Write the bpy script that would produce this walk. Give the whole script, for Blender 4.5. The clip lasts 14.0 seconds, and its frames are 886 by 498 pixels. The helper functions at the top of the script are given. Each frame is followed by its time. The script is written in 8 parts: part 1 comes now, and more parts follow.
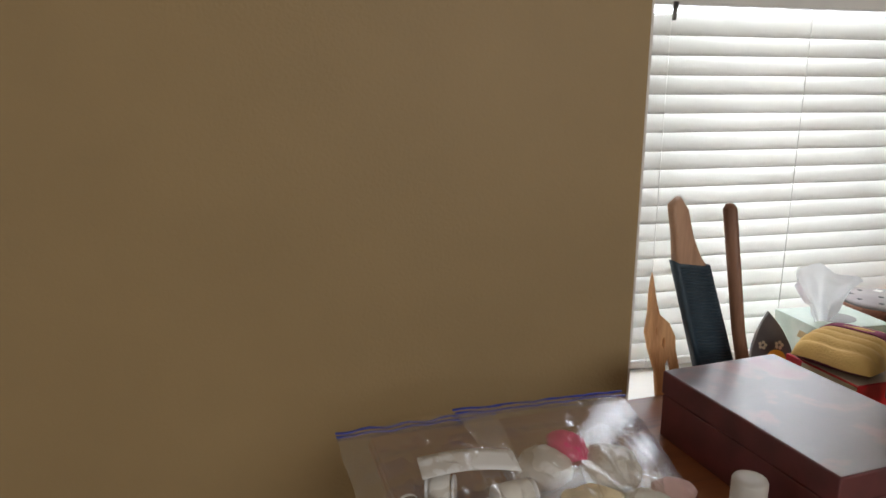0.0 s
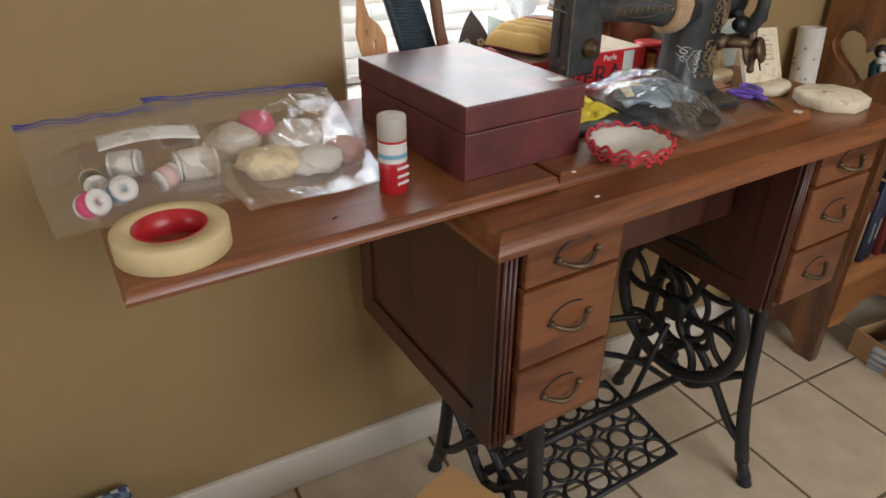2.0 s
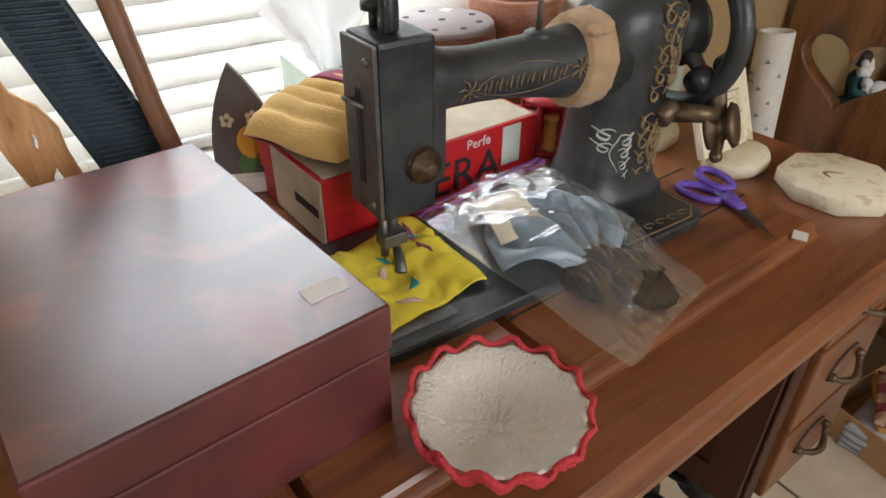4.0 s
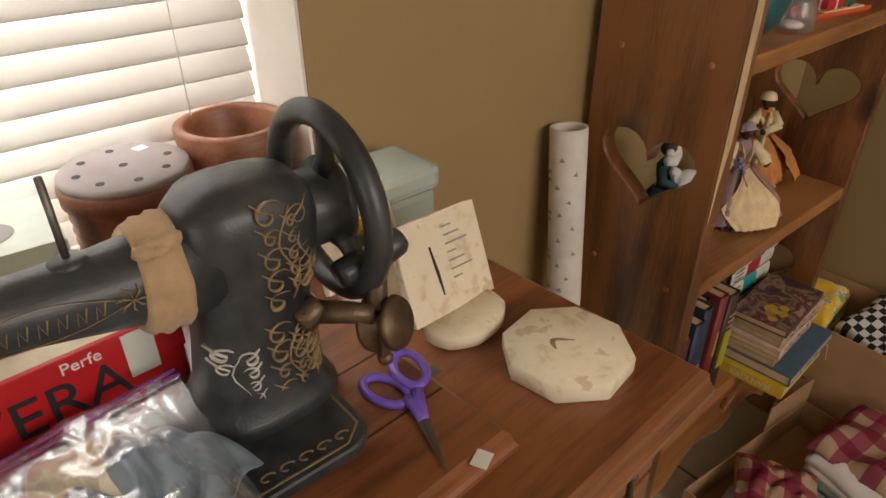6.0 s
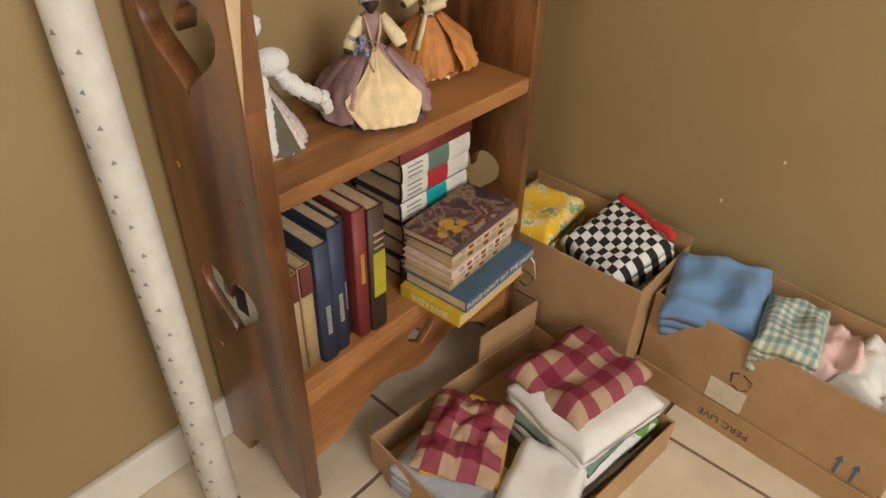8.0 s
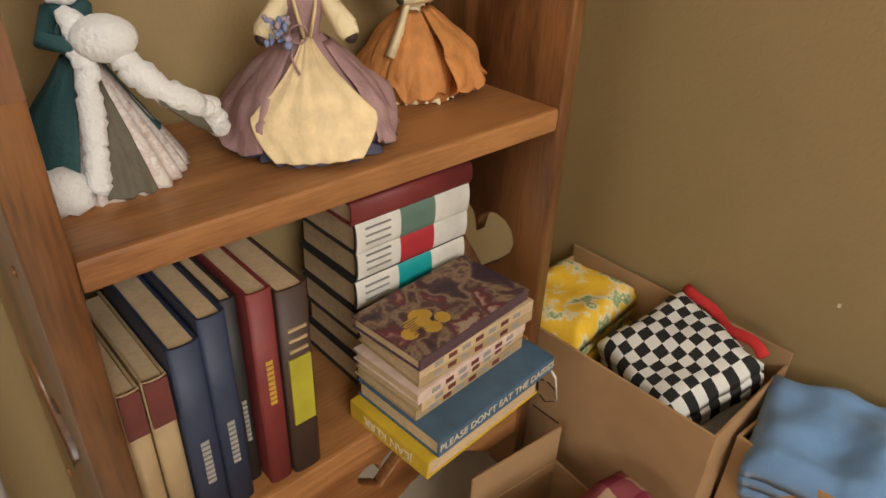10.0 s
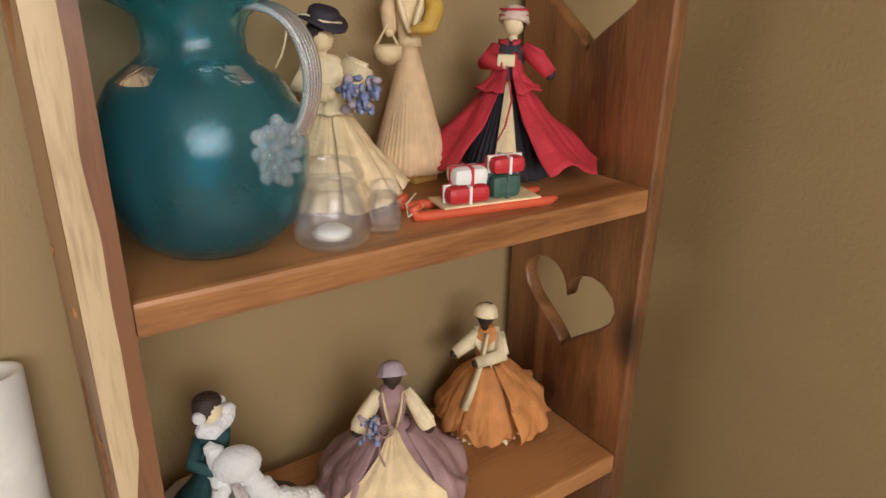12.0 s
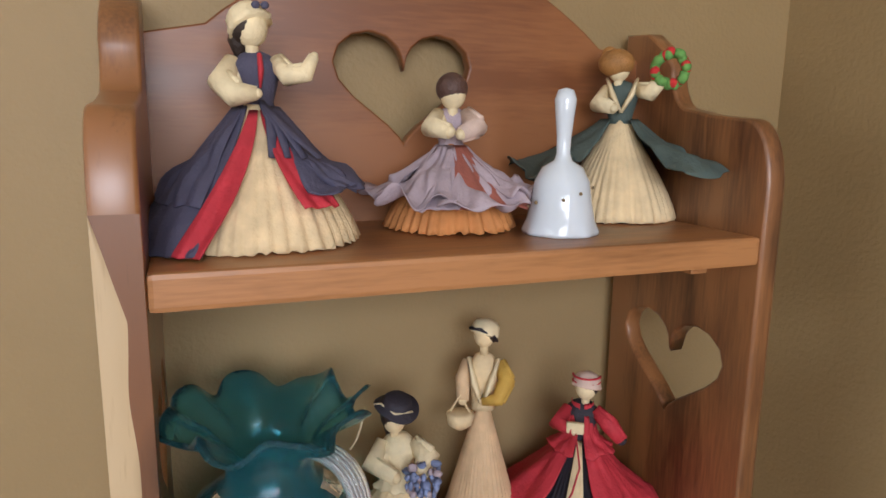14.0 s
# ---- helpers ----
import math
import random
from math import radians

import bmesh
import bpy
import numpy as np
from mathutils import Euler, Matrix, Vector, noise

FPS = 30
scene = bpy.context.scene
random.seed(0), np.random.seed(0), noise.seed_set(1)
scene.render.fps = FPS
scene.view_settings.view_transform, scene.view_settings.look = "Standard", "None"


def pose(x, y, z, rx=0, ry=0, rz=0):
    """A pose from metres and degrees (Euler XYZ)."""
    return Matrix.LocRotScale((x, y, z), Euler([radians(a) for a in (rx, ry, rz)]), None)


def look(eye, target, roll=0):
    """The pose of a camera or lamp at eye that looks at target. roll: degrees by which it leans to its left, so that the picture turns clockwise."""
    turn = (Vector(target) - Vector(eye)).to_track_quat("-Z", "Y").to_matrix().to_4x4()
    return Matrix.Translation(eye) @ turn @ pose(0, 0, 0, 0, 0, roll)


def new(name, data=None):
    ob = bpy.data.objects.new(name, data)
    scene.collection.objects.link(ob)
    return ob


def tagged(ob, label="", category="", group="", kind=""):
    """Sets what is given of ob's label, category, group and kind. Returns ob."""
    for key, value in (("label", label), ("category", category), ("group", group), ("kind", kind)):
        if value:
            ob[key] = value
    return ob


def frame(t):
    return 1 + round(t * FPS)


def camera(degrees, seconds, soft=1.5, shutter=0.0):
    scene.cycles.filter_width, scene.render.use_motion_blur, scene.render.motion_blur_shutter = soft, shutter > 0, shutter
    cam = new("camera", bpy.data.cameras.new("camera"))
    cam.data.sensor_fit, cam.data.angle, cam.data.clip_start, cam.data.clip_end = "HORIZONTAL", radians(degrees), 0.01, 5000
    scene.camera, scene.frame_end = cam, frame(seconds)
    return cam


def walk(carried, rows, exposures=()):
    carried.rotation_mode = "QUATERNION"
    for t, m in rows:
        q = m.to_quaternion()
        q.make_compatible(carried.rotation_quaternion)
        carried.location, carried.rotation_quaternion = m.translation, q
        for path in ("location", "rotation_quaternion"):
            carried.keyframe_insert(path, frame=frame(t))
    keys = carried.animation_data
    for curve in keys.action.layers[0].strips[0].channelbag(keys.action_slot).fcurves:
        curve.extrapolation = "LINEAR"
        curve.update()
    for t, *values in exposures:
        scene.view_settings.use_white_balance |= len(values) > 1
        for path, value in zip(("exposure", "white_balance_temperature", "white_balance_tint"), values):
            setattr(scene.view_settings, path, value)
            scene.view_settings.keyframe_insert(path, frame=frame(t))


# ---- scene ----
cam = camera(67.5, 14.0, soft=1.6)
PATH = [
    (0, (0.4752, 0.3677, 1.2134), (0.9043, 2.1888, 0.7824), 0.0),
    (0.5, (0.5002, 0.3226, 1.1674), (1.0502, 2.0458, 0.5242), -0.1),
    (1, (0.5434, 0.2707, 1.1395), (1.1866, 1.9018, 0.3581), -0.0),
    (1.5, (0.5856, 0.2275, 1.1165), (1.2912, 1.7827, 0.24), -0.1),
    (2, (0.6058, 0.2112, 1.1002), (1.3814, 1.6838, 0.1421), 0.3),
    (2.2, (0.6173, 0.215, 1.0934), (1.417, 1.655, 0.1075), 0.5),
    (4.3, (1.0358, 0.6384, 1.0944), (1.9507, 1.943, 0.023), 0.6),
    (4.5, (1.055, 0.6595, 1.0963), (1.9824, 1.9642, 0.0365), 0.7),
    (5, (1.0896, 0.671, 1.1078), (2.0554, 1.9718, 0.0778), 0.6),
    (5.5, (1.1606, 0.649, 1.1107), (2.1696, 1.9478, 0.121), 0.2),
    (6, (1.2864, 0.5837, 1.1491), (2.3405, 1.8365, 0.1469), -0.4),
    (6.5, (1.5014, 0.433, 1.1587), (2.545, 1.6531, 0.1056), -0.3),
    (7, (1.607, 0.3744, 1.0877), (2.7293, 1.5014, 0.0115), 0.5),
    (7.5, (1.656, 0.3514, 1.0608), (2.8147, 1.3853, -0.0682), 1.4),
    (7.7, (1.679, 0.361, 1.0406), (2.8483, 1.3661, -0.1037), 1.6),
    (9.8, (2.0198, 0.5299, 0.8227), (3.1642, 1.6704, -0.215), 2.8),
    (10, (2.0189, 0.5318, 0.8304), (3.1555, 1.7174, -0.1651), 2.5),
    (10.5, (2.0477, 0.5194, 0.8995), (3.0864, 1.8134, -0.0653), 1.3),
    (11, (2.0506, 0.5213, 0.9686), (3.0787, 1.8883, 0.096), 0.9),
    (11.5, (2.0429, 0.5328, 1.0445), (3.073, 1.9517, 0.263), 0.8),
    (12, (2.0429, 0.5318, 1.1155), (3.0557, 2.0045, 0.4147), 0.8),
    (12.5, (2.0678, 0.5309, 1.1875), (3.0682, 2.0563, 0.5875), 1.1),
    (13, (2.087, 0.5251, 1.2566), (3.0211, 2.1283, 0.7622), 0.9),
    (13.5, (2.0928, 0.5347, 1.3094), (2.9251, 2.2166, 0.9024), 0.7),
    (14, (2.1197, 0.5194, 1.3536), (2.809, 2.2771, 1.007), 0.8),
]
EXPOSURES = [(0.0, -0.25, 6100, 12), (1.0, 0.0, 6200, 12), (2.0, 0.35, 6100, 12), (4.5, 0.35, 6200, 10), (5.0, 0.28, 6250, 10), (5.6, 0.08, 6500, 13), (6.1, 0.08, 7300, 18), (7.0, 0.7, 7000, 14), (7.7, 1.0, 6700, 10), (10.0, 0.98, 6800, 10), (11.0, 0.95, 6500, 12), (12.0, 0.97, 6200, 12), (12.5, 0.97, 6000, 13), (13.5, 0.88, 5700, 13), (14.0, 0.85, 5700, 13)]
walk(cam, [(t, look(eye, target, roll)) for t, eye, target, roll in PATH], EXPOSURES)

# ---------------------------------------------------------------- light
NORTH, EAST, WEST, SOUTH, CEIL = 1.185, 2.85, -2.0, -1.5, 2.45
world = bpy.data.worlds.new("sky")
scene.world = world
world.use_nodes = True
sky = world.node_tree.nodes.new("ShaderNodeTexSky")
sky.sky_type = "NISHITA"
sky.sun_disc = False
sky.sun_elevation, sky.sun_rotation = radians(65), radians(140)
world.node_tree.links.new(sky.outputs[0], world.node_tree.nodes["Background"].inputs[0])
world.node_tree.nodes["Background"].inputs[1].default_value = 0.12


def area(name, eye, target, width, height, watts, color):
    data = bpy.data.lights.new(name, "AREA")
    data.shape, data.size, data.size_y, data.energy, data.color = "RECTANGLE", width, height, watts, color
    ob = new(name, data)
    ob.matrix_world = look(eye, target)
    return ob


area("window_daylight", (1.28, 1.50, 1.09), (1.28, 0.0, 1.0), 0.66, 0.62, 17, (0.93, 0.97, 1.0))
# Added fill lamps; the west and south openings behind them are invented.
area("west_fill_light", (WEST - 0.03, -0.35, 1.45), (2.6, 0.1, 0.9), 1.5, 1.25, 15, (1.0, 0.95, 0.87))
area("south_fill_light", (1.65, SOUTH - 0.03, 1.7), (1.65, 1.0, 0.6), 1.7, 0.98, 28, (1.0, 0.96, 0.9))
sun = new("sun", bpy.data.lights.new("sun", "SUN"))
sun.data.energy, sun.data.angle, sun.data.color = 2.5, radians(0.6), (1.0, 0.95, 0.88)
sun.matrix_world = look((0, 0, 0), (-0.3, 0.36, -1.0))

# ---------------------------------------------------------------- materials


def mat(name, color, rough=0.6, metal=0.0, vary=0.12, scale=30.0, bump=0.0, bscale=200.0, spec=0.5, coat=0.0, sheen=0.0, per=0.0, second=None, amount=0.5):
    """Plain surface with two scales of variation and fine relief."""
    m = bpy.data.materials.new(name)
    m.use_nodes = True
    t = m.node_tree
    n, l = t.nodes, t.links
    b = n["Principled BSDF"]
    b.inputs["Roughness"].default_value, b.inputs["Metallic"].default_value = rough, metal
    b.inputs["Specular IOR Level"].default_value = spec
    b.inputs["Coat Weight"].default_value = coat
    b.inputs["Sheen Weight"].default_value = sheen
    co = n.new("ShaderNodeTexCoord")
    big, small = n.new("ShaderNodeTexNoise"), n.new("ShaderNodeTexNoise")
    big.inputs["Scale"].default_value, small.inputs["Scale"].default_value = scale * 0.2, scale
    big.inputs["Detail"].default_value = small.inputs["Detail"].default_value = 4
    l.new(co.outputs["Object"], big.inputs["Vector"])
    l.new(co.outputs["Object"], small.inputs["Vector"])
    add = n.new("ShaderNodeMath")
    add.operation = "ADD"
    l.new(big.outputs["Fac"], add.inputs[0])
    l.new(small.outputs["Fac"], add.inputs[1])
    ramp = n.new("ShaderNodeMapRange")
    ramp.inputs["From Min"].default_value, ramp.inputs["From Max"].default_value = 0.7, 1.3
    l.new(add.outputs[0], ramp.inputs["Value"])
    mix = n.new("ShaderNodeMix")
    mix.data_type = "RGBA"
    lo = [c * (1 - vary) for c in color]
    hi = [min(1, c * (1 + vary)) for c in color]
    if second:
        hi = [c * (1 - amount) + s * amount for c, s in zip(color, second)]
    mix.inputs["A"].default_value, mix.inputs["B"].default_value = (*lo, 1), (*hi, 1)
    l.new(ramp.outputs[0], mix.inputs["Factor"])
    out = mix.outputs["Result"]
    if per:
        info = n.new("ShaderNodeObjectInfo")
        hsv = n.new("ShaderNodeHueSaturation")
        rng = n.new("ShaderNodeMapRange")
        rng.inputs["To Min"].default_value, rng.inputs["To Max"].default_value = 1 - per, 1 + per
        l.new(info.outputs["Random"], rng.inputs["Value"])
        l.new(rng.outputs[0], hsv.inputs["Value"])
        l.new(out, hsv.inputs["Color"])
        out = hsv.outputs["Color"]
    l.new(out, b.inputs["Base Color"])
    if bump:
        bn = n.new("ShaderNodeTexNoise")
        bn.inputs["Scale"].default_value, bn.inputs["Detail"].default_value = bscale, 3
        l.new(co.outputs["Object"], bn.inputs["Vector"])
        bp = n.new("ShaderNodeBump")
        bp.inputs["Strength"].default_value, bp.inputs["Distance"].default_value = bump, 0.003
        l.new(bn.outputs["Fac"], bp.inputs["Height"])
        l.new(bp.outputs[0], b.inputs["Normal"])
    return m


def wood(name, dark, light, axis=0, rough=0.38, ring=26.0, coat=0.15, knots=0.0):
    """Stained wood with grain along one axis (0 x, 1 y, 2 z)."""
    m = bpy.data.materials.new(name)
    m.use_nodes = True
    t = m.node_tree
    n, l = t.nodes, t.links
    b = n["Principled BSDF"]
    b.inputs["Coat Weight"].default_value, b.inputs["Coat Roughness"].default_value = coat, 0.3
    co, mp = n.new("ShaderNodeTexCoord"), n.new("ShaderNodeMapping")
    s = [1.0, 1.0, 1.0]
    s[axis] = 0.09
    mp.inputs["Scale"].default_value = s
    l.new(co.outputs["Object"], mp.inputs["Vector"])
    grain, fine = n.new("ShaderNodeTexNoise"), n.new("ShaderNodeTexNoise")
    grain.inputs["Scale"].default_value, grain.inputs["Detail"].default_value, grain.inputs["Distortion"].default_value = ring, 5, 0.8
    fine.inputs["Scale"].default_value, fine.inputs["Detail"].default_value = 320, 3
    l.new(mp.outputs[0], grain.inputs["Vector"])
    l.new(mp.outputs[0], fine.inputs["Vector"])
    wear = n.new("ShaderNodeTexNoise")
    wear.inputs["Scale"].default_value = 5
    l.new(co.outputs["Object"], wear.inputs["Vector"])
    a1 = n.new("ShaderNodeMath")
    a1.operation = "MULTIPLY_ADD"
    a1.inputs[1].default_value = 0.35
    l.new(fine.outputs["Fac"], a1.inputs[0])
    l.new(grain.outputs["Fac"], a1.inputs[2])
    a2 = n.new("ShaderNodeMath")
    a2.operation = "MULTIPLY_ADD"
    a2.inputs[1].default_value = 0.5
    l.new(wear.outputs["Fac"], a2.inputs[0])
    l.new(a1.outputs[0], a2.inputs[2])
    ramp = n.new("ShaderNodeValToRGB")
    ramp.color_ramp.elements[0].position, ramp.color_ramp.elements[1].position = 0.72, 1.12
    ramp.color_ramp.elements[0].color, ramp.color_ramp.elements[1].color = (*dark, 1), (*light, 1)
    sc = n.new("ShaderNodeMath")
    sc.operation = "MULTIPLY"
    sc.inputs[1].default_value = 1.0
    l.new(a2.outputs[0], sc.inputs[0])
    l.new(sc.outputs[0], ramp.inputs[0])
    out = ramp.outputs[0]
    if knots:
        vor = n.new("ShaderNodeTexVoronoi")
        vor.inputs["Scale"].default_value = 6.5
        km = n.new("ShaderNodeMapping")
        ks = [1.0, 1.0, 1.0]
        ks[axis] = 0.6
        km.inputs["Scale"].default_value = ks
        l.new(co.outputs["Object"], km.inputs["Vector"])
        l.new(km.outputs[0], vor.inputs["Vector"])
        kr = n.new("ShaderNodeMapRange")
        kr.inputs["From Min"].default_value, kr.inputs["From Max"].default_value = 0.06, 0.2
        kr.inputs["To Min"].default_value, kr.inputs["To Max"].default_value = knots, 0.0
        l.new(vor.outputs["Distance"], kr.inputs["Value"])
        kx = n.new("ShaderNodeMix")
        kx.data_type = "RGBA"
        kx.inputs["B"].default_value = (dark[0] * 0.35, dark[1] * 0.3, dark[2] * 0.3, 1)
        l.new(out, kx.inputs["A"])
        l.new(kr.outputs[0], kx.inputs["Factor"])
        out = kx.outputs["Result"]
    l.new(out, b.inputs["Base Color"])
    rr = n.new("ShaderNodeMapRange")
    rr.inputs["To Min"].default_value, rr.inputs["To Max"].default_value = rough - 0.1, rough + 0.15
    l.new(grain.outputs["Fac"], rr.inputs["Value"])
    l.new(rr.outputs[0], b.inputs["Roughness"])
    bp = n.new("ShaderNodeBump")
    bp.inputs["Strength"].default_value, bp.inputs["Distance"].default_value = 0.12, 0.002
    l.new(a1.outputs[0], bp.inputs["Height"])
    l.new(bp.outputs[0], b.inputs["Normal"])
    return m


def glass(name, color, rough=0.02, ior=1.45, clear=1.0, crackle=0.0):
    m = bpy.data.materials.new(name)
    m.use_nodes = True
    b = m.node_tree.nodes["Principled BSDF"]
    b.inputs["Base Color"].default_value = (*color, 1)
    b.inputs["Transmission Weight"].default_value, b.inputs["Roughness"].default_value, b.inputs["IOR"].default_value = clear, rough, ior
    if crackle:
        t = m.node_tree
        no, bp = t.nodes.new("ShaderNodeTexNoise"), t.nodes.new("ShaderNodeBump")
        no.inputs["Scale"].default_value, no.inputs["Detail"].default_value = 55, 1
        bp.inputs["Strength"].default_value, bp.inputs["Distance"].default_value = crackle, 0.004
        t.links.new(no.outputs["Fac"], bp.inputs["Height"])
        t.links.new(bp.outputs[0], b.inputs["Normal"])
    return m


def film(name, clear=0.72, tint=(0.93, 0.95, 0.97), rough=0.12):
    """Thin clear plastic: see-through with glossy folds and a faint milky veil."""
    m = bpy.data.materials.new(name)
    m.use_nodes = True
    t = m.node_tree
    n, l = t.nodes, t.links
    b = n["Principled BSDF"]
    b.inputs["Base Color"].default_value, b.inputs["Roughness"].default_value = (*tint, 1), rough
    b.inputs["Specular IOR Level"].default_value = 0.9
    tr, mx = n.new("ShaderNodeBsdfTransparent"), n.new("ShaderNodeMixShader")
    fr = n.new("ShaderNodeLayerWeight")
    fr.inputs["Blend"].default_value = 0.35
    mr = n.new("ShaderNodeMapRange")
    mr.inputs["To Min"].default_value, mr.inputs["To Max"].default_value = clear, clear - 0.5
    gl = n.new("ShaderNodeBsdfGlossy")
    gl.inputs["Roughness"].default_value = rough
    mx2 = n.new("ShaderNodeMixShader")
    l.new(fr.outputs["Facing"], mr.inputs["Value"])
    mx.inputs[0].default_value = clear
    l.new(b.outputs[0], mx.inputs[1])
    l.new(tr.outputs[0], mx.inputs[2])
    fm = n.new("ShaderNodeMath")
    fm.operation = "MULTIPLY"
    fm.inputs[1].default_value = 0.3
    l.new(fr.outputs["Fresnel"], fm.inputs[0])
    l.new(fm.outputs[0], mx2.inputs[0])
    l.new(mx.outputs[0], mx2.inputs[1])
    l.new(gl.outputs[0], mx2.inputs[2])
    l.new(mx2.outputs[0], n["Material Output"].inputs["Surface"])
    return m


def thin(name, color, veil=0.5, rough=0.5):
    """Thin diffuse sheet that lets some light through (blind slats, tissue, husk)."""
    m = bpy.data.materials.new(name)
    m.use_nodes = True
    t = m.node_tree
    n, l = t.nodes, t.links
    b = n["Principled BSDF"]
    b.inputs["Base Color"].default_value, b.inputs["Roughness"].default_value = (*color, 1), rough
    tr, mx = n.new("ShaderNodeBsdfTranslucent"), n.new("ShaderNodeMixShader")
    tr.inputs[0].default_value = (*color, 1)
    mx.inputs[0].default_value = veil
    l.new(b.outputs[0], mx.inputs[1])
    l.new(tr.outputs[0], mx.inputs[2])
    l.new(mx.outputs[0], n["Material Output"].inputs["Surface"])
    return m


def checks(name, a, b, size, third=None, rough=0.9):
    """Woven cloth in checks, along the cloth's own UV, in metres."""
    m = bpy.data.materials.new(name)
    m.use_nodes = True
    t = m.node_tree
    n, l = t.nodes, t.links
    bs = n["Principled BSDF"]
    bs.inputs["Roughness"].default_value = rough
    uv = n.new("ShaderNodeUVMap")
    uv.uv_map = "UVMap"
    if third is None:
        ck = n.new("ShaderNodeTexChecker")
        ck.inputs["Scale"].default_value = 1 / size
        ck.inputs["Color1"].default_value, ck.inputs["Color2"].default_value = (*a, 1), (*b, 1)
        l.new(uv.outputs[0], ck.inputs["Vector"])
        l.new(ck.outputs["Color"], bs.inputs["Base Color"])
    else:
        sep = n.new("ShaderNodeSeparateXYZ")
        l.new(uv.outputs[0], sep.inputs[0])
        bands = []
        for i in range(2):
            d = n.new("ShaderNodeMath")
            d.operation = "MULTIPLY"
            d.inputs[1].default_value = 0.5 / size
            l.new(sep.outputs[i], d.inputs[0])
            f = n.new("ShaderNodeMath")
            f.operation = "FRACT"
            l.new(d.outputs[0], f.inputs[0])
            g = n.new("ShaderNodeMath")
            g.operation = "GREATER_THAN"
            g.inputs[1].default_value = 0.5
            l.new(f.outputs[0], g.inputs[0])
            bands.append(g)
        s = n.new("ShaderNodeMath")
        s.operation = "ADD"
        l.new(bands[0].outputs[0], s.inputs[0])
        l.new(bands[1].outputs[0], s.inputs[1])
        h = n.new("ShaderNodeMath")
        h.operation = "MULTIPLY"
        h.inputs[1].default_value = 0.5
        l.new(s.outputs[0], h.inputs[0])
        r = n.new("ShaderNodeValToRGB")
        r.color_ramp.interpolation = "CONSTANT"
        e = r.color_ramp.elements
        e[0].color, e[0].position = (*a, 1), 0.0
        e[1].color, e[1].position = (*third, 1), 0.3
        x = e.new(0.8)
        x.color = (*b, 1)
        l.new(h.outputs[0], r.inputs[0])
        l.new(r.outputs[0], bs.inputs["Base Color"])
    w = n.new("ShaderNodeTexNoise")
    w.inputs["Scale"].default_value = 900
    bp = n.new("ShaderNodeBump")
    bp.inputs["Strength"].default_value, bp.inputs["Distance"].default_value = 0.3, 0.001
    l.new(w.outputs["Fac"], bp.inputs["Height"])
    l.new(bp.outputs[0], bs.inputs["Normal"])
    return m


def mottled(name, colors, scale, rough=0.8, warp=0.0, coat=0.0):
    """Irregular printed or painted patches in several colours."""
    m = bpy.data.materials.new(name)
    m.use_nodes = True
    t = m.node_tree
    n, l = t.nodes, t.links
    b = n["Principled BSDF"]
    b.inputs["Roughness"].default_value, b.inputs["Coat Weight"].default_value, b.inputs["Coat Roughness"].default_value = rough, coat, 0.3
    b.inputs["Coat IOR"].default_value = 2.1
    co, no, fi = n.new("ShaderNodeTexCoord"), n.new("ShaderNodeTexNoise"), n.new("ShaderNodeTexNoise")
    no.inputs["Scale"].default_value, no.inputs["Detail"].default_value, no.inputs["Distortion"].default_value = scale, 3, warp
    fi.inputs["Scale"].default_value = scale * 7
    l.new(co.outputs["Object"], no.inputs["Vector"])
    l.new(co.outputs["Object"], fi.inputs["Vector"])
    ad = n.new("ShaderNodeMath")
    ad.operation = "MULTIPLY_ADD"
    ad.inputs[1].default_value = 0.12
    l.new(fi.outputs["Fac"], ad.inputs[0])
    l.new(no.outputs["Fac"], ad.inputs[2])
    r = n.new("ShaderNodeValToRGB")
    e = r.color_ramp.elements
    lo, hi = 0.4, 0.74
    e[0].position, e[0].color = lo, (*colors[0], 1)
    e[1].position, e[1].color = hi, (*colors[-1], 1)
    for i, c in enumerate(colors[1:-1]):
        x = e.new(lo + (hi - lo) * (i + 1) / (len(colors) - 1))
        x.color = (*c, 1)
    l.new(ad.outputs[0], r.inputs[0])
    l.new(r.outputs[0], b.inputs["Base Color"])
    return m


M = {}
M["wall"] = mat("wall_paint", (0.34, 0.239, 0.112), 0.55, vary=0.05, scale=8, bump=0.35, bscale=190, spec=0.35)
M["ceiling"] = mat("ceiling_paint", (0.75, 0.73, 0.69), 0.9, vary=0.03, bump=0.3, bscale=150)
M["trim"] = mat("white_trim_paint", (0.72, 0.68, 0.6), 0.4, vary=0.05, scale=20)
M["tile"] = mat("floor_tile_glaze", (0.66, 0.55, 0.4), 0.3, vary=0.12, scale=14, bump=0.05, bscale=60, per=0.06, second=(0.78, 0.68, 0.53), amount=0.8)
M["grout"] = mat("grout", (0.2, 0.15, 0.1), 0.9, vary=0.2, scale=60)
M["slat"] = thin("blind_slat_vinyl", (0.8, 0.79, 0.75), 0.32)
M["vinyl"] = mat("window_vinyl", (0.78, 0.77, 0.73), 0.4, vary=0.03)
M["pane"] = glass("window_glass", (1, 1, 1), 0.0)
M["walnut"] = wood("cabinet_veneer", (0.125, 0.038, 0.014), (0.25, 0.085, 0.028), 0, 0.36, 48, 0.6)
# Upright cabinet veneer, its dark tone deepened for the shade under the top.
M["walnut_shaded"] = wood("cabinet_veneer_shaded", (0.03, 0.009, 0.006), (0.075, 0.022, 0.012), 2, 0.38, 30, 0.2)
M["drawer"] = wood("drawer_oak", (0.09, 0.026, 0.01), (0.21, 0.074, 0.026), 0, 0.35, 30, 0.25)
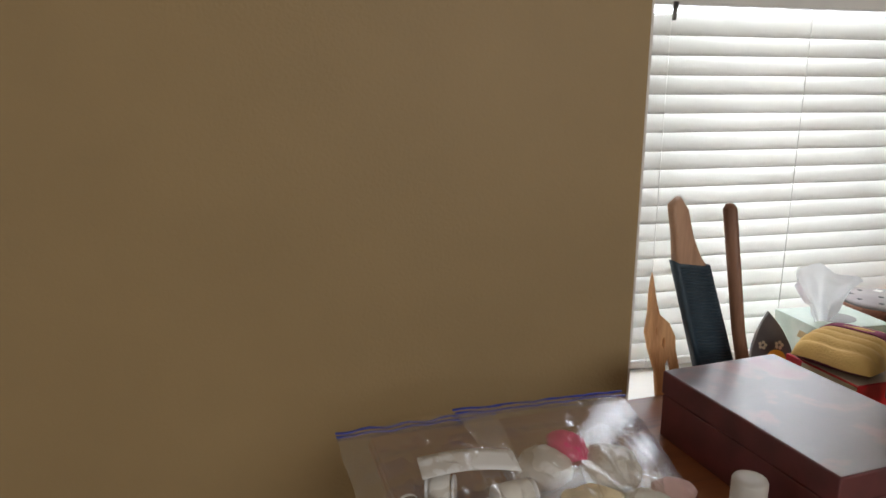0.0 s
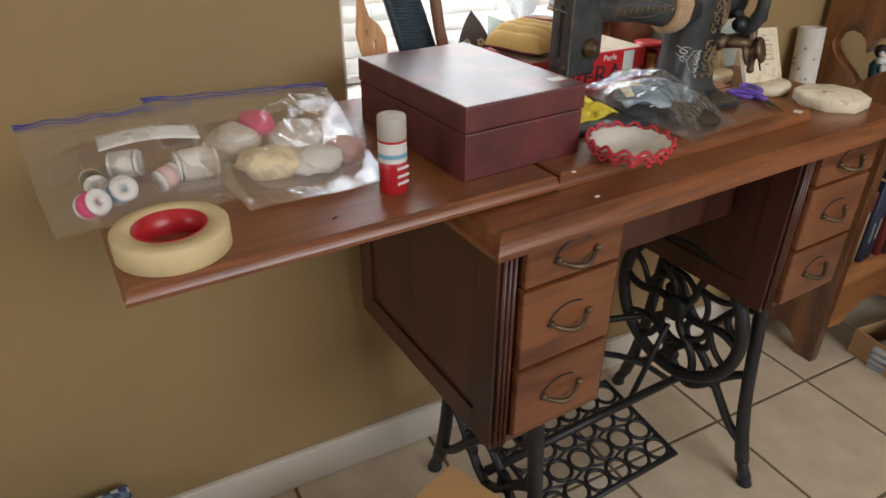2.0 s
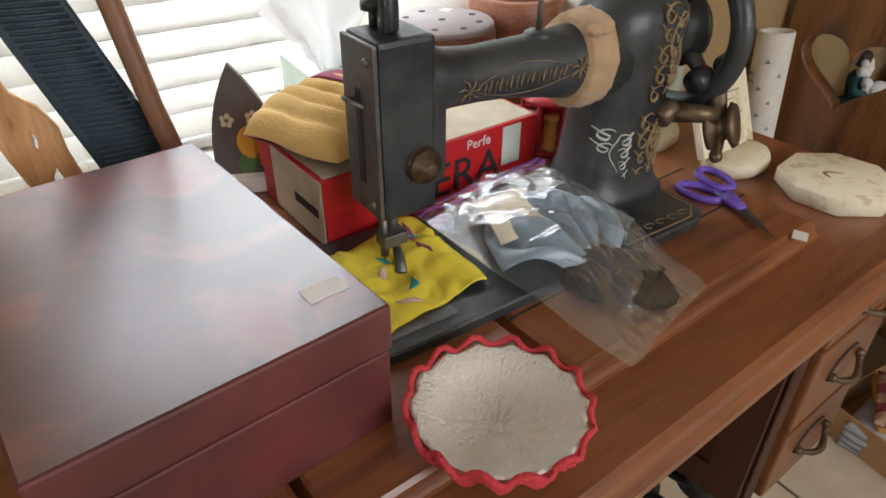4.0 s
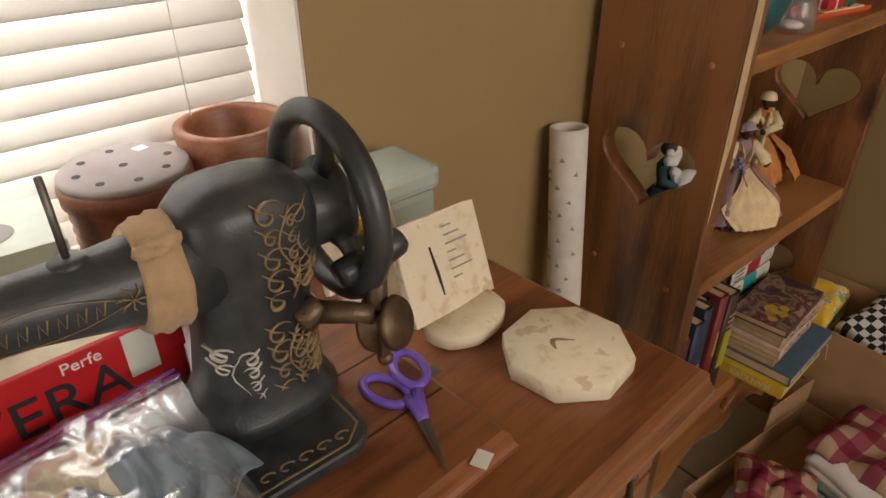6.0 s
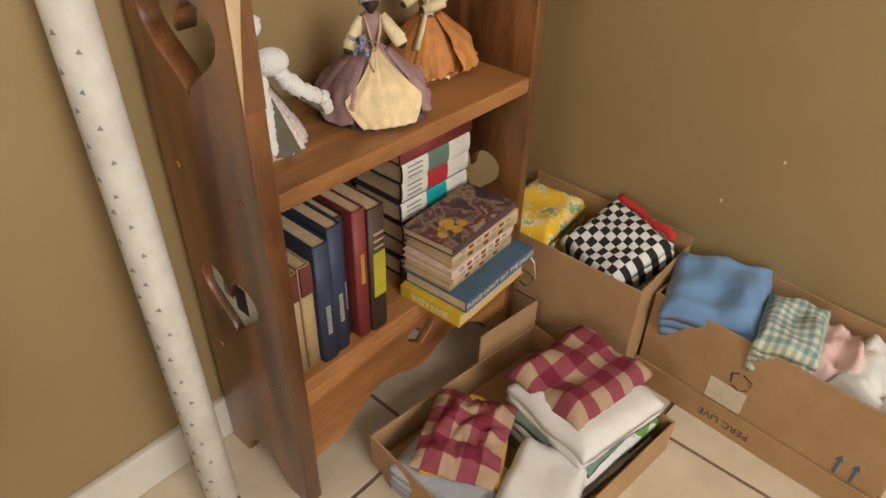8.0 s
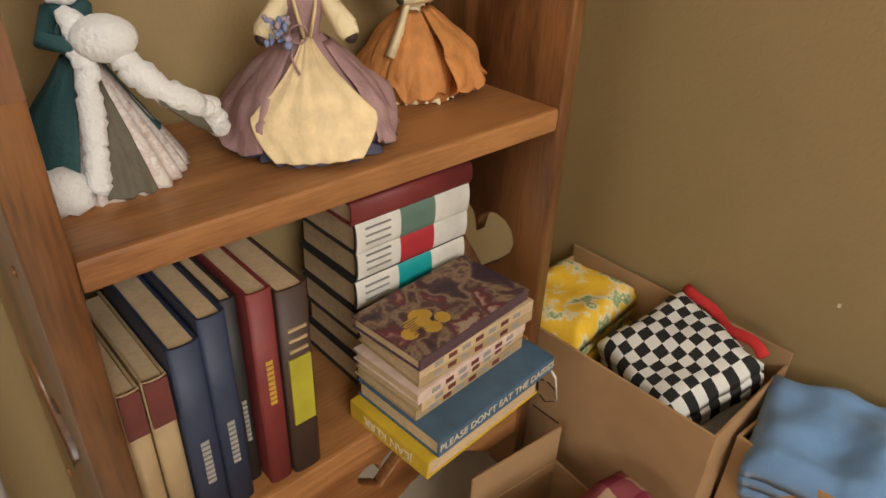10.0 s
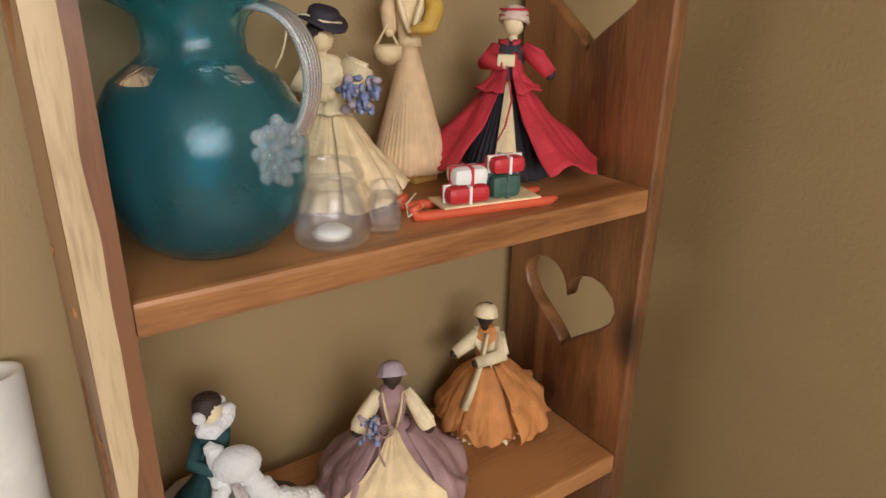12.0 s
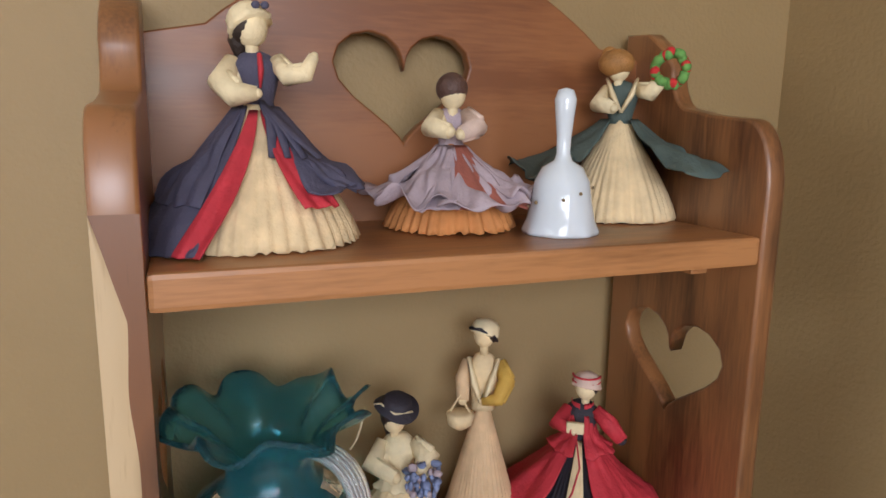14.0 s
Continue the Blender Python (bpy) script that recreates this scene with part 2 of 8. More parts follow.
M["pine"] = wood("stained_pine", (0.08, 0.027, 0.009), (0.29, 0.122, 0.04), 2, 0.42, 14, 0.9, 0.95)
M["pine_x"] = wood("stained_pine_shelf", (0.2, 0.078, 0.025), (0.43, 0.195, 0.068), 0, 0.42, 14, 0.15, 0.7)
M["iron"] = mat("black_cast_iron", (0.016, 0.017, 0.02), 0.42, vary=0.3, scale=60, bump=0.3, bscale=300, spec=0.5)
M["japan"] = mat("black_enamel", (0.02, 0.028, 0.035), 0.42, vary=0.45, scale=45, bump=0.12, bscale=400, coat=0.12, second=(0.075, 0.08, 0.078), amount=0.7)
M["steel"] = mat("tarnished_steel", (0.17, 0.165, 0.155), 0.45, 0.8, vary=0.35, scale=70, bump=0.15, bscale=300)
M["satin"] = mat("silver_blue_satin", (0.22, 0.29, 0.34), 0.3, vary=0.15, scale=40, spec=0.6)
M["bronze"] = mat("aged_bronze", (0.13, 0.09, 0.055), 0.45, 0.65, vary=0.4, scale=80, bump=0.2, bscale=300)
M["gold"] = mat("gold_decal", (0.27, 0.19, 0.1), 0.5, 0.1, vary=0.35, scale=160)
M["silver"] = mat("worn_white_decal", (0.55, 0.55, 0.5), 0.5, 0.0, vary=0.3, scale=160)
M["tan_cloth"] = mat("tan_cotton", (0.5, 0.34, 0.19), 0.95, vary=0.15, scale=80, bump=0.4, bscale=900, sheen=0.2)
M["box_wood"] = mat("burgundy_lacquer", (0.085, 0.016, 0.019), 0.5, vary=0.35, scale=25, spec=0.9, coat=0.0, bump=0.05, second=(0.17, 0.03, 0.03), amount=0.8)
M["white_paper"] = mat("white_paper", (0.78, 0.77, 0.73), 0.8, vary=0.04)
M["cream_paper"] = mat("cream_paper", (0.66, 0.58, 0.42), 0.85, vary=0.12, scale=60)
M["red_plastic"] = mat("red_plastic", (0.5, 0.02, 0.03), 0.3, vary=0.08)
M["red_card"] = mat("red_printed_card", (0.56, 0.018, 0.022), 0.4, vary=0.06)
M["white_plastic"] = mat("white_plastic", (0.78, 0.76, 0.72), 0.35, vary=0.03)
M["cap_grey"] = mat("grey_white_plastic", (0.5, 0.47, 0.42), 0.4, vary=0.05)
M["tape"] = mat("masking_tape", (0.68, 0.55, 0.3), 0.65, vary=0.06, scale=50)
M["film"] = film("clear_plastic_film", 0.95, (0.8, 0.84, 0.88), 0.14)
M["film2"] = film("clear_plastic_film_thick", 0.94, (0.72, 0.82, 0.92), 0.16)
M["blue_seal"] = mat("blue_zip_seal", (0.03, 0.05, 0.3), 0.35, vary=0.1)
M["purple_seal"] = mat("purple_zip_seal", (0.2, 0.05, 0.28), 0.35, vary=0.1)
M["thread_w"] = mat("white_thread", (0.76, 0.72, 0.63), 0.85, vary=0.08, bump=0.4, bscale=900)
M["pink"] = mat("bright_pink_cotton", (0.75, 0.06, 0.2), 0.9, vary=0.1)
M["pale_pink"] = mat("pale_pink_cotton", (0.72, 0.5, 0.46), 0.9, vary=0.1)
M["thread_b"] = mat("light_blue_thread", (0.2, 0.45, 0.6), 0.8, vary=0.1)
M["dark_thread"] = mat("dark_brown_fibre", (0.05, 0.035, 0.022), 0.8, vary=0.4, scale=200, bump=0.8, bscale=500)
M["crochet"] = mat("white_crochet_cotton", (0.74, 0.7, 0.62), 0.95, vary=0.1, bump=0.8, bscale=450)
M["crochet_r"] = mat("red_crochet_cotton", (0.6, 0.05, 0.06), 0.95, vary=0.1, bump=0.8, bscale=450)
M["yellow_cloth"] = mat("yellow_print_cotton", (0.72, 0.58, 0.04), 0.9, vary=0.15, scale=50, bump=0.2, bscale=300)
M["quilt"] = mat("yellow_quilted_cotton", (0.72, 0.47, 0.15), 0.9, vary=0.08, bump=0.3, bscale=300, sheen=0.2)
M["plum"] = mat("plum_print_cotton", (0.28, 0.06, 0.12), 0.9, vary=0.3, scale=90)
M["terra"] = wood("turned_wood", (0.16, 0.056, 0.028), (0.31, 0.12, 0.058), 0, 0.45, 30, 0.1)
M["slate"] = mat("painted_slate_grey", (0.12, 0.1, 0.095), 0.6, vary=0.2, scale=40)
M["lemon"] = mat("painted_lemon_yellow", (0.75, 0.42, 0.03), 0.6, vary=0.12)
M["leaf"] = mat("painted_leaf_green", (0.1, 0.2, 0.06), 0.6, vary=0.2)
M["stone"] = mottled("cream_travertine", [(0.68, 0.57, 0.39), (0.76, 0.67, 0.48), (0.8, 0.72, 0.54), (0.8, 0.72, 0.54), (0.82, 0.75, 0.58), (0.64, 0.52, 0.34)], 46, 0.75, 0.3)
M["purple"] = mat("purple_plastic", (0.17, 0.09, 0.5), 0.35, vary=0.06)
M["tissue"] = thin("tissue_paper", (0.86, 0.87, 0.88), 0.4, 0.9)
M["mint"] = mat("pale_mint_card", (0.55, 0.66, 0.56), 0.5, vary=0.15, scale=20, second=(0.75, 0.77, 0.68), amount=0.9)
M["ink"] = mat("black_ink", (0.02, 0.02, 0.022), 0.6)
M["grey_ink"] = mat("grey_ink", (0.3, 0.29, 0.27), 0.8)
M["green_glass"] = glass("pale_green_glass", (0.72, 0.84, 0.78), 0.25, 1.2, 0.55)
M["teal_glass"] = glass("teal_crackle_glass", (0.2, 0.66, 0.78), 0.0, 1.4, 0.94, 0.16)
M["clear"] = film("clear_glass", 0.95, (0.9, 0.93, 0.95), 0.06)
M["clear_rib"] = glass("clear_ribbed_glass", (0.9, 0.95, 0.97), 0.06, 1.35, 0.85)
M["paperroll"] = mat("printed_wall_paper_roll", (0.7, 0.67, 0.6), 0.8, vary=0.12, scale=40)
M["orange_wood"] = wood("light_carved_wood", (0.45, 0.2, 0.07), (0.7, 0.38, 0.16), 2, 0.5, 20, 0.0)
M["handle_wood"] = wood("tan_wooden_handle", (0.32, 0.17, 0.09), (0.5, 0.3, 0.18), 2, 0.5, 20, 0.0)
M["brown_wood"] = wood("brown_stick_wood", (0.14, 0.06, 0.03), (0.26, 0.13, 0.07), 2, 0.5, 20, 0.0)
M["sheath"] = mat("blue_black_leather", (0.025, 0.045, 0.06), 0.5, vary=0.25, scale=80, bump=0.3, bscale=300)
M["card"] = mat("corrugated_cardboard", (0.4, 0.235, 0.11), 0.85, vary=0.08, scale=20, bump=0.1, bscale=200, second=(0.46, 0.28, 0.14), amount=0.9)
M["card_l"] = mat("light_cardboard_flap", (0.62, 0.36, 0.15), 0.8, vary=0.06)
M["white_cloth"] = mat("white_cotton", (0.76, 0.75, 0.72), 0.95, vary=0.05, bump=0.3, bscale=600, sheen=0.2)
M["mustard"] = mat("mustard_cotton", (0.62, 0.36, 0.08), 0.95, vary=0.08, bump=0.3, bscale=600)
M["blue_cloth"] = mat("blue_chambray", (0.16, 0.3, 0.52), 0.95, vary=0.1, bump=0.3, bscale=600, sheen=0.2)
M["green_cloth"] = mat("grey_green_cotton", (0.16, 0.24, 0.2), 0.95, vary=0.2, bump=0.3, bscale=600)
M["grass_cloth"] = mat("bright_green_cotton", (0.15, 0.34, 0.08), 0.95, vary=0.2)
M["yellow_towel"] = mat("yellow_printed_cotton", (0.93, 0.55, 0.03), 0.95, vary=0.1, scale=40, bump=0.3, bscale=600, second=(0.95, 0.74, 0.18), amount=0.8)
M["red_cloth"] = mat("red_cotton", (0.55, 0.03, 0.03), 0.95, vary=0.1)
M["check_bw"] = checks("black_white_check", (0.75, 0.74, 0.7), (0.015, 0.015, 0.015), 0.016)
M["plaid_red"] = checks("burgundy_tan_plaid", (0.45, 0.3, 0.2), (0.2, 0.015, 0.04), 0.03, (0.28, 0.06, 0.08))
M["plaid_green"] = checks("green_yellow_plaid", (0.6, 0.62, 0.5), (0.16, 0.3, 0.36), 0.007, (0.36, 0.42, 0.34))
M["stripe"] = checks("blue_white_stripe", (0.2, 0.32, 0.48), (0.6, 0.65, 0.7), 0.012, (0.06, 0.12, 0.25))
M["floral"] = mat("blue_floral_cotton", (0.62, 0.62, 0.6), 0.95, vary=0.2, scale=70, second=(0.2, 0.28, 0.5), amount=0.6)
for key, c in {"husk": (0.77, 0.6, 0.35), "husk_w": (0.8, 0.67, 0.42), "husk_tan": (0.68, 0.48, 0.28), "husk_navy": (0.075, 0.07, 0.115), "husk_red": (0.5, 0.03, 0.045), "husk_mauve": (0.36, 0.22, 0.22),
               "husk_lilac": (0.42, 0.34, 0.38), "husk_rust": (0.32, 0.1, 0.07), "husk_orange": (0.58, 0.24, 0.07), "husk_green": (0.075, 0.105, 0.095), "husk_teal": (0.02, 0.075, 0.08),
               "husk_pink": (0.66, 0.5, 0.42), "husk_black": (0.03, 0.025, 0.035), "husk_gold": (0.55, 0.34, 0.06), "husk_olive": (0.12, 0.105, 0.075)}.items():
    M[key] = mat("corn_" + key, c, 0.75, vary=0.18, scale=60, bump=0.35, bscale=260)
M["fluff"] = mat("white_cotton_wool", (0.78, 0.78, 0.76), 1.0, vary=0.05, bump=1.0, bscale=260, sheen=0.5)
M["hair"] = mat("dark_brown_fibre_hair", (0.035, 0.02, 0.014), 0.6, vary=0.3, scale=90, bump=0.5, bscale=400)
M["hair_b"] = mat("brown_fibre_hair", (0.085, 0.045, 0.035), 0.55, vary=0.3, scale=90, bump=0.5, bscale=400)
M["blond"] = mat("ginger_fibre_hair", (0.36, 0.17, 0.045), 0.6, vary=0.3, scale=90, bump=0.5, bscale=400)
M["bluefl"] = mat("dried_blue_flowers", (0.2, 0.24, 0.4), 0.9, vary=0.3, scale=120)
M["porcelain"] = mat("white_porcelain", (0.68, 0.74, 0.8), 0.12, vary=0.03, coat=0.5)
M["giftgreen"] = mat("dark_green_paper", (0.04, 0.1, 0.075), 0.6, vary=0.1)
M["gift_red"] = mat("red_gift_paper", (0.5, 0.025, 0.03), 0.5, vary=0.1)
M["sled"] = mat("orange_red_paint", (0.62, 0.1, 0.04), 0.45, vary=0.08)
for key, c in {"bk_tan": (0.42, 0.3, 0.16), "bk_maroon_d": (0.13, 0.03, 0.025), "bk_navy": (0.022, 0.035, 0.075), "bk_black": (0.025, 0.022, 0.022), "bk_red": (0.2, 0.03, 0.03),
               "bk_brown": (0.055, 0.03, 0.022), "bk_label": (0.4, 0.36, 0.03), "bk_white": (0.7, 0.68, 0.62), "bk_green": (0.12, 0.2, 0.16), "bk_crimson": (0.45, 0.03, 0.04),
               "bk_teal": (0.0, 0.33, 0.34), "bk_blue": (0.06, 0.12, 0.19), "bk_yellow": (0.6, 0.4, 0.03), "bk_mauve": (0.09, 0.05, 0.06), "bk_gold": (0.55, 0.33, 0.05)}.items():
    M[key] = mat("book_" + key, c, 0.55, vary=0.15, scale=50, bump=0.08, bscale=500)
M["cover_art"] = mottled("worn_painted_cover", [(0.05, 0.03, 0.04), (0.09, 0.05, 0.05), (0.3, 0.2, 0.12), (0.09, 0.05, 0.05), (0.16, 0.03, 0.04), (0.4, 0.3, 0.22)], 26, 0.6, 0.6)
M["lid_art"] = mottled("faded_flower_painting", [(0.075, 0.017, 0.02), (0.09, 0.02, 0.022), (0.095, 0.03, 0.03), (0.2, 0.05, 0.035), (0.2, 0.02, 0.024)], 13, 0.4, 0.6, 1.0)
M["towel_print"] = mottled("yellow_green_print", [(0.9, 0.52, 0.03), (0.92, 0.58, 0.05), (0.9, 0.55, 0.04), (0.92, 0.6, 0.08), (0.85, 0.75, 0.5), (0.2, 0.34, 0.12), (0.85, 0.75, 0.5)], 26, 0.95, 0.2)
M["lace"] = mottled("white_lace", [(0.55, 0.42, 0.36), (0.74, 0.68, 0.63), (0.6, 0.5, 0.46), (0.8, 0.76, 0.72)], 90, 0.9, 0.3)
M["edge_dark"] = wood("dark_edge_wood", (0.05, 0.018, 0.008), (0.19, 0.078, 0.03), 2, 0.45, 14, 0.4, 0.8)
M["crest"] = wood("red_stained_pine", (0.19, 0.064, 0.019), (0.3, 0.115, 0.036), 0, 0.42, 12, 0.15)
M["edge_pale"] = wood("pale_edge_wood", (0.2, 0.12, 0.055), (0.55, 0.41, 0.24), 2, 0.5, 12, 0.1, 0.9)
M["pages"] = mat("yellowed_pages", (0.58, 0.43, 0.26), 0.9, vary=0.12, scale=200, bump=0.3, bscale=400)

# ---------------------------------------------------------------- mesh tools


class Mesh:
    """Collects shaped pieces into one mesh; each face keeps a material and a smooth flag."""

    def __init__(self):
        self.v, self.f, self.m, self.s, self.mats, self.uv = [], [], [], [], [], {}

    def slot(self, material):
        if material not in self.mats:
            self.mats.append(material)
        return self.mats.index(material)

    def put(self, verts, faces, material, smooth=True, m=None, uvs=None):
        base, k = len(self.v), self.slot(material)
        for p in verts:
            p = Vector(p)
            self.v.append(m @ p if m else p)
        for q in faces:
            if uvs:
                self.uv[len(self.f)] = [uvs[i] for i in q]
            self.f.append([base + i for i in q])
            self.m.append(k)
            self.s.append(smooth)
        return self

    def box(self, lo, hi, material, bevel=0.0, m=None, smooth=False):
        """A box with chamfered edges."""
        x0, y0, z0 = lo
        x1, y1, z1 = hi
        b = min(bevel, (x1 - x0) * 0.45, (y1 - y0) * 0.45, (z1 - z0) * 0.45)
        if b <= 0:
            vs = [(x, y, z) for z in (z0, z1) for y in (y0, y1) for x in (x0, x1)]
            return self.put(vs, [(0, 2, 3, 1), (4, 5, 7, 6), (0, 1, 5, 4), (1, 3, 7, 5), (3, 2, 6, 7), (2, 0, 4, 6)], material, smooth, m)
        bm = bmesh.new()
        bmesh.ops.create_cube(bm, size=1.0)
        for v in bm.verts:
            v.co = ((x0 + x1) / 2 + v.co.x * (x1 - x0), (y0 + y1) / 2 + v.co.y * (y1 - y0), (z0 + z1) / 2 + v.co.z * (z1 - z0))
        bmesh.ops.bevel(bm, geom=bm.edges[:], offset=b, segments=2, affect="EDGES", profile=0.6)
        return self.join(bm, material, smooth, m)

    def join(self, bm, material, smooth=True, m=None):
        bm.verts.index_update()
        self.put([v.co.copy() for v in bm.verts], [[v.index for v in f.verts] for f in bm.faces], material, smooth, m)
        bm.free()
        return self

    def lathe(self, profile, material, seg=32, m=None, wave=None, smooth=True, cap=(True, True)):
        """Turns (radius, height) pairs round z. wave(a, k, r) gives the radius at angle a of ring k."""
        vs, fs = [], []
        n = len(profile)
        smooth = smooth and profile[-1][1] - profile[0][1] > 0.0012 or n > 3
        for k, (r, z) in enumerate(profile):
            for i in range(seg):
                a = 2 * math.pi * i / seg
                q, h = (wave(a, k, r) if wave else (r, 0))
                vs.append((q * math.cos(a), q * math.sin(a), z + h))
        for k in range(n - 1):
            for i in range(seg):
                j = (i + 1) % seg
                fs.append((k * seg + i, k * seg + j, (k + 1) * seg + j, (k + 1) * seg + i))
        if cap[0]:
            fs.append(tuple(range(seg))[::-1])
        if cap[1]:
            fs.append(tuple((n - 1) * seg + i for i in range(seg)))
        return self.put(vs, fs, material, smooth, m)

    def ball(self, c, r, material, m=None, seg=16, squash=(1, 1, 1)):
        prof = [(max(1e-4, math.sin(math.pi * k / 10)) * r, -math.cos(math.pi * k / 10) * r) for k in range(11)]
        t = Matrix.Translation(c) @ Matrix.Diagonal((*squash, 1))
        return self.lathe(prof, material, seg, (m @ t) if m else t)

    def tube(self, pts, radius, material, seg=8, m=None, closed=False, flat=1.0):
        """Sweeps a round (or flattened) section along points; radius is a number or one a point."""
        pts = [Vector(p) for p in pts]
        n = len(pts)
        rad = radius if isinstance(radius, (list, tuple)) else [radius] * n
        vs, fs, up = [], [], None
        for i, p in enumerate(pts):
            a, b = pts[(i - 1) % n if closed else max(0, i - 1)], pts[(i + 1) % n if closed else min(n - 1, i + 1)]
            d = (b - a).normalized() if (b - a).length > 1e-9 else Vector((0, 0, 1))
            if up is None:
                up = Vector((0, 0, 1)) if abs(d.z) < 0.9 else Vector((1, 0, 0))
            side = d.cross(up).normalized()
            up = side.cross(d).normalized()
            for k in range(seg):
                t = 2 * math.pi * k / seg
                vs.append(p + (side * math.cos(t) + up * math.sin(t) * flat) * rad[i])
        for i in range(n if closed else n - 1):
            j = (i + 1) % n
            for k in range(seg):
                q = (k + 1) % seg
                fs.append((i * seg + k, i * seg + q, j * seg + q, j * seg + k))
        if not closed:
            fs.append(tuple(range(seg))[::-1])
            fs.append(tuple((n - 1) * seg + k for k in range(seg)))
        return self.put(vs, fs, material, True, m)

    def sheet(self, nu, nv, fn, material, m=None, thick=0.0, smooth=True, scale=(1, 1)):
        """A grid surface fn(u, v) with u, v in 0..1; thick gives it a second side. UV in metres by scale."""
        vs = [Vector(fn(i / nu, j / nv)) for j in range(nv + 1) for i in range(nu + 1)]
        uv = [(i / nu * scale[0], j / nv * scale[1]) for j in range(nv + 1) for i in range(nu + 1)]
        w = nu + 1
        fs = [(j * w + i, j * w + i + 1, (j + 1) * w + i + 1, (j + 1) * w + i) for j in range(nv) for i in range(nu)]
        if thick:
            n = len(vs)
            vs += [p - Vector((0, 0, thick)) for p in vs]
            uv += uv
            fs += [tuple(n + q for q in f[::-1]) for f in fs]
            rim = [i for i in range(nu + 1)] + [j * w + nu for j in range(1, nv + 1)] + [nv * w + i for i in range(nu - 1, -1, -1)] + [j * w for j in range(nv - 1, 0, -1)]
            for a, b in zip(rim, rim[1:] + rim[:1]):
                fs.append((b, a, n + a, n + b))
        return self.put(vs, fs, material, smooth, m, uv)

    def make(self, name):
        me = bpy.data.meshes.new(name)
        me.from_pydata([tuple(p) for p in self.v], [], self.f)
        for k in self.mats:
            me.materials.append(k)
        me.polygons.foreach_set("material_index", self.m)
        me.polygons.foreach_set("use_smooth", self.s)
        if self.uv:
            lay = me.uv_layers.new(name="UVMap")
            for i, p in enumerate(me.polygons):
                for loop, c in zip(p.loop_indices, self.uv.get(i, [(0, 0)] * p.loop_total)):
                    lay.data[loop].uv = c
        me.update()
        return me


def thing(name, label, category, base=(0, 0, 0), rz=0.0, group="", mesh=None, kind=""):
    """A top-level thing: one mesh, or an Empty at its base for parts."""
    ob = new(name, mesh.make(name) if mesh else None)
    ob.matrix_world = pose(*base, 0, 0, rz)
    return tagged(ob, label, category, group, kind)


def part(name, mesh, parent, label="", m=None):
    """One mesh under a thing or a part, in that parent's own axes."""
    ob = new(name, mesh.make(name) if isinstance(mesh, Mesh) else mesh)
    ob.parent = parent
    if m is not None:
        ob.matrix_basis = m
    if label:
        tagged(ob, label)
    return ob


def cut_board(outline, holes, thick, material, m, bevel=0.0015):
    """A board of the outline with holes through it, in its own xy plane, thickness along z; placed by m."""
    cu = bpy.data.curves.new("outline", "CURVE")
    cu.dimensions, cu.fill_mode, cu.extrude, cu.bevel_depth, cu.bevel_resolution = "2D", "BOTH", thick / 2 - bevel, bevel, 1
    for loop in [outline] + holes:
        sp = cu.splines.new("POLY")
        sp.points.add(len(loop) - 1)
        for p, q in zip(sp.points, loop):
            p.co = (q[0], q[1], 0, 1)
        sp.use_cyclic_u = True
    ob = new("outline", cu)
    me = bpy.data.meshes.new_from_object(ob.evaluated_get(bpy.context.evaluated_depsgraph_get()))
    bpy.data.objects.remove(ob)
    bpy.data.curves.remove(cu)
    me.materials.clear()
    me.materials.append(material)
    me.transform(m)
    bm = bmesh.new()
    bm.from_mesh(me)
    bmesh.ops.remove_doubles(bm, verts=bm.verts, dist=0.00002)
    bm.to_mesh(me)
    bm.free()
    return me


def lettering(text, size, material, m, depth=0.0003, align="CENTER"):
    """Raised flat lettering in the built-in font, as a mesh."""
    cu = bpy.data.curves.new("lettering", "FONT")
    cu.body, cu.size, cu.extrude, cu.align_x, cu.align_y = text, size, depth, align, "CENTER"
    ob = new("lettering", cu)
    me = bpy.data.meshes.new_from_object(ob.evaluated_get(bpy.context.evaluated_depsgraph_get()))
    bpy.data.objects.remove(ob)
    bpy.data.curves.remove(cu)
    me.materials.clear()
    me.materials.append(material)
    me.transform(m)
    return me


def heart(cx, cy, w, h, n=28):
    pts = []
    for i in range(n):
        a = 2 * math.pi * i / n
        x = 16 * math.sin(a) ** 3
        y = 13 * math.cos(a) - 5 * math.cos(2 * a) - 2 * math.cos(3 * a) - math.cos(4 * a)
        pts.append((cx + x / 32 * w, cy + (y + 2.5) / 29 * h))
    return pts


def wob(x, y, s=1.0, seed=0.0):
    return noise.noise((x * s + seed, y * s - seed, seed))


# axes that stand a board's xy plane up: facing south (x, z), or facing west (y, z)
def stand_x(x, y, z):
    return Matrix(((1, 0, 0, x), (0, 0, -1, y), (0, 1, 0, z), (0, 0, 0, 1)))


def stand_y(x, y, z):
    return Matrix(((0, 0, 1, x), (1, 0, 0, y), (0, 1, 0, z), (0, 0, 0, 1)))


# ---------------------------------------------------------------- the room
WX0, WX1, WZ0, WZ1 = 0.945, 1.612, 0.772, 1.395
THICK = 0.22


def structure(name, mesh, label, category="", base=(0, 0, 0)):
    return thing(name, label, category or name.split("_")[0], base, 0, "", mesh, "structure")


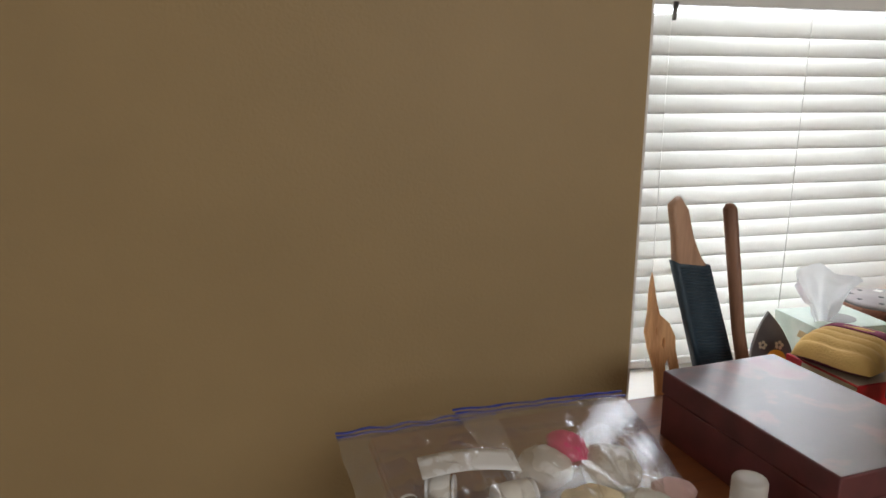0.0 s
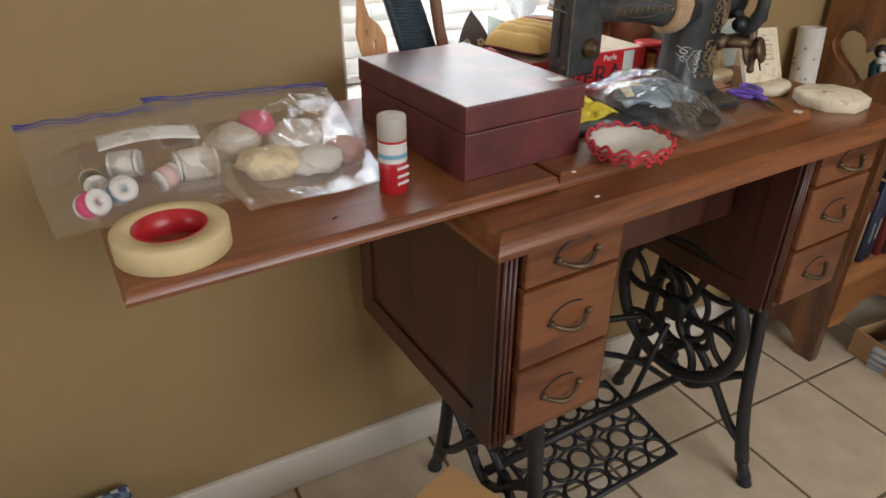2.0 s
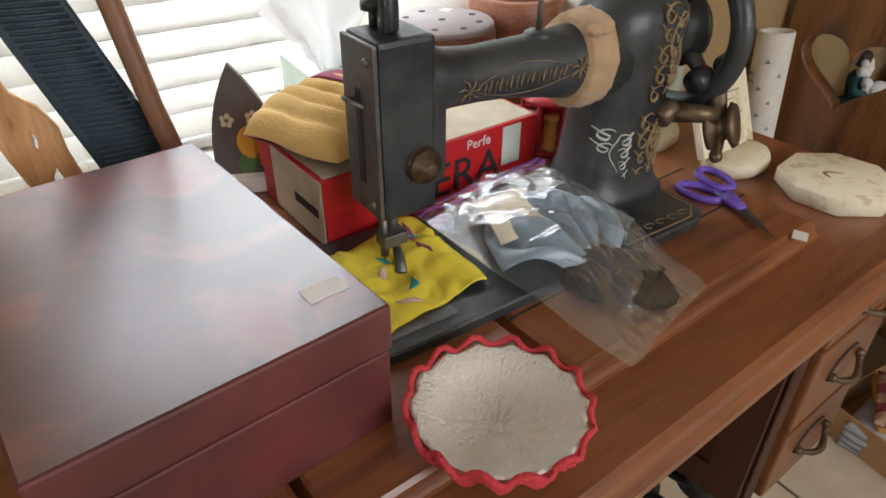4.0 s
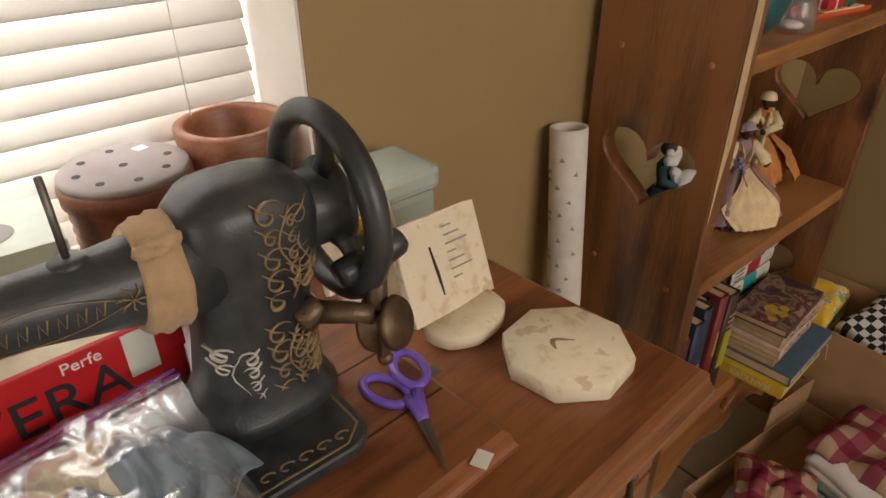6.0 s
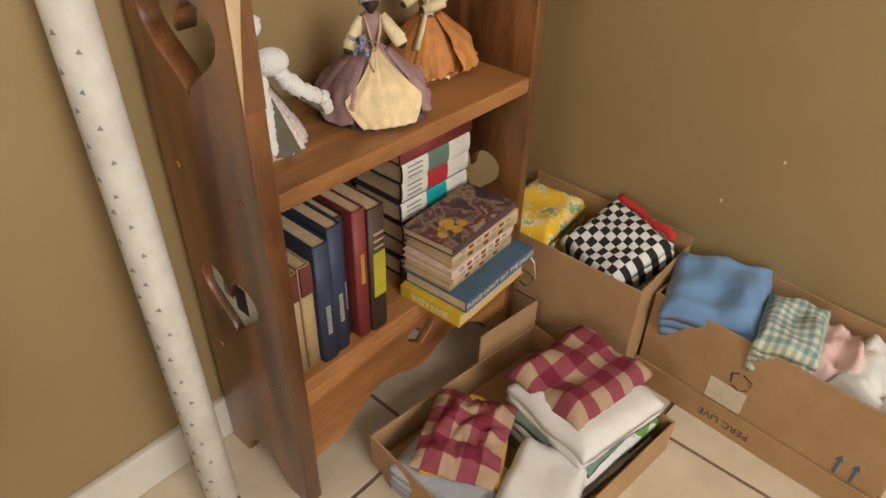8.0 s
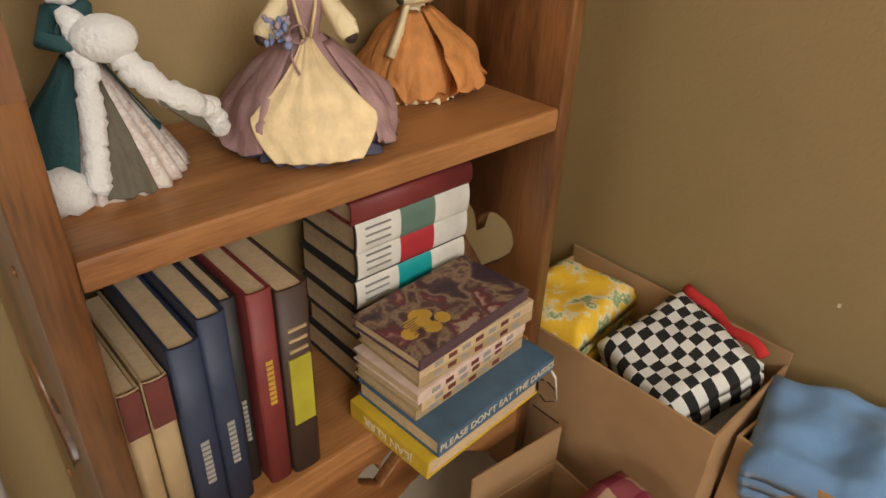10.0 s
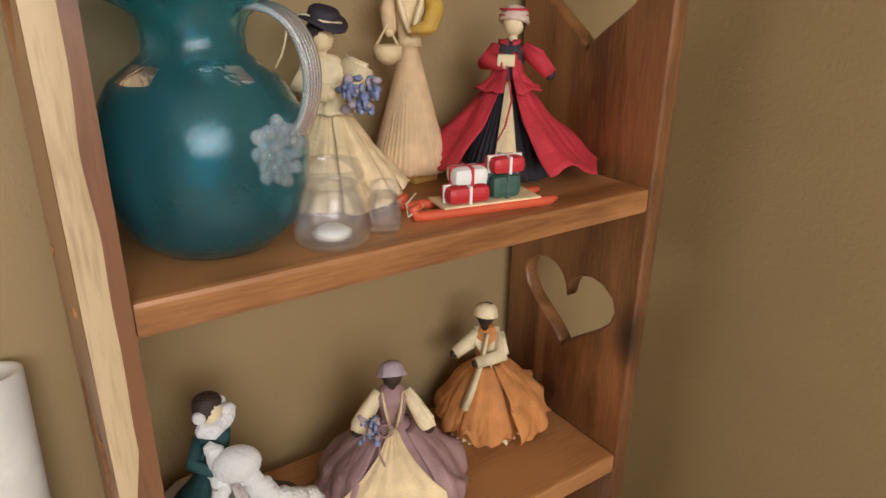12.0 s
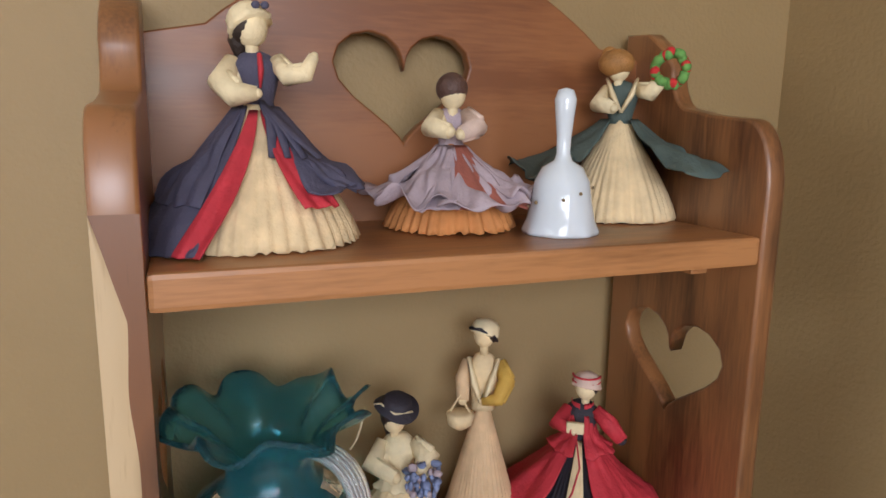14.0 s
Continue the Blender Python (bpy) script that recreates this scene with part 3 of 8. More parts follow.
wall = Mesh()
wall.box((WEST - THICK, NORTH, 0), (WX0, NORTH + THICK, CEIL), M["wall"])
wall.box((WX1, NORTH, 0), (EAST + THICK, NORTH + THICK, CEIL), M["wall"])
wall.box((WX0, NORTH, 0), (WX1, NORTH + THICK, WZ0 - 0.02), M["wall"])
wall.box((WX0, NORTH, WZ1), (WX1, NORTH + THICK, CEIL), M["wall"])
structure("wall_north", wall, "khaki brown wall with orange-peel texture round a window")
structure("wall_east", Mesh().box((EAST, SOUTH - THICK, 0), (EAST + THICK, NORTH, CEIL), M["wall"]), "khaki brown wall with orange-peel texture and small marks")
# West wall is out of view; its opening is made for the fill lamp.
ww = Mesh()
ww.box((WEST - THICK, SOUTH - THICK, 0), (WEST, -1.1, CEIL), M["wall"])
ww.box((WEST - THICK, 0.4, 0), (WEST, NORTH, CEIL), M["wall"])
ww.box((WEST - THICK, -1.1, 0), (WEST, 0.4, 0.8), M["wall"])
ww.box((WEST - THICK, -1.1, 2.1), (WEST, 0.4, CEIL), M["wall"])
structure("wall_west", ww, "unseen khaki brown wall with an opening added for fill light")
# South wall is unseen, set close so its high opening steepens the fill light.
ws = Mesh()
ws.box((WEST, SOUTH - THICK, 0), (0.8, SOUTH, CEIL), M["wall"])
ws.box((2.5, SOUTH - THICK, 0), (EAST, SOUTH, CEIL), M["wall"])
ws.box((0.8, SOUTH - THICK, 0), (2.5, SOUTH, 1.2), M["wall"])
ws.box((0.8, SOUTH - THICK, 2.2), (2.5, SOUTH, CEIL), M["wall"])
structure("wall_south", ws, "unseen khaki brown wall closing the room, opening added for fill light")
structure("ceiling", Mesh().box((WEST - THICK, SOUTH - THICK, CEIL), (EAST + THICK, NORTH + THICK, CEIL + 0.12), M["ceiling"]), "plain off-white textured ceiling")
for nm, lo, hi in (("baseboard_north", (WEST, NORTH - 0.014, 0.001), (EAST - 0.016, NORTH, 0.088)), ("baseboard_east", (EAST - 0.014, SOUTH, 0.001), (EAST, NORTH, 0.088))):
    bb = Mesh().box(lo, hi, M["trim"], 0.004)
    structure(nm, bb, "white painted wooden baseboard along the wall foot", "baseboard")
structure("ground", Mesh().box((-300, -300, -0.6), (300, 300, -0.5), mat("dry_grass", (0.12, 0.13, 0.05), 0.95, vary=0.3, scale=1.0)), "dry grass ground outside the house")

# window with sill, frame and panes
win = structure("window_1", Mesh().box((WX0 + 0.001, NORTH + 0.155, WZ0 + 0.004), (WX0 + 0.03, NORTH + 0.2, WZ1 - 0.004), M["vinyl"], 0.003), "white vinyl window behind lowered blinds", "window")
fr = Mesh()
fr.box((WX1 - 0.03, NORTH + 0.155, WZ0 + 0.004), (WX1 - 0.001, NORTH + 0.2, WZ1 - 0.004), M["vinyl"], 0.003)
fr.box((WX0 + 0.03, NORTH + 0.157, WZ0 + 0.004), (WX1 - 0.03, NORTH + 0.198, WZ0 + 0.034), M["vinyl"], 0.003)
fr.box((WX0 + 0.03, NORTH + 0.157, WZ1 - 0.034), (WX1 - 0.03, NORTH + 0.198, WZ1 - 0.004), M["vinyl"], 0.003)
part("window_frame", fr, win)
sill = Mesh().box((WX0 - 0.0, NORTH - 0.012, WZ0 - 0.02), (WX1 + 0.0, NORTH + 0.152, WZ0), M["trim"], 0.004)
part("window_sill", sill, win, "off-white painted window sill")
pn = part("pane", Mesh().box((WX0 + 0.03, NORTH + 0.176, WZ0 + 0.034), (WX1 - 0.03, NORTH + 0.18, WZ1 - 0.034), M["pane"]), win)
pn.visible_shadow = False

# the right-hand return of the recess is cream painted plaster
for nm, x0, x1 in (("trim_left", WX0 + 0.0005, WX0 + 0.004), ("trim_right", WX1 - 0.004, WX1 - 0.0005)):
    structure(nm, Mesh().box((x0, NORTH + 0.001, WZ0 + 0.001), (x1, NORTH + 0.154, WZ1 - 0.001), M["trim"]), "cream painted plaster side of the window recess", "trim")

# blind: head rail, slats, bottom rail, cords, tilt wand
BY = NORTH + 0.118
blind = thing("window_blind", "lowered white slatted blind glowing with daylight", "blind", (0, 0, 0))
hr = Mesh().box((WX0 + 0.008, BY - 0.026, WZ1 - 0.052), (WX1 - 0.008, BY + 0.024, WZ1 - 0.004), M["vinyl"], 0.004)
part("head_rail", hr, blind, "grey-white blind head rail")
sl = Mesh()
ang = radians(64)


def slat_fn(u, v):
    x = WX0 + 0.008 + u * (WX1 - WX0 - 0.016)
    w = (v - 0.5) * 0.036
    bow = 0.0028 * (1 - (2 * v - 1) ** 2)
    return (x, w * math.cos(ang) - bow * math.sin(ang), w * math.sin(ang) + bow * math.cos(ang))


sl.sheet(1, 6, slat_fn, M["slat"], None, 0.0016)
slat_me = sl.make("slat")
zz, k = WZ0 + 0.034, 0
while zz < WZ1 - 0.07:
    o = part("slat", slat_me, blind, "", Matrix.Translation((0, BY + 0.0008 * math.sin(k * 2.1), zz)) @ Matrix.Rotation(0.03 * math.sin(k * 1.7), 4, "X"))
    zz += 0.0285
    k += 1
part("bottom_rail", Mesh().box((WX0 + 0.008, BY - 0.014, WZ0 + 0.003), (WX1 - 0.008, BY + 0.014, WZ0 + 0.016), M["vinyl"], 0.003), blind)
for x in (WX0 + 0.09, (WX0 + WX1) / 2, WX1 - 0.09):
    part("cord", Mesh().tube([(x, BY - 0.017, WZ0 + 0.01), (x, BY - 0.017, WZ1 - 0.05)], 0.0007, M["vinyl"], 6), blind)
part("wand", Mesh().tube([(WX0 + 0.085, BY - 0.036, WZ1 - 0.05), (WX0 + 0.083, BY - 0.036, WZ1 - 0.075)], [0.004, 0.003], M["steel"], 8), blind)

# ---------------------------------------------------------------- treadle sewing table
TOP = 0.792
table = thing("sewing_table", "brown wooden treadle sewing table with fold-out leaf and black iron stand", "table", (0, 0, 0))
# it stands turned a little away from the wall
table.matrix_world = Matrix.Translation((0.95, 0.713, 0)) @ Matrix.Rotation(radians(3.6), 4, "Z") @ Matrix.Translation((-0.95, -0.713, 0))


def moulded(x0, y0, x1, y1, z0, z1, material, lip=0.012):
    """A board with a stepped, rounded edge."""
    h = z1 - z0
    b = Mesh()
    prof = [(0.0, 0.0), (0.0, 0.25), (0.25, 0.42), (0.4, 0.6), (0.5, 0.85), (1.0, 1.0)]
    rings = []
    for inset, t in prof:
        d = inset * lip
        rings.append([(x0 + d, y0 + d, z0 + t * h), (x1 - d, y0 + d, z0 + t * h), (x1 - d, y1 - d, z0 + t * h), (x0 + d, y1 - d, z0 + t * h)])
    vs = [p for r in rings for p in r]
    fs = [(k * 4 + i, k * 4 + (i + 1) % 4, k * 4 + 4 + (i + 1) % 4, k * 4 + 4 + i) for k in range(len(rings) - 1) for i in range(4)]
    fs += [(3, 2, 1, 0), tuple((len(rings) - 1) * 4 + i for i in range(4))]
    return b.put(vs, fs, material, False)


part("cabinet_top", moulded(0.93, 0.706, 1.735, 1.122, 0.744, 0.772, M["walnut"]), table)
part("leaf", moulded(0.586, 0.764, 1.058, 1.162, 0.7765, TOP, M["walnut"], 0.006), table, "fold-out table leaf with a rounded edge")
part("machine_board", moulded(1.0595, 0.768, 1.236, 1.15, 0.7725, TOP, M["walnut"], 0.005), table)
part("machine_board", moulded(1.2375, 0.768, 1.548, 1.138, 0.7725, TOP, M["walnut"], 0.009), table, "raised machine board with a stepped edge")
for y in (0.838, 0.905):
    part("board_seam", Mesh().box((1.24, y - 0.0008, TOP - 0.0005), (1.538, y + 0.0008, TOP + 0.0005), M["ink"]), table)
part("hinge", Mesh().box((1.556, 0.868, 0.772), (1.566, 0.878, 0.7735), M["steel"], 0.0005), table)


def drawer_case(x0, x1, z0, fronts):
    body = part("drawer_case", Mesh().box((x0 + 0.016, 1.103, z0), (x1 - 0.016, 1.118, 0.7435), M["walnut_shaded"]), table, "dark panelled drawer case, its colour deepened for shade")
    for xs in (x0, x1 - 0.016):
        part("case_side", Mesh().box((xs, 0.735, z0), (xs + 0.016, 1.118, 0.7435), M["walnut_shaded"], 0.002), body)
    part("case_bottom", Mesh().box((x0 + 0.016, 0.735, z0), (x1 - 0.016, 1.103, z0 + 0.012), M["walnut_shaded"]), body)
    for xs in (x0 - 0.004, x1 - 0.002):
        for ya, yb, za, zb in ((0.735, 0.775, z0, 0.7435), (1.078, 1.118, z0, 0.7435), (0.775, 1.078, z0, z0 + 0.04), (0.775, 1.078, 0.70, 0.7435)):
            part("panel_rail", Mesh().box((xs, ya, za), (xs + 0.006, yb, zb), M["walnut_shaded"], 0.0015), body)
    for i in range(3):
        part("reed", Mesh().tube([(x0 + 0.004 + i * 0.007, 0.732, z0 + 0.005), (x0 + 0.004 + i * 0.007, 0.732, 0.742)], 0.003, M["walnut_shaded"], 6), body)
    for za, zb in fronts:
        d = Mesh().box((x0 + 0.026, 0.722, za), (x1 - 0.012, 0.74, zb), M["drawer"], 0.003)
        d.box((x0 + 0.028, 0.74, za + 0.004), (x1 - 0.014, 1.09, zb - 0.006), M["walnut_shaded"])
        dr = part("drawer", d, table, "oak-fronted drawer")
        cx, cz = (x0 + x1) / 2 + 0.008, (za + zb) / 2
        h = Mesh()
        pts = [(cx - 0.03 + 0.06 * t, 0.7205 - 0.013 * math.sin(math.pi * t), cz - 0.002 - 0.008 * math.sin(math.pi * t)) for t in [i / 12 for i in range(13)]]
        h.tube(pts, [0.0022 + 0.0018 * math.sin(math.pi * i / 12) for i in range(13)], M["bronze"], 8)
        arc = [(cx + 0.034 * math.cos(a), 0.7212, cz + 0.026 * math.sin(a) - 0.004) for a in [radians(60 + 12 * i) for i in range(11)]]
        h.tube(arc, 0.0012, M["ink"], 6)
        h.ball((cx - 0.03, 0.719, cz), 0.005, M["bronze"], None, 10)
        h.ball((cx + 0.03, 0.719, cz), 0.005, M["bronze"], None, 10)
        part("handle", h, dr, "tarnished curved drawer pull")


drawer_case(0.956, 1.14, 0.435, ((0.452, 0.56), (0.566, 0.678), (0.684, 0.74)))
drawer_case(1.505, 1.692, 0.455, ((0.468, 0.566), (0.572, 0.678), (0.684, 0.74)))
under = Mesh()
under.box((1.141, 0.83, 0.60), (1.5, 0.842, 0.7435), M["walnut_shaded"], 0.002)
under.box((1.141, 1.05, 0.60), (1.5, 1.062, 0.7435), M["walnut_shaded"], 0.002)
under.box((1.141, 0.842, 0.60), (1.5, 1.05, 0.606), M["walnut_shaded"])
part("machine_well", under, table, "dark box under the machine board, its colour deepened for shade")


def curl(cy, cz, r0, a0, turns, x, n=26, grow=0.0):
    return [(x, cy + (r0 * (1 - i / n) + grow) * math.cos(a0 + turns * 2 * math.pi * i / n), cz + (r0 * (1 - i / n) + grow) * math.sin(a0 + turns * 2 * math.pi * i / n)) for i in range(n)]


def bez(p0, p1, p2, p3, n=14):
    out = []
    for i in range(n + 1):
        t = i / n
        out.append(tuple((1 - t) ** 3 * a + 3 * t * (1 - t) ** 2 * b + 3 * t * t * (1 - t) * c + t ** 3 * d for a, b, c, d in zip(p0, p1, p2, p3)))
    return out


def iron_end(x):
    """Cast end frame: two splayed legs joined by scrolls."""
    g, r = Mesh(), 0.0115
    yc, scrolls = 0.90, []
    for s in (-1, 1):
        g.tube(bez((x, yc + s * 0.105, 0.455), (x, yc + s * 0.13, 0.33), (x, yc + s * 0.12, 0.2), (x, yc + s * 0.165, 0.05)), [0.0145 - 0.002 * math.sin(i / 14 * 3.1) for i in range(15)], M["iron"], 8)
        g.tube(bez((x, yc + s * 0.165, 0.05), (x, yc + s * 0.172, 0.03), (x, yc + s * 0.18, 0.02), (x, yc + s * 0.182, 0.012), 6), [0.010, 0.011, 0.012, 0.012, 0.013, 0.013, 0.012], M["iron"], 8)
        g.lathe([(0.014, 0.0), (0.016, 0.004), (0.012, 0.014), (0.008, 0.02)], M["iron"], 14, Matrix.Translation((x, yc + s * 0.182, 0.0)))
        g.tube(bez((x, yc + s * 0.13, 0.25), (x, yc + s * 0.07, 0.22), (x, yc + s * 0.04, 0.14), (x, yc, 0.135)), r * 0.8, M["iron"], 8)
        g.tube(bez((x, yc + s * 0.155, 0.09), (x, yc + s * 0.1, 0.1), (x, yc + s * 0.07, 0.2), (x, yc, 0.24)), r * 0.8, M["iron"], 8)
        scrolls.append(Mesh().tube(curl(yc + s * 0.085, 0.335, 0.03, 0.3, 1.2 * s, x), 0.0075, M["iron"], 7))
        scrolls.append(Mesh().tube(curl(yc + s * 0.05, 0.185, 0.024, 1.3, -1.2 * s, x), 0.007, M["iron"], 7))
        g.tube(bez((x, yc + s * 0.115, 0.39), (x, yc + s * 0.05, 0.38), (x, yc + s * 0.05, 0.31), (x, yc, 0.29)), 0.0085, M["iron"], 7)
    g.tube([(x, yc - 0.125, 0.45), (x, yc + 0.125, 0.45)], 0.011, M["iron"], 8)
    g.tube([(x, yc + 0.03 * math.cos(a), 0.265 + 0.03 * math.sin(a)) for a in [2 * math.pi * i / 20 for i in range(20)]], 0.0085, M["iron"], 7, None, True)
    end = part("iron_end", g, table, "black cast-iron scroll leg frame")
    for k in scrolls:
        part("scroll", k, end)


iron_end(1.075)
iron_end(1.60)
cross = Mesh()
cross.tube([(1.075, 0.9, 0.165), (1.60, 0.9, 0.165)], 0.009, M["iron"], 10)
for s in (-1, 1):
    cross.tube(bez((1.075, 0.95, 0.2), (1.25, 1.04 + 0.01 * s, 0.28 + 0.06 * s), (1.42, 1.04, 0.28), (1.60, 0.95, 0.2 + 0.09 * s)), 0.007, M["iron"], 8)
part("cross_brace", cross, table)

# treadle plate with rings
tr = Mesh()
tx0, tx1, ty0, ty1 = 1.15, 1.46, 0.795, 1.0
tr.tube([(tx0, ty0, 0), (tx1, ty0, 0), (tx1, ty1, 0), (tx0, ty1, 0)], 0.007, M["iron"], 8, None, True, 0.8)
for i in range(6):
    for j in range(4):
        cx, cy = tx0 + 0.026 + i * 0.0516, ty0 + 0.026 + j * 0.051
        tr.tube([(cx + 0.024 * math.cos(a), cy + 0.022 * math.sin(a), 0) for a in [2 * math.pi * q / 16 for q in range(16)]], 0.0042, M["iron"], 6, None, True)
for j in range(1, 4):
    y = ty0 + j * 0.051
    tr.tube([(tx0 + 0.31 * i / 16, y + 0.006 * math.sin(i * 1.2), 0) for i in range(17)], 0.003, M["iron"], 6)
part("treadle", tr, table, "black iron foot treadle of open rings", Matrix.Translation((0, 0.9, 0.11)) @ Matrix.Rotation(radians(9), 4, "X") @ Matrix.Translation((0, -0.9, 0)))

# drive wheel
fw = Mesh()
R = 0.142
fw.tube([(0, R * math.cos(a), R * math.sin(a)) for a in [2 * math.pi * i / 48 for i in range(48)]], 0.0125, M["iron"], 10, None, True)
fw.lathe([(0.024, -0.016), (0.026, -0.012), (0.026, 0.012), (0.018, 0.02), (0.008, 0.022)], M["iron"], 20, Matrix.Rotation(radians(90), 4, "Y"))
wheel = part("drive_wheel", fw, table, "black iron spoked drive wheel", Matrix.Translation((1.515, 0.9, 0.365)))
for i in range(6):
    a = 2 * math.pi * i / 6
    p = lambda r, d: (0, r * math.cos(a + d), r * math.sin(a + d))
    sp_ = Mesh().tube(bez(p(0.02, 0), p(0.06, 0.5), p(0.09, -0.35), p(R, 0.1)), 0.008, M["iron"], 8)
    sp_.tube(bez(p(0.075, 0.05), p(0.1, 0.45), p(0.12, 0.5), p(R, 0.45)), 0.006, M["iron"], 7)
    sp_.tube(bez(p(0.075, 0.05), p(0.08, 0.4), p(0.075, 0.7), p(0.06, 1.05)), 0.006, M["iron"], 7)
    part("spoke", sp_, wheel)
part("pitman", Mesh().tube([(1.495, 0.9, 0.33), (1.46, 0.93, 0.12)], 0.006, M["iron"], 8), table)

# ---------------------------------------------------------------- sewing machine
mach = thing("sewing_machine", "antique black hand-wheel sewing machine with worn gold decals", "sewing machine", (0, 0, 0))
AY, AZ = 0.955, 0.934


def rounded_plate(x0, y0, x1, y1, z0, z1, r, material):
    b = Mesh()
    loop = []
    for cx, cy, a0 in ((x1 - r, y1 - r, 0), (x0 + r, y1 - r, 90), (x0 + r, y0 + r, 180), (x1 - r, y0 + r, 270)):
        loop += [(cx + r * math.cos(radians(a0 + 15 * i)), cy + r * math.sin(radians(a0 + 15 * i))) for i in range(7)]
    n = len(loop)
    cx, cy = (x0 + x1) / 2, (y0 + y1) / 2
    rings = [(1.0, z0), (1.0, z1 - 0.002), (0.985, z1)]
    vs = [(cx + (x - cx) * s, cy + (y - cy) * s, z) for s, z in rings for x, y in loop]
    fs = [(k * n + i, k * n + (i + 1) % n, (k + 1) * n + (i + 1) % n, (k + 1) * n + i) for k in range(2) for i in range(n)]
    fs += [tuple(range(n))[::-1], tuple(2 * n + i for i in range(n))]
    return b.put(vs, fs, material, False)


part("bed", rounded_plate(1.125, 0.862, 1.462, 1.004, TOP, TOP + 0.009, 0.022, M["japan"]), mach)
part("slide_plate", Mesh().box((1.135, 0.873, TOP + 0.009), (1.2, 0.91, TOP + 0.0102), M["steel"], 0.0004), mach, "bright steel slide plate")


def section(cx, cy, rx, ry, z, power=2.6, n=28):
    out = []
    for i in range(n):
        a = 2 * math.pi * i / n
        c, s = math.cos(a), math.sin(a)
        out.append((cx + rx * math.copysign(abs(c) ** (2 / power), c), cy + ry * math.copysign(abs(s) ** (2 / power), s), z))
    return out


def loft(rings, material, target, cap=True):
    n = len(rings[0])
    vs = [p for r in rings for p in r]
    fs = [(k * n + i, k * n + (i + 1) % n, (k + 1) * n + (i + 1) % n, (k + 1) * n + i) for k in range(len(rings) - 1) for i in range(n)]
    if cap:
        fs += [tuple(range(n))[::-1], tuple((len(rings) - 1) * n + i for i in range(n))]
    return target.put(vs, fs, material, True)


col = Mesh()
loft([section(1.418, AY, 0.058, 0.047, TOP + 0.009), section(1.417, AY, 0.052, 0.042, TOP + 0.016), section(1.419, AY, 0.043, 0.036, TOP + 0.035), section(1.422, AY, 0.040, 0.034, TOP + 0.07),
      section(1.425, AY, 0.041, 0.034, TOP + 0.1), section(1.428, AY, 0.046, 0.036, TOP + 0.125), section(1.428, AY, 0.049, 0.037, TOP + 0.15), section(1.428, AY, 0.046, 0.035, TOP + 0.168),
      section(1.428, AY, 0.036, 0.028, TOP + 0.179), section(1.428, AY, 0.016, 0.013, TOP + 0.184)], M["japan"], col)
part("pillar", col, mach, "black enamelled pillar with dull blue sheen")


def arm_ring(x, cz, ry, rz, n=24):
    return [(x, AY + ry * math.cos(2 * math.pi * i / n), cz + rz * math.sin(2 * math.pi * i / n)) for i in range(n)]


arm = Mesh()
loft([arm_ring(1.40, 0.925, 0.033, 0.038), arm_ring(1.375, 0.925, 0.029, 0.032), arm_ring(1.34, 0.928, 0.025, 0.026), arm_ring(1.30, 0.932, 0.022, 0.0215), arm_ring(1.265, 0.934, 0.0205, 0.02),
      arm_ring(1.24, 0.936, 0.021, 0.021), arm_ring(1.222, 0.94, 0.022, 0.026), arm_ring(1.21, 0.942, 0.02, 0.03)], M["japan"], arm)
part("arm", arm, mach, "black enamelled horizontal arm")
hd = Mesh()
hd.box((1.1795, AY - 0.022, 0.85), (1.222, AY + 0.022, 0.975), M["japan"], 0.004)
hd.box((1.212, AY - 0.021, 0.866), (1.234, AY + 0.021, 0.955), M["japan"], 0.01)
part("head", hd, mach)
fp = Mesh().box((1.176, AY - 0.0215, 0.852), (1.1795, AY + 0.0215, 0.973), M["steel"], 0.001)
fp.box((1.1748, AY - 0.003, 0.875), (1.176, AY + 0.003, 0.942), M["ink"])
fp.ball((1.1755, AY - 0.013, 0.962), 0.003, M["steel"], None, 8)
fp.ball((1.1755, AY - 0.013, 0.862), 0.003, M["steel"], None, 8)
part("face_plate", fp, mach, "tarnished steel face plate")
tk = Mesh().tube([(1.175, AY + 0.006, 0.933), (1.166, AY + 0.002, 0.937), (1.165, AY - 0.008, 0.938), (1.172, AY - 0.014, 0.934)], 0.0016, M["steel"], 8)
part("thread_take_up", tk, mach)
bar = Mesh()
bar.lathe([(0.005, 0), (0.0055, 0.003), (0.0055, 0.022), (0.004, 0.025)], M["japan"], 14, Matrix.Translation((1.198, AY - 0.004, 0.975)))
bar.box((1.193, AY - 0.008, 0.975), (1.204, AY + 0.002, 0.995), M["japan"], 0.002)
bar.lathe([(0.008, 0), (0.008, 0.005), (0.005, 0.007)], M["japan"], 14, Matrix.Translation((1.196, AY + 0.012, 0.986)))
bar.lathe([(0.003, 0), (0.003, 0.014)], M["japan"], 10, Matrix.Translation((1.196, AY + 0.012, 0.973)))
part("presser_screw", bar, mach)
nb = Mesh()
nb.tube([(1.186, AY - 0.006, 0.85), (1.186, AY - 0.006, 0.812)], 0.0032, M["steel"], 10)
nb.tube([(1.198, AY + 0.002, 0.85), (1.198, AY + 0.002, 0.818)], 0.004, M["steel"], 10)
nb.box((1.182, AY - 0.014, 0.822), (1.202, AY - 0.0, 0.832), M["steel"], 0.001)
nb.tube([(1.186, AY - 0.006, 0.813), (1.186, AY - 0.006, 0.803)], [0.0012, 0.0004], M["steel"], 6)
nb.tube([(1.198, AY, 0.82), (1.194, AY - 0.014, 0.811), (1.188, AY - 0.026, 0.807)], [0.003, 0.004, 0.0045], M["steel"], 8, None, False, 0.4)
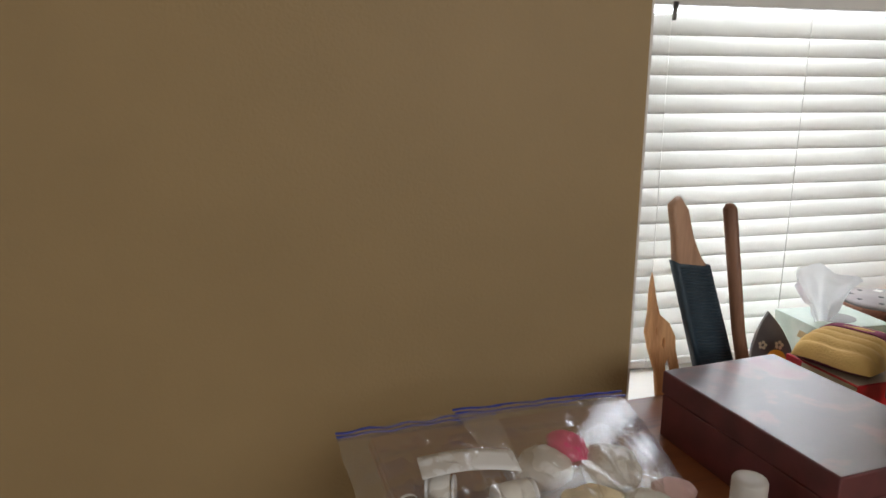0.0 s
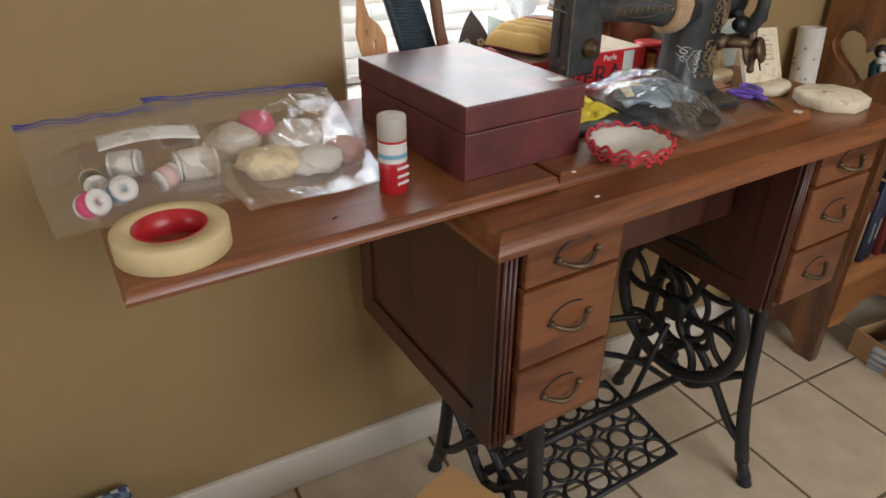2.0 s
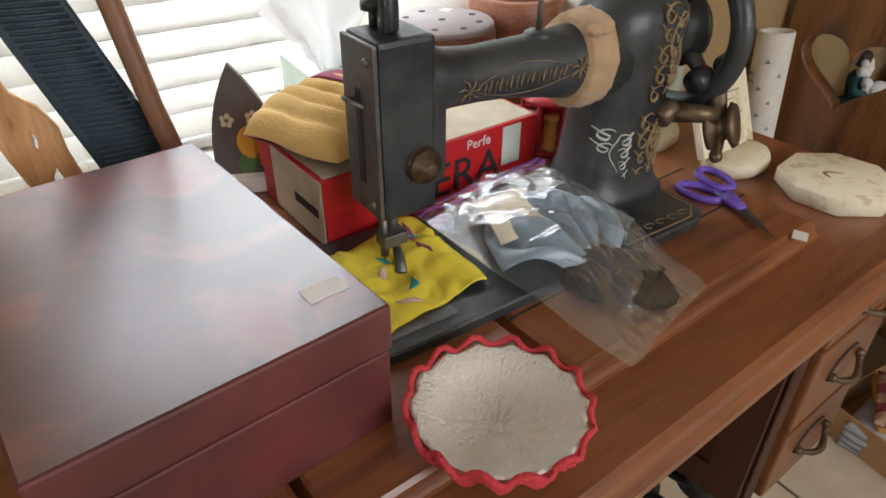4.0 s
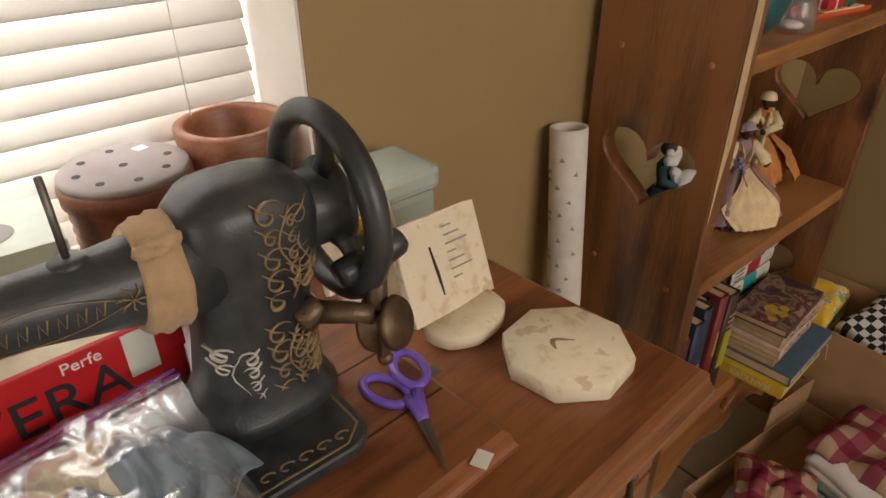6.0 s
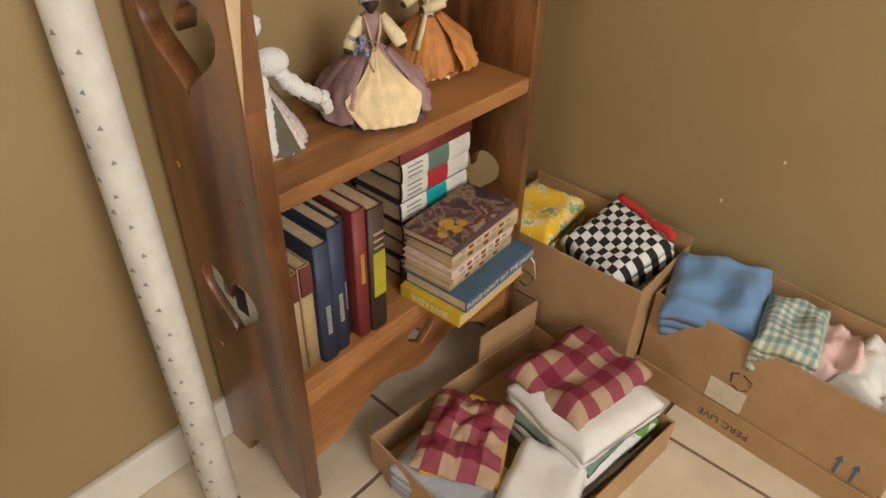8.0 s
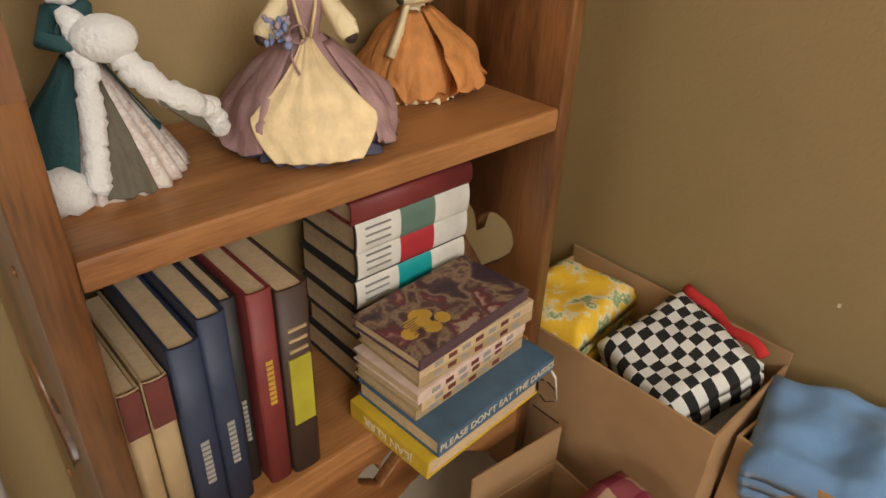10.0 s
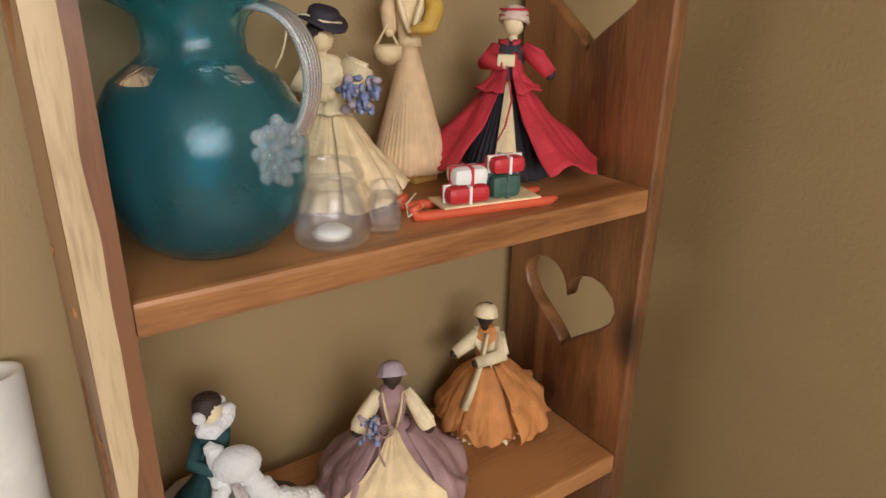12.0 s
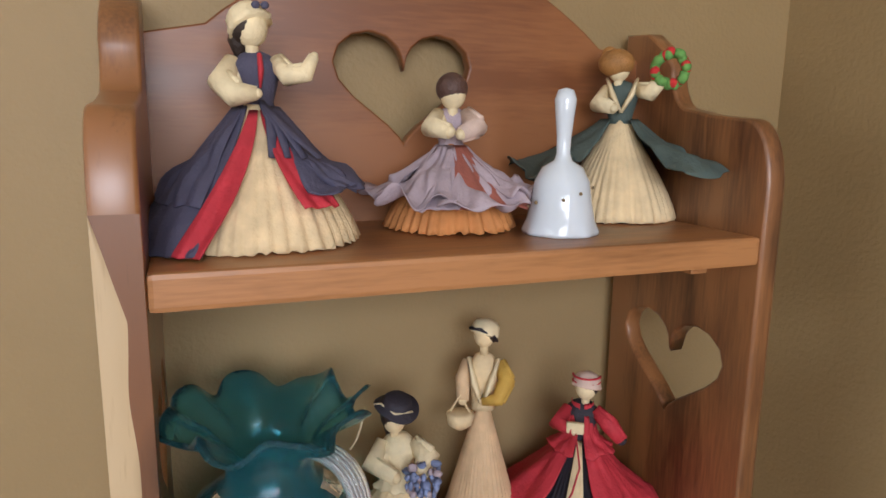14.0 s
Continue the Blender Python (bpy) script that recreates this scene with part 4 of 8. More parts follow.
part("needle_bar", nb, mach, "steel needle bar and presser foot")
kn = Mesh().lathe([(0.013, 0), (0.0135, 0.0015), (0.01, 0.003), (0.0125, 0.005), (0.0125, 0.0065), (0.006, 0.008), (0.0055, 0.013), (0.003, 0.014)], M["bronze"], 20, Matrix.Translation((1.21, AY - 0.022, 0.888)) @ Matrix.Rotation(radians(90), 4, "X"))
part("tension_knob", kn, mach, "worn steel tension knob")
part("spool_pin", Mesh().tube([(1.327, AY, 0.949), (1.327, AY, 1.004)], 0.0022, M["steel"], 8).lathe([(0.011, 0), (0.011, 0.004), (0.008, 0.006)], M["japan"], 16, Matrix.Translation((1.327, AY, 0.9495))), mach, "thin steel spool pin")
wrap = Mesh()
wr = []
for k in range(9):
    x = 1.355 + 0.026 * k / 8
    ring = []
    for i in range(40):
        a = 2 * math.pi * i / 40
        bulge = 0.0345 + 0.0022 * math.sin(math.pi * k / 8) + 0.0035 * abs(wob(k * 0.35, a * 2.6, 1.6, 3)) + 0.0012 * math.sin(k * 2.2 + 2 * math.sin(a)) - 0.002 + (x - 1.35) * 0.13
        ring.append((x + 0.003 * wob(a, k * 0.2, 1.5, 7) + 0.004 * math.sin(a), AY + bulge * 0.93 * math.cos(a), 0.927 + bulge * 0.98 * math.sin(a)))
    wr.append(ring)
loft(wr, M["tan_cloth"], wrap)
for i in range(14):
    wrap.ball((1.36 + 0.02 * random.random(), AY - 0.026 + 0.008 * random.random(), 0.952 + 0.006 * random.random()), 0.003 + 0.003 * random.random(), M["tan_cloth"], None, 8, (1.3, 1, 0.7))
part("cloth_wrap", wrap, mach, "tan cloth strip tied round the arm")
hw = Mesh()
RW = 0.0655
hw.tube([(0, RW * math.cos(a), RW * math.sin(a)) for a in [2 * math.pi * i / 56 for i in range(56)]], 0.0095, M["japan"], 12, None, True)
hw.lathe([(0.026, -0.03), (0.028, -0.024), (0.028, -0.004), (0.034, 0.0), (0.034, 0.006), (0.024, 0.012), (0.012, 0.016)], M["japan"], 28, Matrix.Rotation(radians(90), 4, "Y"))
for i in range(3):
    a = radians(100 + 120 * i)
    hw.tube([(0.0, r * math.cos(a), r * math.sin(a)) for r in (0.025, 0.035, 0.045, 0.055, 0.064)], [0.012, 0.0085, 0.0075, 0.0085, 0.011], M["japan"], 10, None, False, 0.75)
part("hand_wheel", hw, mach, "black hand wheel with three thick spokes", Matrix.Translation((1.494, AY + 0.006, AZ - 0.003)))
part("shaft", Mesh().lathe([(0.02, 0), (0.02, 0.02)], M["steel"], 20, Matrix.Translation((1.458, AY + 0.003, AZ)) @ Matrix.Rotation(radians(90), 4, "Y")), mach)
bw = Mesh()
bw.tube([(1.455, AY - 0.03, 0.873), (1.474, AY - 0.05, 0.874), (1.486, AY - 0.06, 0.872)], [0.009, 0.008, 0.007], M["bronze"], 10)
bw.lathe([(0.008, -0.01), (0.01, -0.008), (0.01, 0.008), (0.008, 0.01)], M["bronze"], 16, Matrix.Translation((1.452, AY - 0.032, 0.874)) @ Matrix.Rotation(radians(60), 4, "Y"))
bw.lathe([(0.004, -0.016), (0.02, -0.012), (0.021, -0.008), (0.012, -0.004), (0.012, 0.004), (0.02, 0.008), (0.018, 0.012)], M["bronze"], 22, Matrix.Translation((1.494, AY - 0.062, 0.862)) @ Matrix.Rotation(radians(70), 4, "X") @ Matrix.Rotation(radians(25), 4, "Y"))
bw.tube([(1.49, AY - 0.058, 0.872), (1.5, AY - 0.045, 0.893), (1.512, AY - 0.04, 0.902)], 0.0075, M["bronze"], 10)
bw.lathe([(0.0085, -0.01), (0.011, -0.006), (0.011, 0.006), (0.0085, 0.01)], M["japan"], 16, Matrix.Translation((1.518, AY - 0.038, 0.905)) @ Matrix.Rotation(radians(70), 4, "Y"))
bw.lathe([(0.009, -0.01), (0.0105, -0.006), (0.0105, 0.006), (0.009, 0.01)], M["japan"], 16, Matrix.Translation((1.484, AY - 0.036, 0.898)) @ Matrix.Rotation(radians(80), 4, "Y"))
bw.box((1.484, AY - 0.07, 0.838), (1.492, AY - 0.062, 0.864), M["bronze"], 0.002)
bw.ball((1.489, AY - 0.066, 0.836), 0.006, M["bronze"], None, 10)
part("bobbin_winder", bw, mach, "tarnished brass and steel bobbin winder")


def scroll(target, pts, w, material, wrapf):
    """A flat painted curl laid over a curved surface by wrapf(s, t)."""
    line = [Vector(wrapf(s, t)) for s, t in pts]
    target.tube(line, w, material, 5, None, False, 0.35)


def flourish(cx, cy, size, seed):
    """Leafy scrolls climbing a stem: curls to both sides with small leaves."""
    rnd = random.Random(seed)
    out = [[(cx + 0.18 * size * math.sin(i * 0.8), cy + (i / 9 - 0.5) * size * 2.0) for i in range(10)]]
    for k in range(9):
        d = 1 if k % 2 else -1
        r = size * rnd.uniform(0.2, 0.34)
        ox, oy = cx + d * 0.3 * size, cy + (k / 8 - 0.5) * size * 1.9
        out.append([(ox + d * r * (1 - i / 15) * math.cos(2.6 - i * 0.5), oy + r * (1 - i / 15) * math.sin(2.6 - i * 0.5)) for i in range(13)])
        out.append([(ox - d * 0.1 * size, oy), (ox + d * 0.12 * size, oy + 0.12 * size), (ox + d * 0.3 * size, oy + 0.3 * size)])
    return out


def col_front(s, t):
    """Point on the pillar's south face at x offset s and height t above the bed."""
    z = TOP + t
    w = 0.041 if t < 0.1 else 0.047
    d = 0.0345 if t < 0.11 else 0.0365
    k = max(-0.97, min(0.97, s / w))
    return (1.423 + s, AY - d * (1 - abs(k) ** 2.6) ** (1 / 2.6) - 0.0004, z)


dec = Mesh()
for pts in flourish(0.014, 0.046, 0.034, 4) + flourish(0.026, 0.044, 0.026, 9):
    scroll(dec, pts, [0.0007 + 0.0017 * math.sin(math.pi * (i + 0.5) / len(pts)) for i in range(len(pts))], M["gold"], col_front)
for pts in flourish(0.018, 0.135, 0.034, 5) + flourish(0.03, 0.135, 0.024, 7):
    scroll(dec, pts, [0.0007 + 0.0016 * math.sin(math.pi * (i + 0.5) / len(pts)) for i in range(len(pts))], M["gold"], col_front)
part("decal", dec, mach, "worn gold scroll decals on the pillar")
dec2 = Mesh()
for pts in flourish(-0.026, 0.05, 0.024, 12):
    scroll(dec2, pts, [0.0007 + 0.0017 * math.sin(math.pi * (i + 0.5) / len(pts)) for i in range(len(pts))], M["silver"], col_front)
part("decal", dec2, mach, "worn white scroll decal on the pillar")


def arm_front(s, t):
    """Point on the arm's south side at x = s and angle t above the middle."""
    return (s, AY - (0.0215 + max(0, s - 1.29) * 0.09) * math.cos(t) - 0.0004, 0.931 + 0.0225 * math.sin(t))


dec3 = Mesh()
for q in range(8):
    x = 1.262 + q * 0.0095
    scroll(dec3, [(x, -0.25), (x + 0.0015, 0.15), (x + 0.004, -0.2), (x + 0.0062, 0.2)], 0.0008, M["gold"], arm_front)
scroll(dec3, [(1.256 + 0.0051 * i, 0.1 + 0.42 * math.sin(math.pi * i / 17)) for i in range(18)], 0.0008, M["gold"], arm_front)
scroll(dec3, [(1.256 + 0.0051 * i, -0.1 - 0.42 * math.sin(math.pi * i / 17)) for i in range(18)], 0.0008, M["gold"], arm_front)
for x in (1.25, 1.349):
    for i in range(7):
        scroll(dec3, [(x, 0.0), (x + 0.006 * math.cos(i * 0.9), 0.26 * math.sin(i * 0.9)), (x + 0.01 * math.cos(i * 0.9 + 0.3), 0.44 * math.sin(i * 0.9 + 0.3))], [0.0006, 0.0016, 0.0005], M["gold"], arm_front)
part("decal", dec3, mach, "worn gold maker's band along the arm")
bedline = Mesh()
bedline.tube([(1.355, 0.868, TOP + 0.0092), (1.44, 0.868, TOP + 0.0092), (1.455, 0.88, TOP + 0.0092), (1.456, 0.95, TOP + 0.0092)], 0.0012, M["gold"], 5, None, False, 0.3)
for i in range(5):
    bedline.tube(curl(0, 0, 0.006, i, 1.1, 0, 12) and [(1.385 + 0.014 * i + 0.005 * math.cos(a), 0.877 + 0.003 * math.sin(a), TOP + 0.0092) for a in [k * 0.5 for k in range(10)]], 0.0009, M["gold"], 5, None, False, 0.3)
part("decal", bedline, mach, "gold border line on the bed")

# ---------------------------------------------------------------- things on the table
# burgundy box with lifting lid
bx = thing("wooden_box", "burgundy lacquered wooden box with a closed lid on the table leaf", "box", (1.02, 0.94, TOP), 5.5)
part("body", Mesh().box((-0.086, -0.126, 0), (0.086, 0.126, 0.056), M["box_wood"], 0.002), bx)
part("lid", Mesh().box((-0.0872, -0.1272, 0.0572), (0.0872, 0.1272, 0.087), M["box_wood"], 0.002), bx, "dusty lid with faded flower painting")
part("painted_panel", Mesh().box((-0.0855, -0.1255, 0.0871), (0.0855, 0.1255, 0.0874), M["lid_art"]), bx, "faded painted flowers on the lid")
part("price_tag", Mesh().box((0.055, -0.102, 0.0876), (0.078, -0.088, 0.088), M["white_paper"]), bx, "small white price tag")

# glue stick
gl = thing("glue_stick", "red and white glue stick standing on the table leaf", "glue stick", (0.868, 0.826, TOP), 20)
part("body", Mesh().lathe([(0.0145, 0), (0.0155, 0.001), (0.0155, 0.06)], M["red_plastic"], 28), gl)
part("label", Mesh().lathe([(0.01562, 0.036), (0.01562, 0.058)], M["white_plastic"], 28, None, None, True, (False, False)).lathe([(0.01572, 0.041), (0.01572, 0.046)], M["thread_b"], 28, None, None, True, (False, False)), gl, "white band with a small blue mark")
for z in (0.012, 0.02, 0.029):
    part("print", Mesh().box((-0.008, -0.01605, z), (0.008, -0.0150, z + 0.003), M["white_plastic"]), gl)
part("cap", Mesh().lathe([(0.0152, 0.0602), (0.0156, 0.062), (0.0156, 0.083), (0.0145, 0.0855), (0.008, 0.086)], M["cap_grey"], 28), gl, "white screw cap")

# masking tape
tp = thing("tape_roll", "cream masking tape roll with red core lying flat", "tape", (0.634, 0.80, TOP), 0)
part("tape", Mesh().lathe([(0.0335, 0), (0.051, 0), (0.052, 0.001), (0.052, 0.0235), (0.051, 0.0245), (0.0335, 0.0245), (0.0335, 0)], M["tape"], 56, None, None, False, (False, False)), tp)
part("core", Mesh().lathe([(0.0318, 0.0), (0.0334, 0.0), (0.0334, 0.0248), (0.0318, 0.0248), (0.0318, 0)], M["red_plastic"], 48, None, None, True, (False, False)), tp, "glossy red cardboard core")


def bag(name, corners, height, seed, label, seal, material, lift=0.0):
    """Flat-lying zip bag: two crinkled films over corners (four points, the seal along the first two), swollen in the middle."""
    a, b, c, d = [Vector(p) for p in corners]

    def side(top):
        def fn(u, v):
            p = (a * (1 - u) + b * u) * (1 - v) + (d * (1 - u) + c * u) * v
            swell = math.sin(math.pi * u) ** 0.6 * math.sin(math.pi * min(1, v * 1.1)) ** 0.6 if 0 < u < 1 and 0 < v < 1 else 0
            crease = abs(wob(u * 4, v * 6, 1.0, seed)) * 0.014 + abs(wob(u * 13, v * 9, 1.0, seed + 5)) * 0.008 + abs(wob(u * 24, v * 20, 1.0, seed + 8)) * 0.003
            z = p.z + (height * swell + crease * (0.35 + 0.65 * swell) if top else 0.0008)
            return (p.x + 0.004 * wob(u * 4, v * 4, 1, seed + 9), p.y + 0.004 * wob(u * 4, v * 4, 1, seed + 2), max(z, TOP + 0.001))
        return fn
    ob = thing(name, label, "plastic bag", (0, 0, 0))
    part("film_side", Mesh().sheet(60, 54, side(True), material), ob).visible_shadow = False
    part("film_side", Mesh().sheet(10, 10, side(False), material), ob).visible_shadow = False
    up = Vector((0, 0, 0.0035))
    for off in (0.0, 0.03):
        line = [a.lerp(b, i / 20) + (d - a) * off + up * (1 + wob(i * 0.4, off * 9, 1, seed)) for i in range(21)]
        part("zip_seal", Mesh().tube([tuple(p) for p in line], 0.002, seal, 6, None, False, 0.6), ob)
    return ob


bag("zip_bag", [(0.512, 1.035, 0.852), (0.70, 1.06, 0.845), (0.72, 0.868, 0.797), (0.538, 0.842, 0.805)], 0.03, 1, "clear zip bag full of thread spools hanging over the leaf", M["blue_seal"], M["film"])
bag("zip_bag", [(0.645, 1.04, 0.862), (0.88, 1.085, 0.84), (0.868, 0.84, 0.797), (0.71, 0.815, 0.806)], 0.028, 6, "clear zip bag of white and pink notions on the leaf", M["blue_seal"], M["film"])


def spool(x, y, z, r, h, thread, rx, rz, label):
    s = thing("thread_spool", label, "spool", (x, y, z), 0, "spools in the bag")
    s.matrix_world = pose(x, y, z, rx, 0, rz)
    part("core", Mesh().lathe([(r * 0.95, -h / 2), (r, -h / 2 + 0.002), (r * 0.6, -h / 2 + 0.004), (r * 0.6, h / 2 - 0.004), (r, h / 2 - 0.002), (r * 0.95, h / 2), (r * 0.3, h / 2), (r * 0.3, h / 2 - 0.004)], M["white_plastic"], 20), s)
    part("thread", Mesh().lathe([(r * 0.6, -h / 2 + 0.004), (r * 0.98, -h / 2 + 0.005), (r * 1.02, 0), (r * 0.98, h / 2 - 0.005), (r * 0.6, h / 2 - 0.004)], thread, 20), s)


spool(0.68, 0.925, 0.822, 0.017, 0.042, M["thread_w"], 90, 95, "spool of white thread in the clear bag")
spool(0.648, 0.916, 0.816, 0.012, 0.022, M["pale_pink"], 80, 120, "small pink spool in the clear bag")
spool(0.602, 0.902, 0.816, 0.014, 0.022, M["thread_b"], 60, 20, "light blue spool in the clear bag")
spool(0.574, 0.884, 0.814, 0.0135, 0.024, M["pink"], 65, 40, "white spool with a pink end in the clear bag")
spool(0.612, 0.957, 0.822, 0.015, 0.03, M["thread_w"], 85, 70, "white spool beside a paper label in the bag")
spool(0.578, 0.94, 0.814, 0.012, 0.025, M["dark_thread"], 90, 10, "dark thread spool in the clear bag")
strip = Mesh().sheet(12, 4, lambda u, v: (0.59 + 0.1 * u, 0.942 + 0.03 * v - 0.008 * u, 0.846 + 0.006 * math.sin(u * 3.1) + 0.006 * v), M["white_paper"], None, 0.001)
thing("paper_strip", "white curled paper strip in the clear bag", "paper", (0, 0, 0), 0, "", strip)


def bundle(name, x, y, z, sx, sy, sz, material, seed, label, category):
    b = Mesh()
    bm = bmesh.new()
    bmesh.ops.create_icosphere(bm, subdivisions=3, radius=1.15)
    for v in bm.verts:
        k = 1 + 0.22 * noise.noise(v.co * 1.8 + Vector((seed, 0, 0))) + 0.07 * noise.noise(v.co * 5 + Vector((0, seed, 0)))
        v.co = Vector((v.co.x * sx, v.co.y * sy, max(v.co.z, -0.75) * sz)) * k
    b.join(bm, material)
    thing(name, label, category, (x, y, z), seed * 37, "", b)


bundle("yarn_ball", 0.73, 0.97, 0.823, 0.03, 0.026, 0.017, M["crochet"], 1, "ball of white yarn in the clear bag", "yarn")
bundle("yarn_ball", 0.80, 0.955, 0.822, 0.034, 0.028, 0.015, M["thread_w"], 2, "white crochet piece in the clear bag", "yarn")
bundle("ribbon_roll", 0.762, 0.985, 0.836, 0.024, 0.016, 0.012, M["pink"], 3, "bright pink ribbon bundle in the clear bag", "ribbon")
bundle("yarn_ball", 0.752, 0.895, 0.82, 0.03, 0.026, 0.015, M["husk_w"], 4, "cream yarn bundle in the clear bag", "yarn")
bundle("yarn_ball", 0.80, 0.885, 0.818, 0.028, 0.022, 0.014, M["crochet"], 5, "off-white lace bundle in the clear bag", "yarn")
bundle("ribbon_roll", 0.842, 0.90, 0.818, 0.02, 0.02, 0.013, M["pale_pink"], 6, "pale pink ribbon bundle in the clear bag", "ribbon")

# crochet dish by the box
dish = thing("crochet_basket", "white crochet basket with red scalloped edge", "basket", (1.163, 0.782, TOP), 10)
part("bowl", Mesh().lathe([(0.01, 0.0015), (0.03, 0.002), (0.042, 0.012), (0.05, 0.022), (0.047, 0.0225), (0.039, 0.014), (0.028, 0.005), (0.005, 0.004)], M["crochet"], 44, None, lambda a, k, r: (r * (1 + 0.03 * math.sin(14 * a)), 0.0012 * math.sin(14 * a))), dish)
for ring_z, ring_r in ((0.0235, 0.05), (0.016, 0.0465), (0.009, 0.042)):
    ed = Mesh().tube([((ring_r + 0.003 * abs(math.sin(7 * a))) * math.cos(a), (ring_r + 0.003 * abs(math.sin(7 * a))) * math.sin(a), ring_z + 0.004 * math.sin(14 * a)) for a in [2 * math.pi * i / 84 for i in range(84)]], 0.002, M["crochet_r"], 6, None, True)
    part("edging", ed, dish, "red crochet edging")

# printed red box behind the machine, with a quilted cushion on top
rb = thing("hosiery_box", "red and white printed cardboard box behind the machine", "box", (1.275, 1.07, TOP), 3)
part("body", Mesh().box((-0.112, -0.058, 0), (0.112, 0.058, 0.05), M["red_card"], 0.001), rb)
part("lid", Mesh().box((-0.1135, -0.0595, 0.03), (0.1135, 0.0595, 0.0625), M["red_card"], 0.001), rb)
part("end_panel", Mesh().box((-0.1142, -0.0585, 0.003), (-0.1137, 0.03, 0.061), M["cream_paper"]), rb, "cream printed end of the box")
part("print", lettering("VERA", 0.045, M["ink"], stand_x(0.016, -0.0598, 0.026)), rb)
part("print", lettering("Perfe", 0.013, M["white_paper"], stand_x(0.042, -0.0598, 0.053)), rb)
part("print", Mesh().box((-0.1146, -0.05, 0.026), (-0.1142, -0.01, 0.034), M["ink"]), rb)
part("price_sticker", Mesh().box((0.07, -0.0603, 0.022), (0.092, -0.0597, 0.06), M["mint"]), rb, "pale green price sticker")
part("lid_panel", Mesh().box((-0.11, -0.056, 0.0626), (0.11, 0.056, 0.063), M["cream_paper"]), rb, "cream printed lid")

cu = Mesh()


def cushion(u, v):
    x, y = (u - 0.5), (v - 0.5)
    edge = max(0.0, (1 - (2 * x) ** 4) * (1 - (2 * y) ** 4)) ** 0.5
    rib = 0.007 * abs(math.sin(u * 19 + 1.2 * math.sin(v * 3))) ** 0.7 + 0.002 * wob(u * 5, v * 5, 1, 3)
    return (x * 0.125 * (1 + 0.06 * math.sin(v * 6)), y * 0.10 * (1 + 0.08 * math.sin(u * 5)), 0.012 + (0.026 + rib) * edge)


cu.sheet(72, 30, cushion, M["quilt"], None, 0.0)
cu.sheet(10, 10, lambda u, v: ((u - 0.5) * 0.125, (v - 0.5) * 0.10, 0.012 - 0.011 * max(0.0, (1 - (2 * u - 1) ** 4) * (1 - (2 * v - 1) ** 4)) ** 0.5), M["plum"])
cq = thing("quilted_cushion", "yellow quilted pot holder with plum trim on the red box", "pot holder", (1.215, 1.075, 0.8553), 25, "", cu)
pl = Mesh().sheet(14, 14, lambda u, v: (0.012 + 0.055 * u, -0.052 + 0.104 * v, 0.016 + 0.0285 * max(0.0, (1 - (2 * (0.012 + 0.055 * u) / 0.126) ** 4) * (1 - (2 * v - 1) ** 4)) ** 0.5), M["plum"], None, 0.001)
part("trim_patch", pl, cq, "plum printed patch")

# fabric under the needle, and the bag lying over the bed
yc = Mesh()


def swatch(u, v):
    x, y = 1.118 + 0.118 * u, 0.878 + 0.098 * v
    return (x + 0.012 * wob(u * 3, v * 3, 1, 2), y + 0.014 * wob(u * 3, v * 3, 1, 8) + 0.01 * u, TOP + 0.0115 + 0.012 * abs(wob(u * 4, v * 4, 1.2, 5)) + 0.004 * u * v)


yc.sheet(34, 30, swatch, M["yellow_cloth"], None, 0.001)
ysw = thing("fabric_swatch", "yellow printed fabric scrap under the presser foot", "fabric", (0, 0, 0), 0, "", yc)
for i in range(9):
    u, v = random.uniform(0.1, 0.9), random.uniform(0.1, 0.9)
    a = random.uniform(0, 3.1)
    line = [tuple(Vector(swatch(u + 0.09 * t * math.cos(a), v + 0.09 * t * math.sin(a))) + Vector((0, 0, 0.0006))) for t in (-1, -0.5, 0, 0.5, 1)]
    part("printed_leaf", Mesh().tube(line, [0.0006, 0.0025, 0.003, 0.0025, 0.0006], (M["pale_pink"], M["bk_teal"], M["plum"])[i % 3], 6, None, False, 0.15), ysw)
bag("zip_bag", [(1.235, 0.985, 0.812), (1.372, 0.988, 0.822), (1.375, 0.80, 0.797), (1.262, 0.772, 0.797)], 0.034, 14, "clear zip bag with a dark tangle lying over the machine bed", M["purple_seal"], M["film2"])
bundle("fibre_tangle", 1.318, 0.838, 0.806, 0.036, 0.028, 0.012, M["dark_thread"], 8, "dark brown tangle of hair-like thread inside the clear bag", "thread")
tangle = Mesh()
for i in range(40):
    a, r = random.uniform(0, 6.28), random.uniform(0.006, 0.03)
    cx, cy = 1.318 + random.uniform(-0.012, 0.012), 0.838 + random.uniform(-0.01, 0.01)
    tangle.tube([(cx + r * math.cos(a + t), cy + r * 0.7 * math.sin(a + t), 0.809 + 0.005 * math.sin(t * 3 + i)) for t in [k * 0.4 for k in range(8)]], 0.0006, M["dark_thread"], 5)
satin = Mesh()


def satin_fn(u, v):
    a, q = radians(20 + 140 * u), 0.02 + 0.1 * v
    fold = abs(math.sin(u * 15 + 1.5 * wob(u * 3, v * 2, 1, 4))) * (0.006 + 0.012 * math.sin(math.pi * v))
    return (1.316 + 0.62 * q * math.cos(a), 0.842 + q * math.sin(a), 0.8085 + fold + 0.012 * math.sin(math.pi * v) * math.sin(math.pi * u))


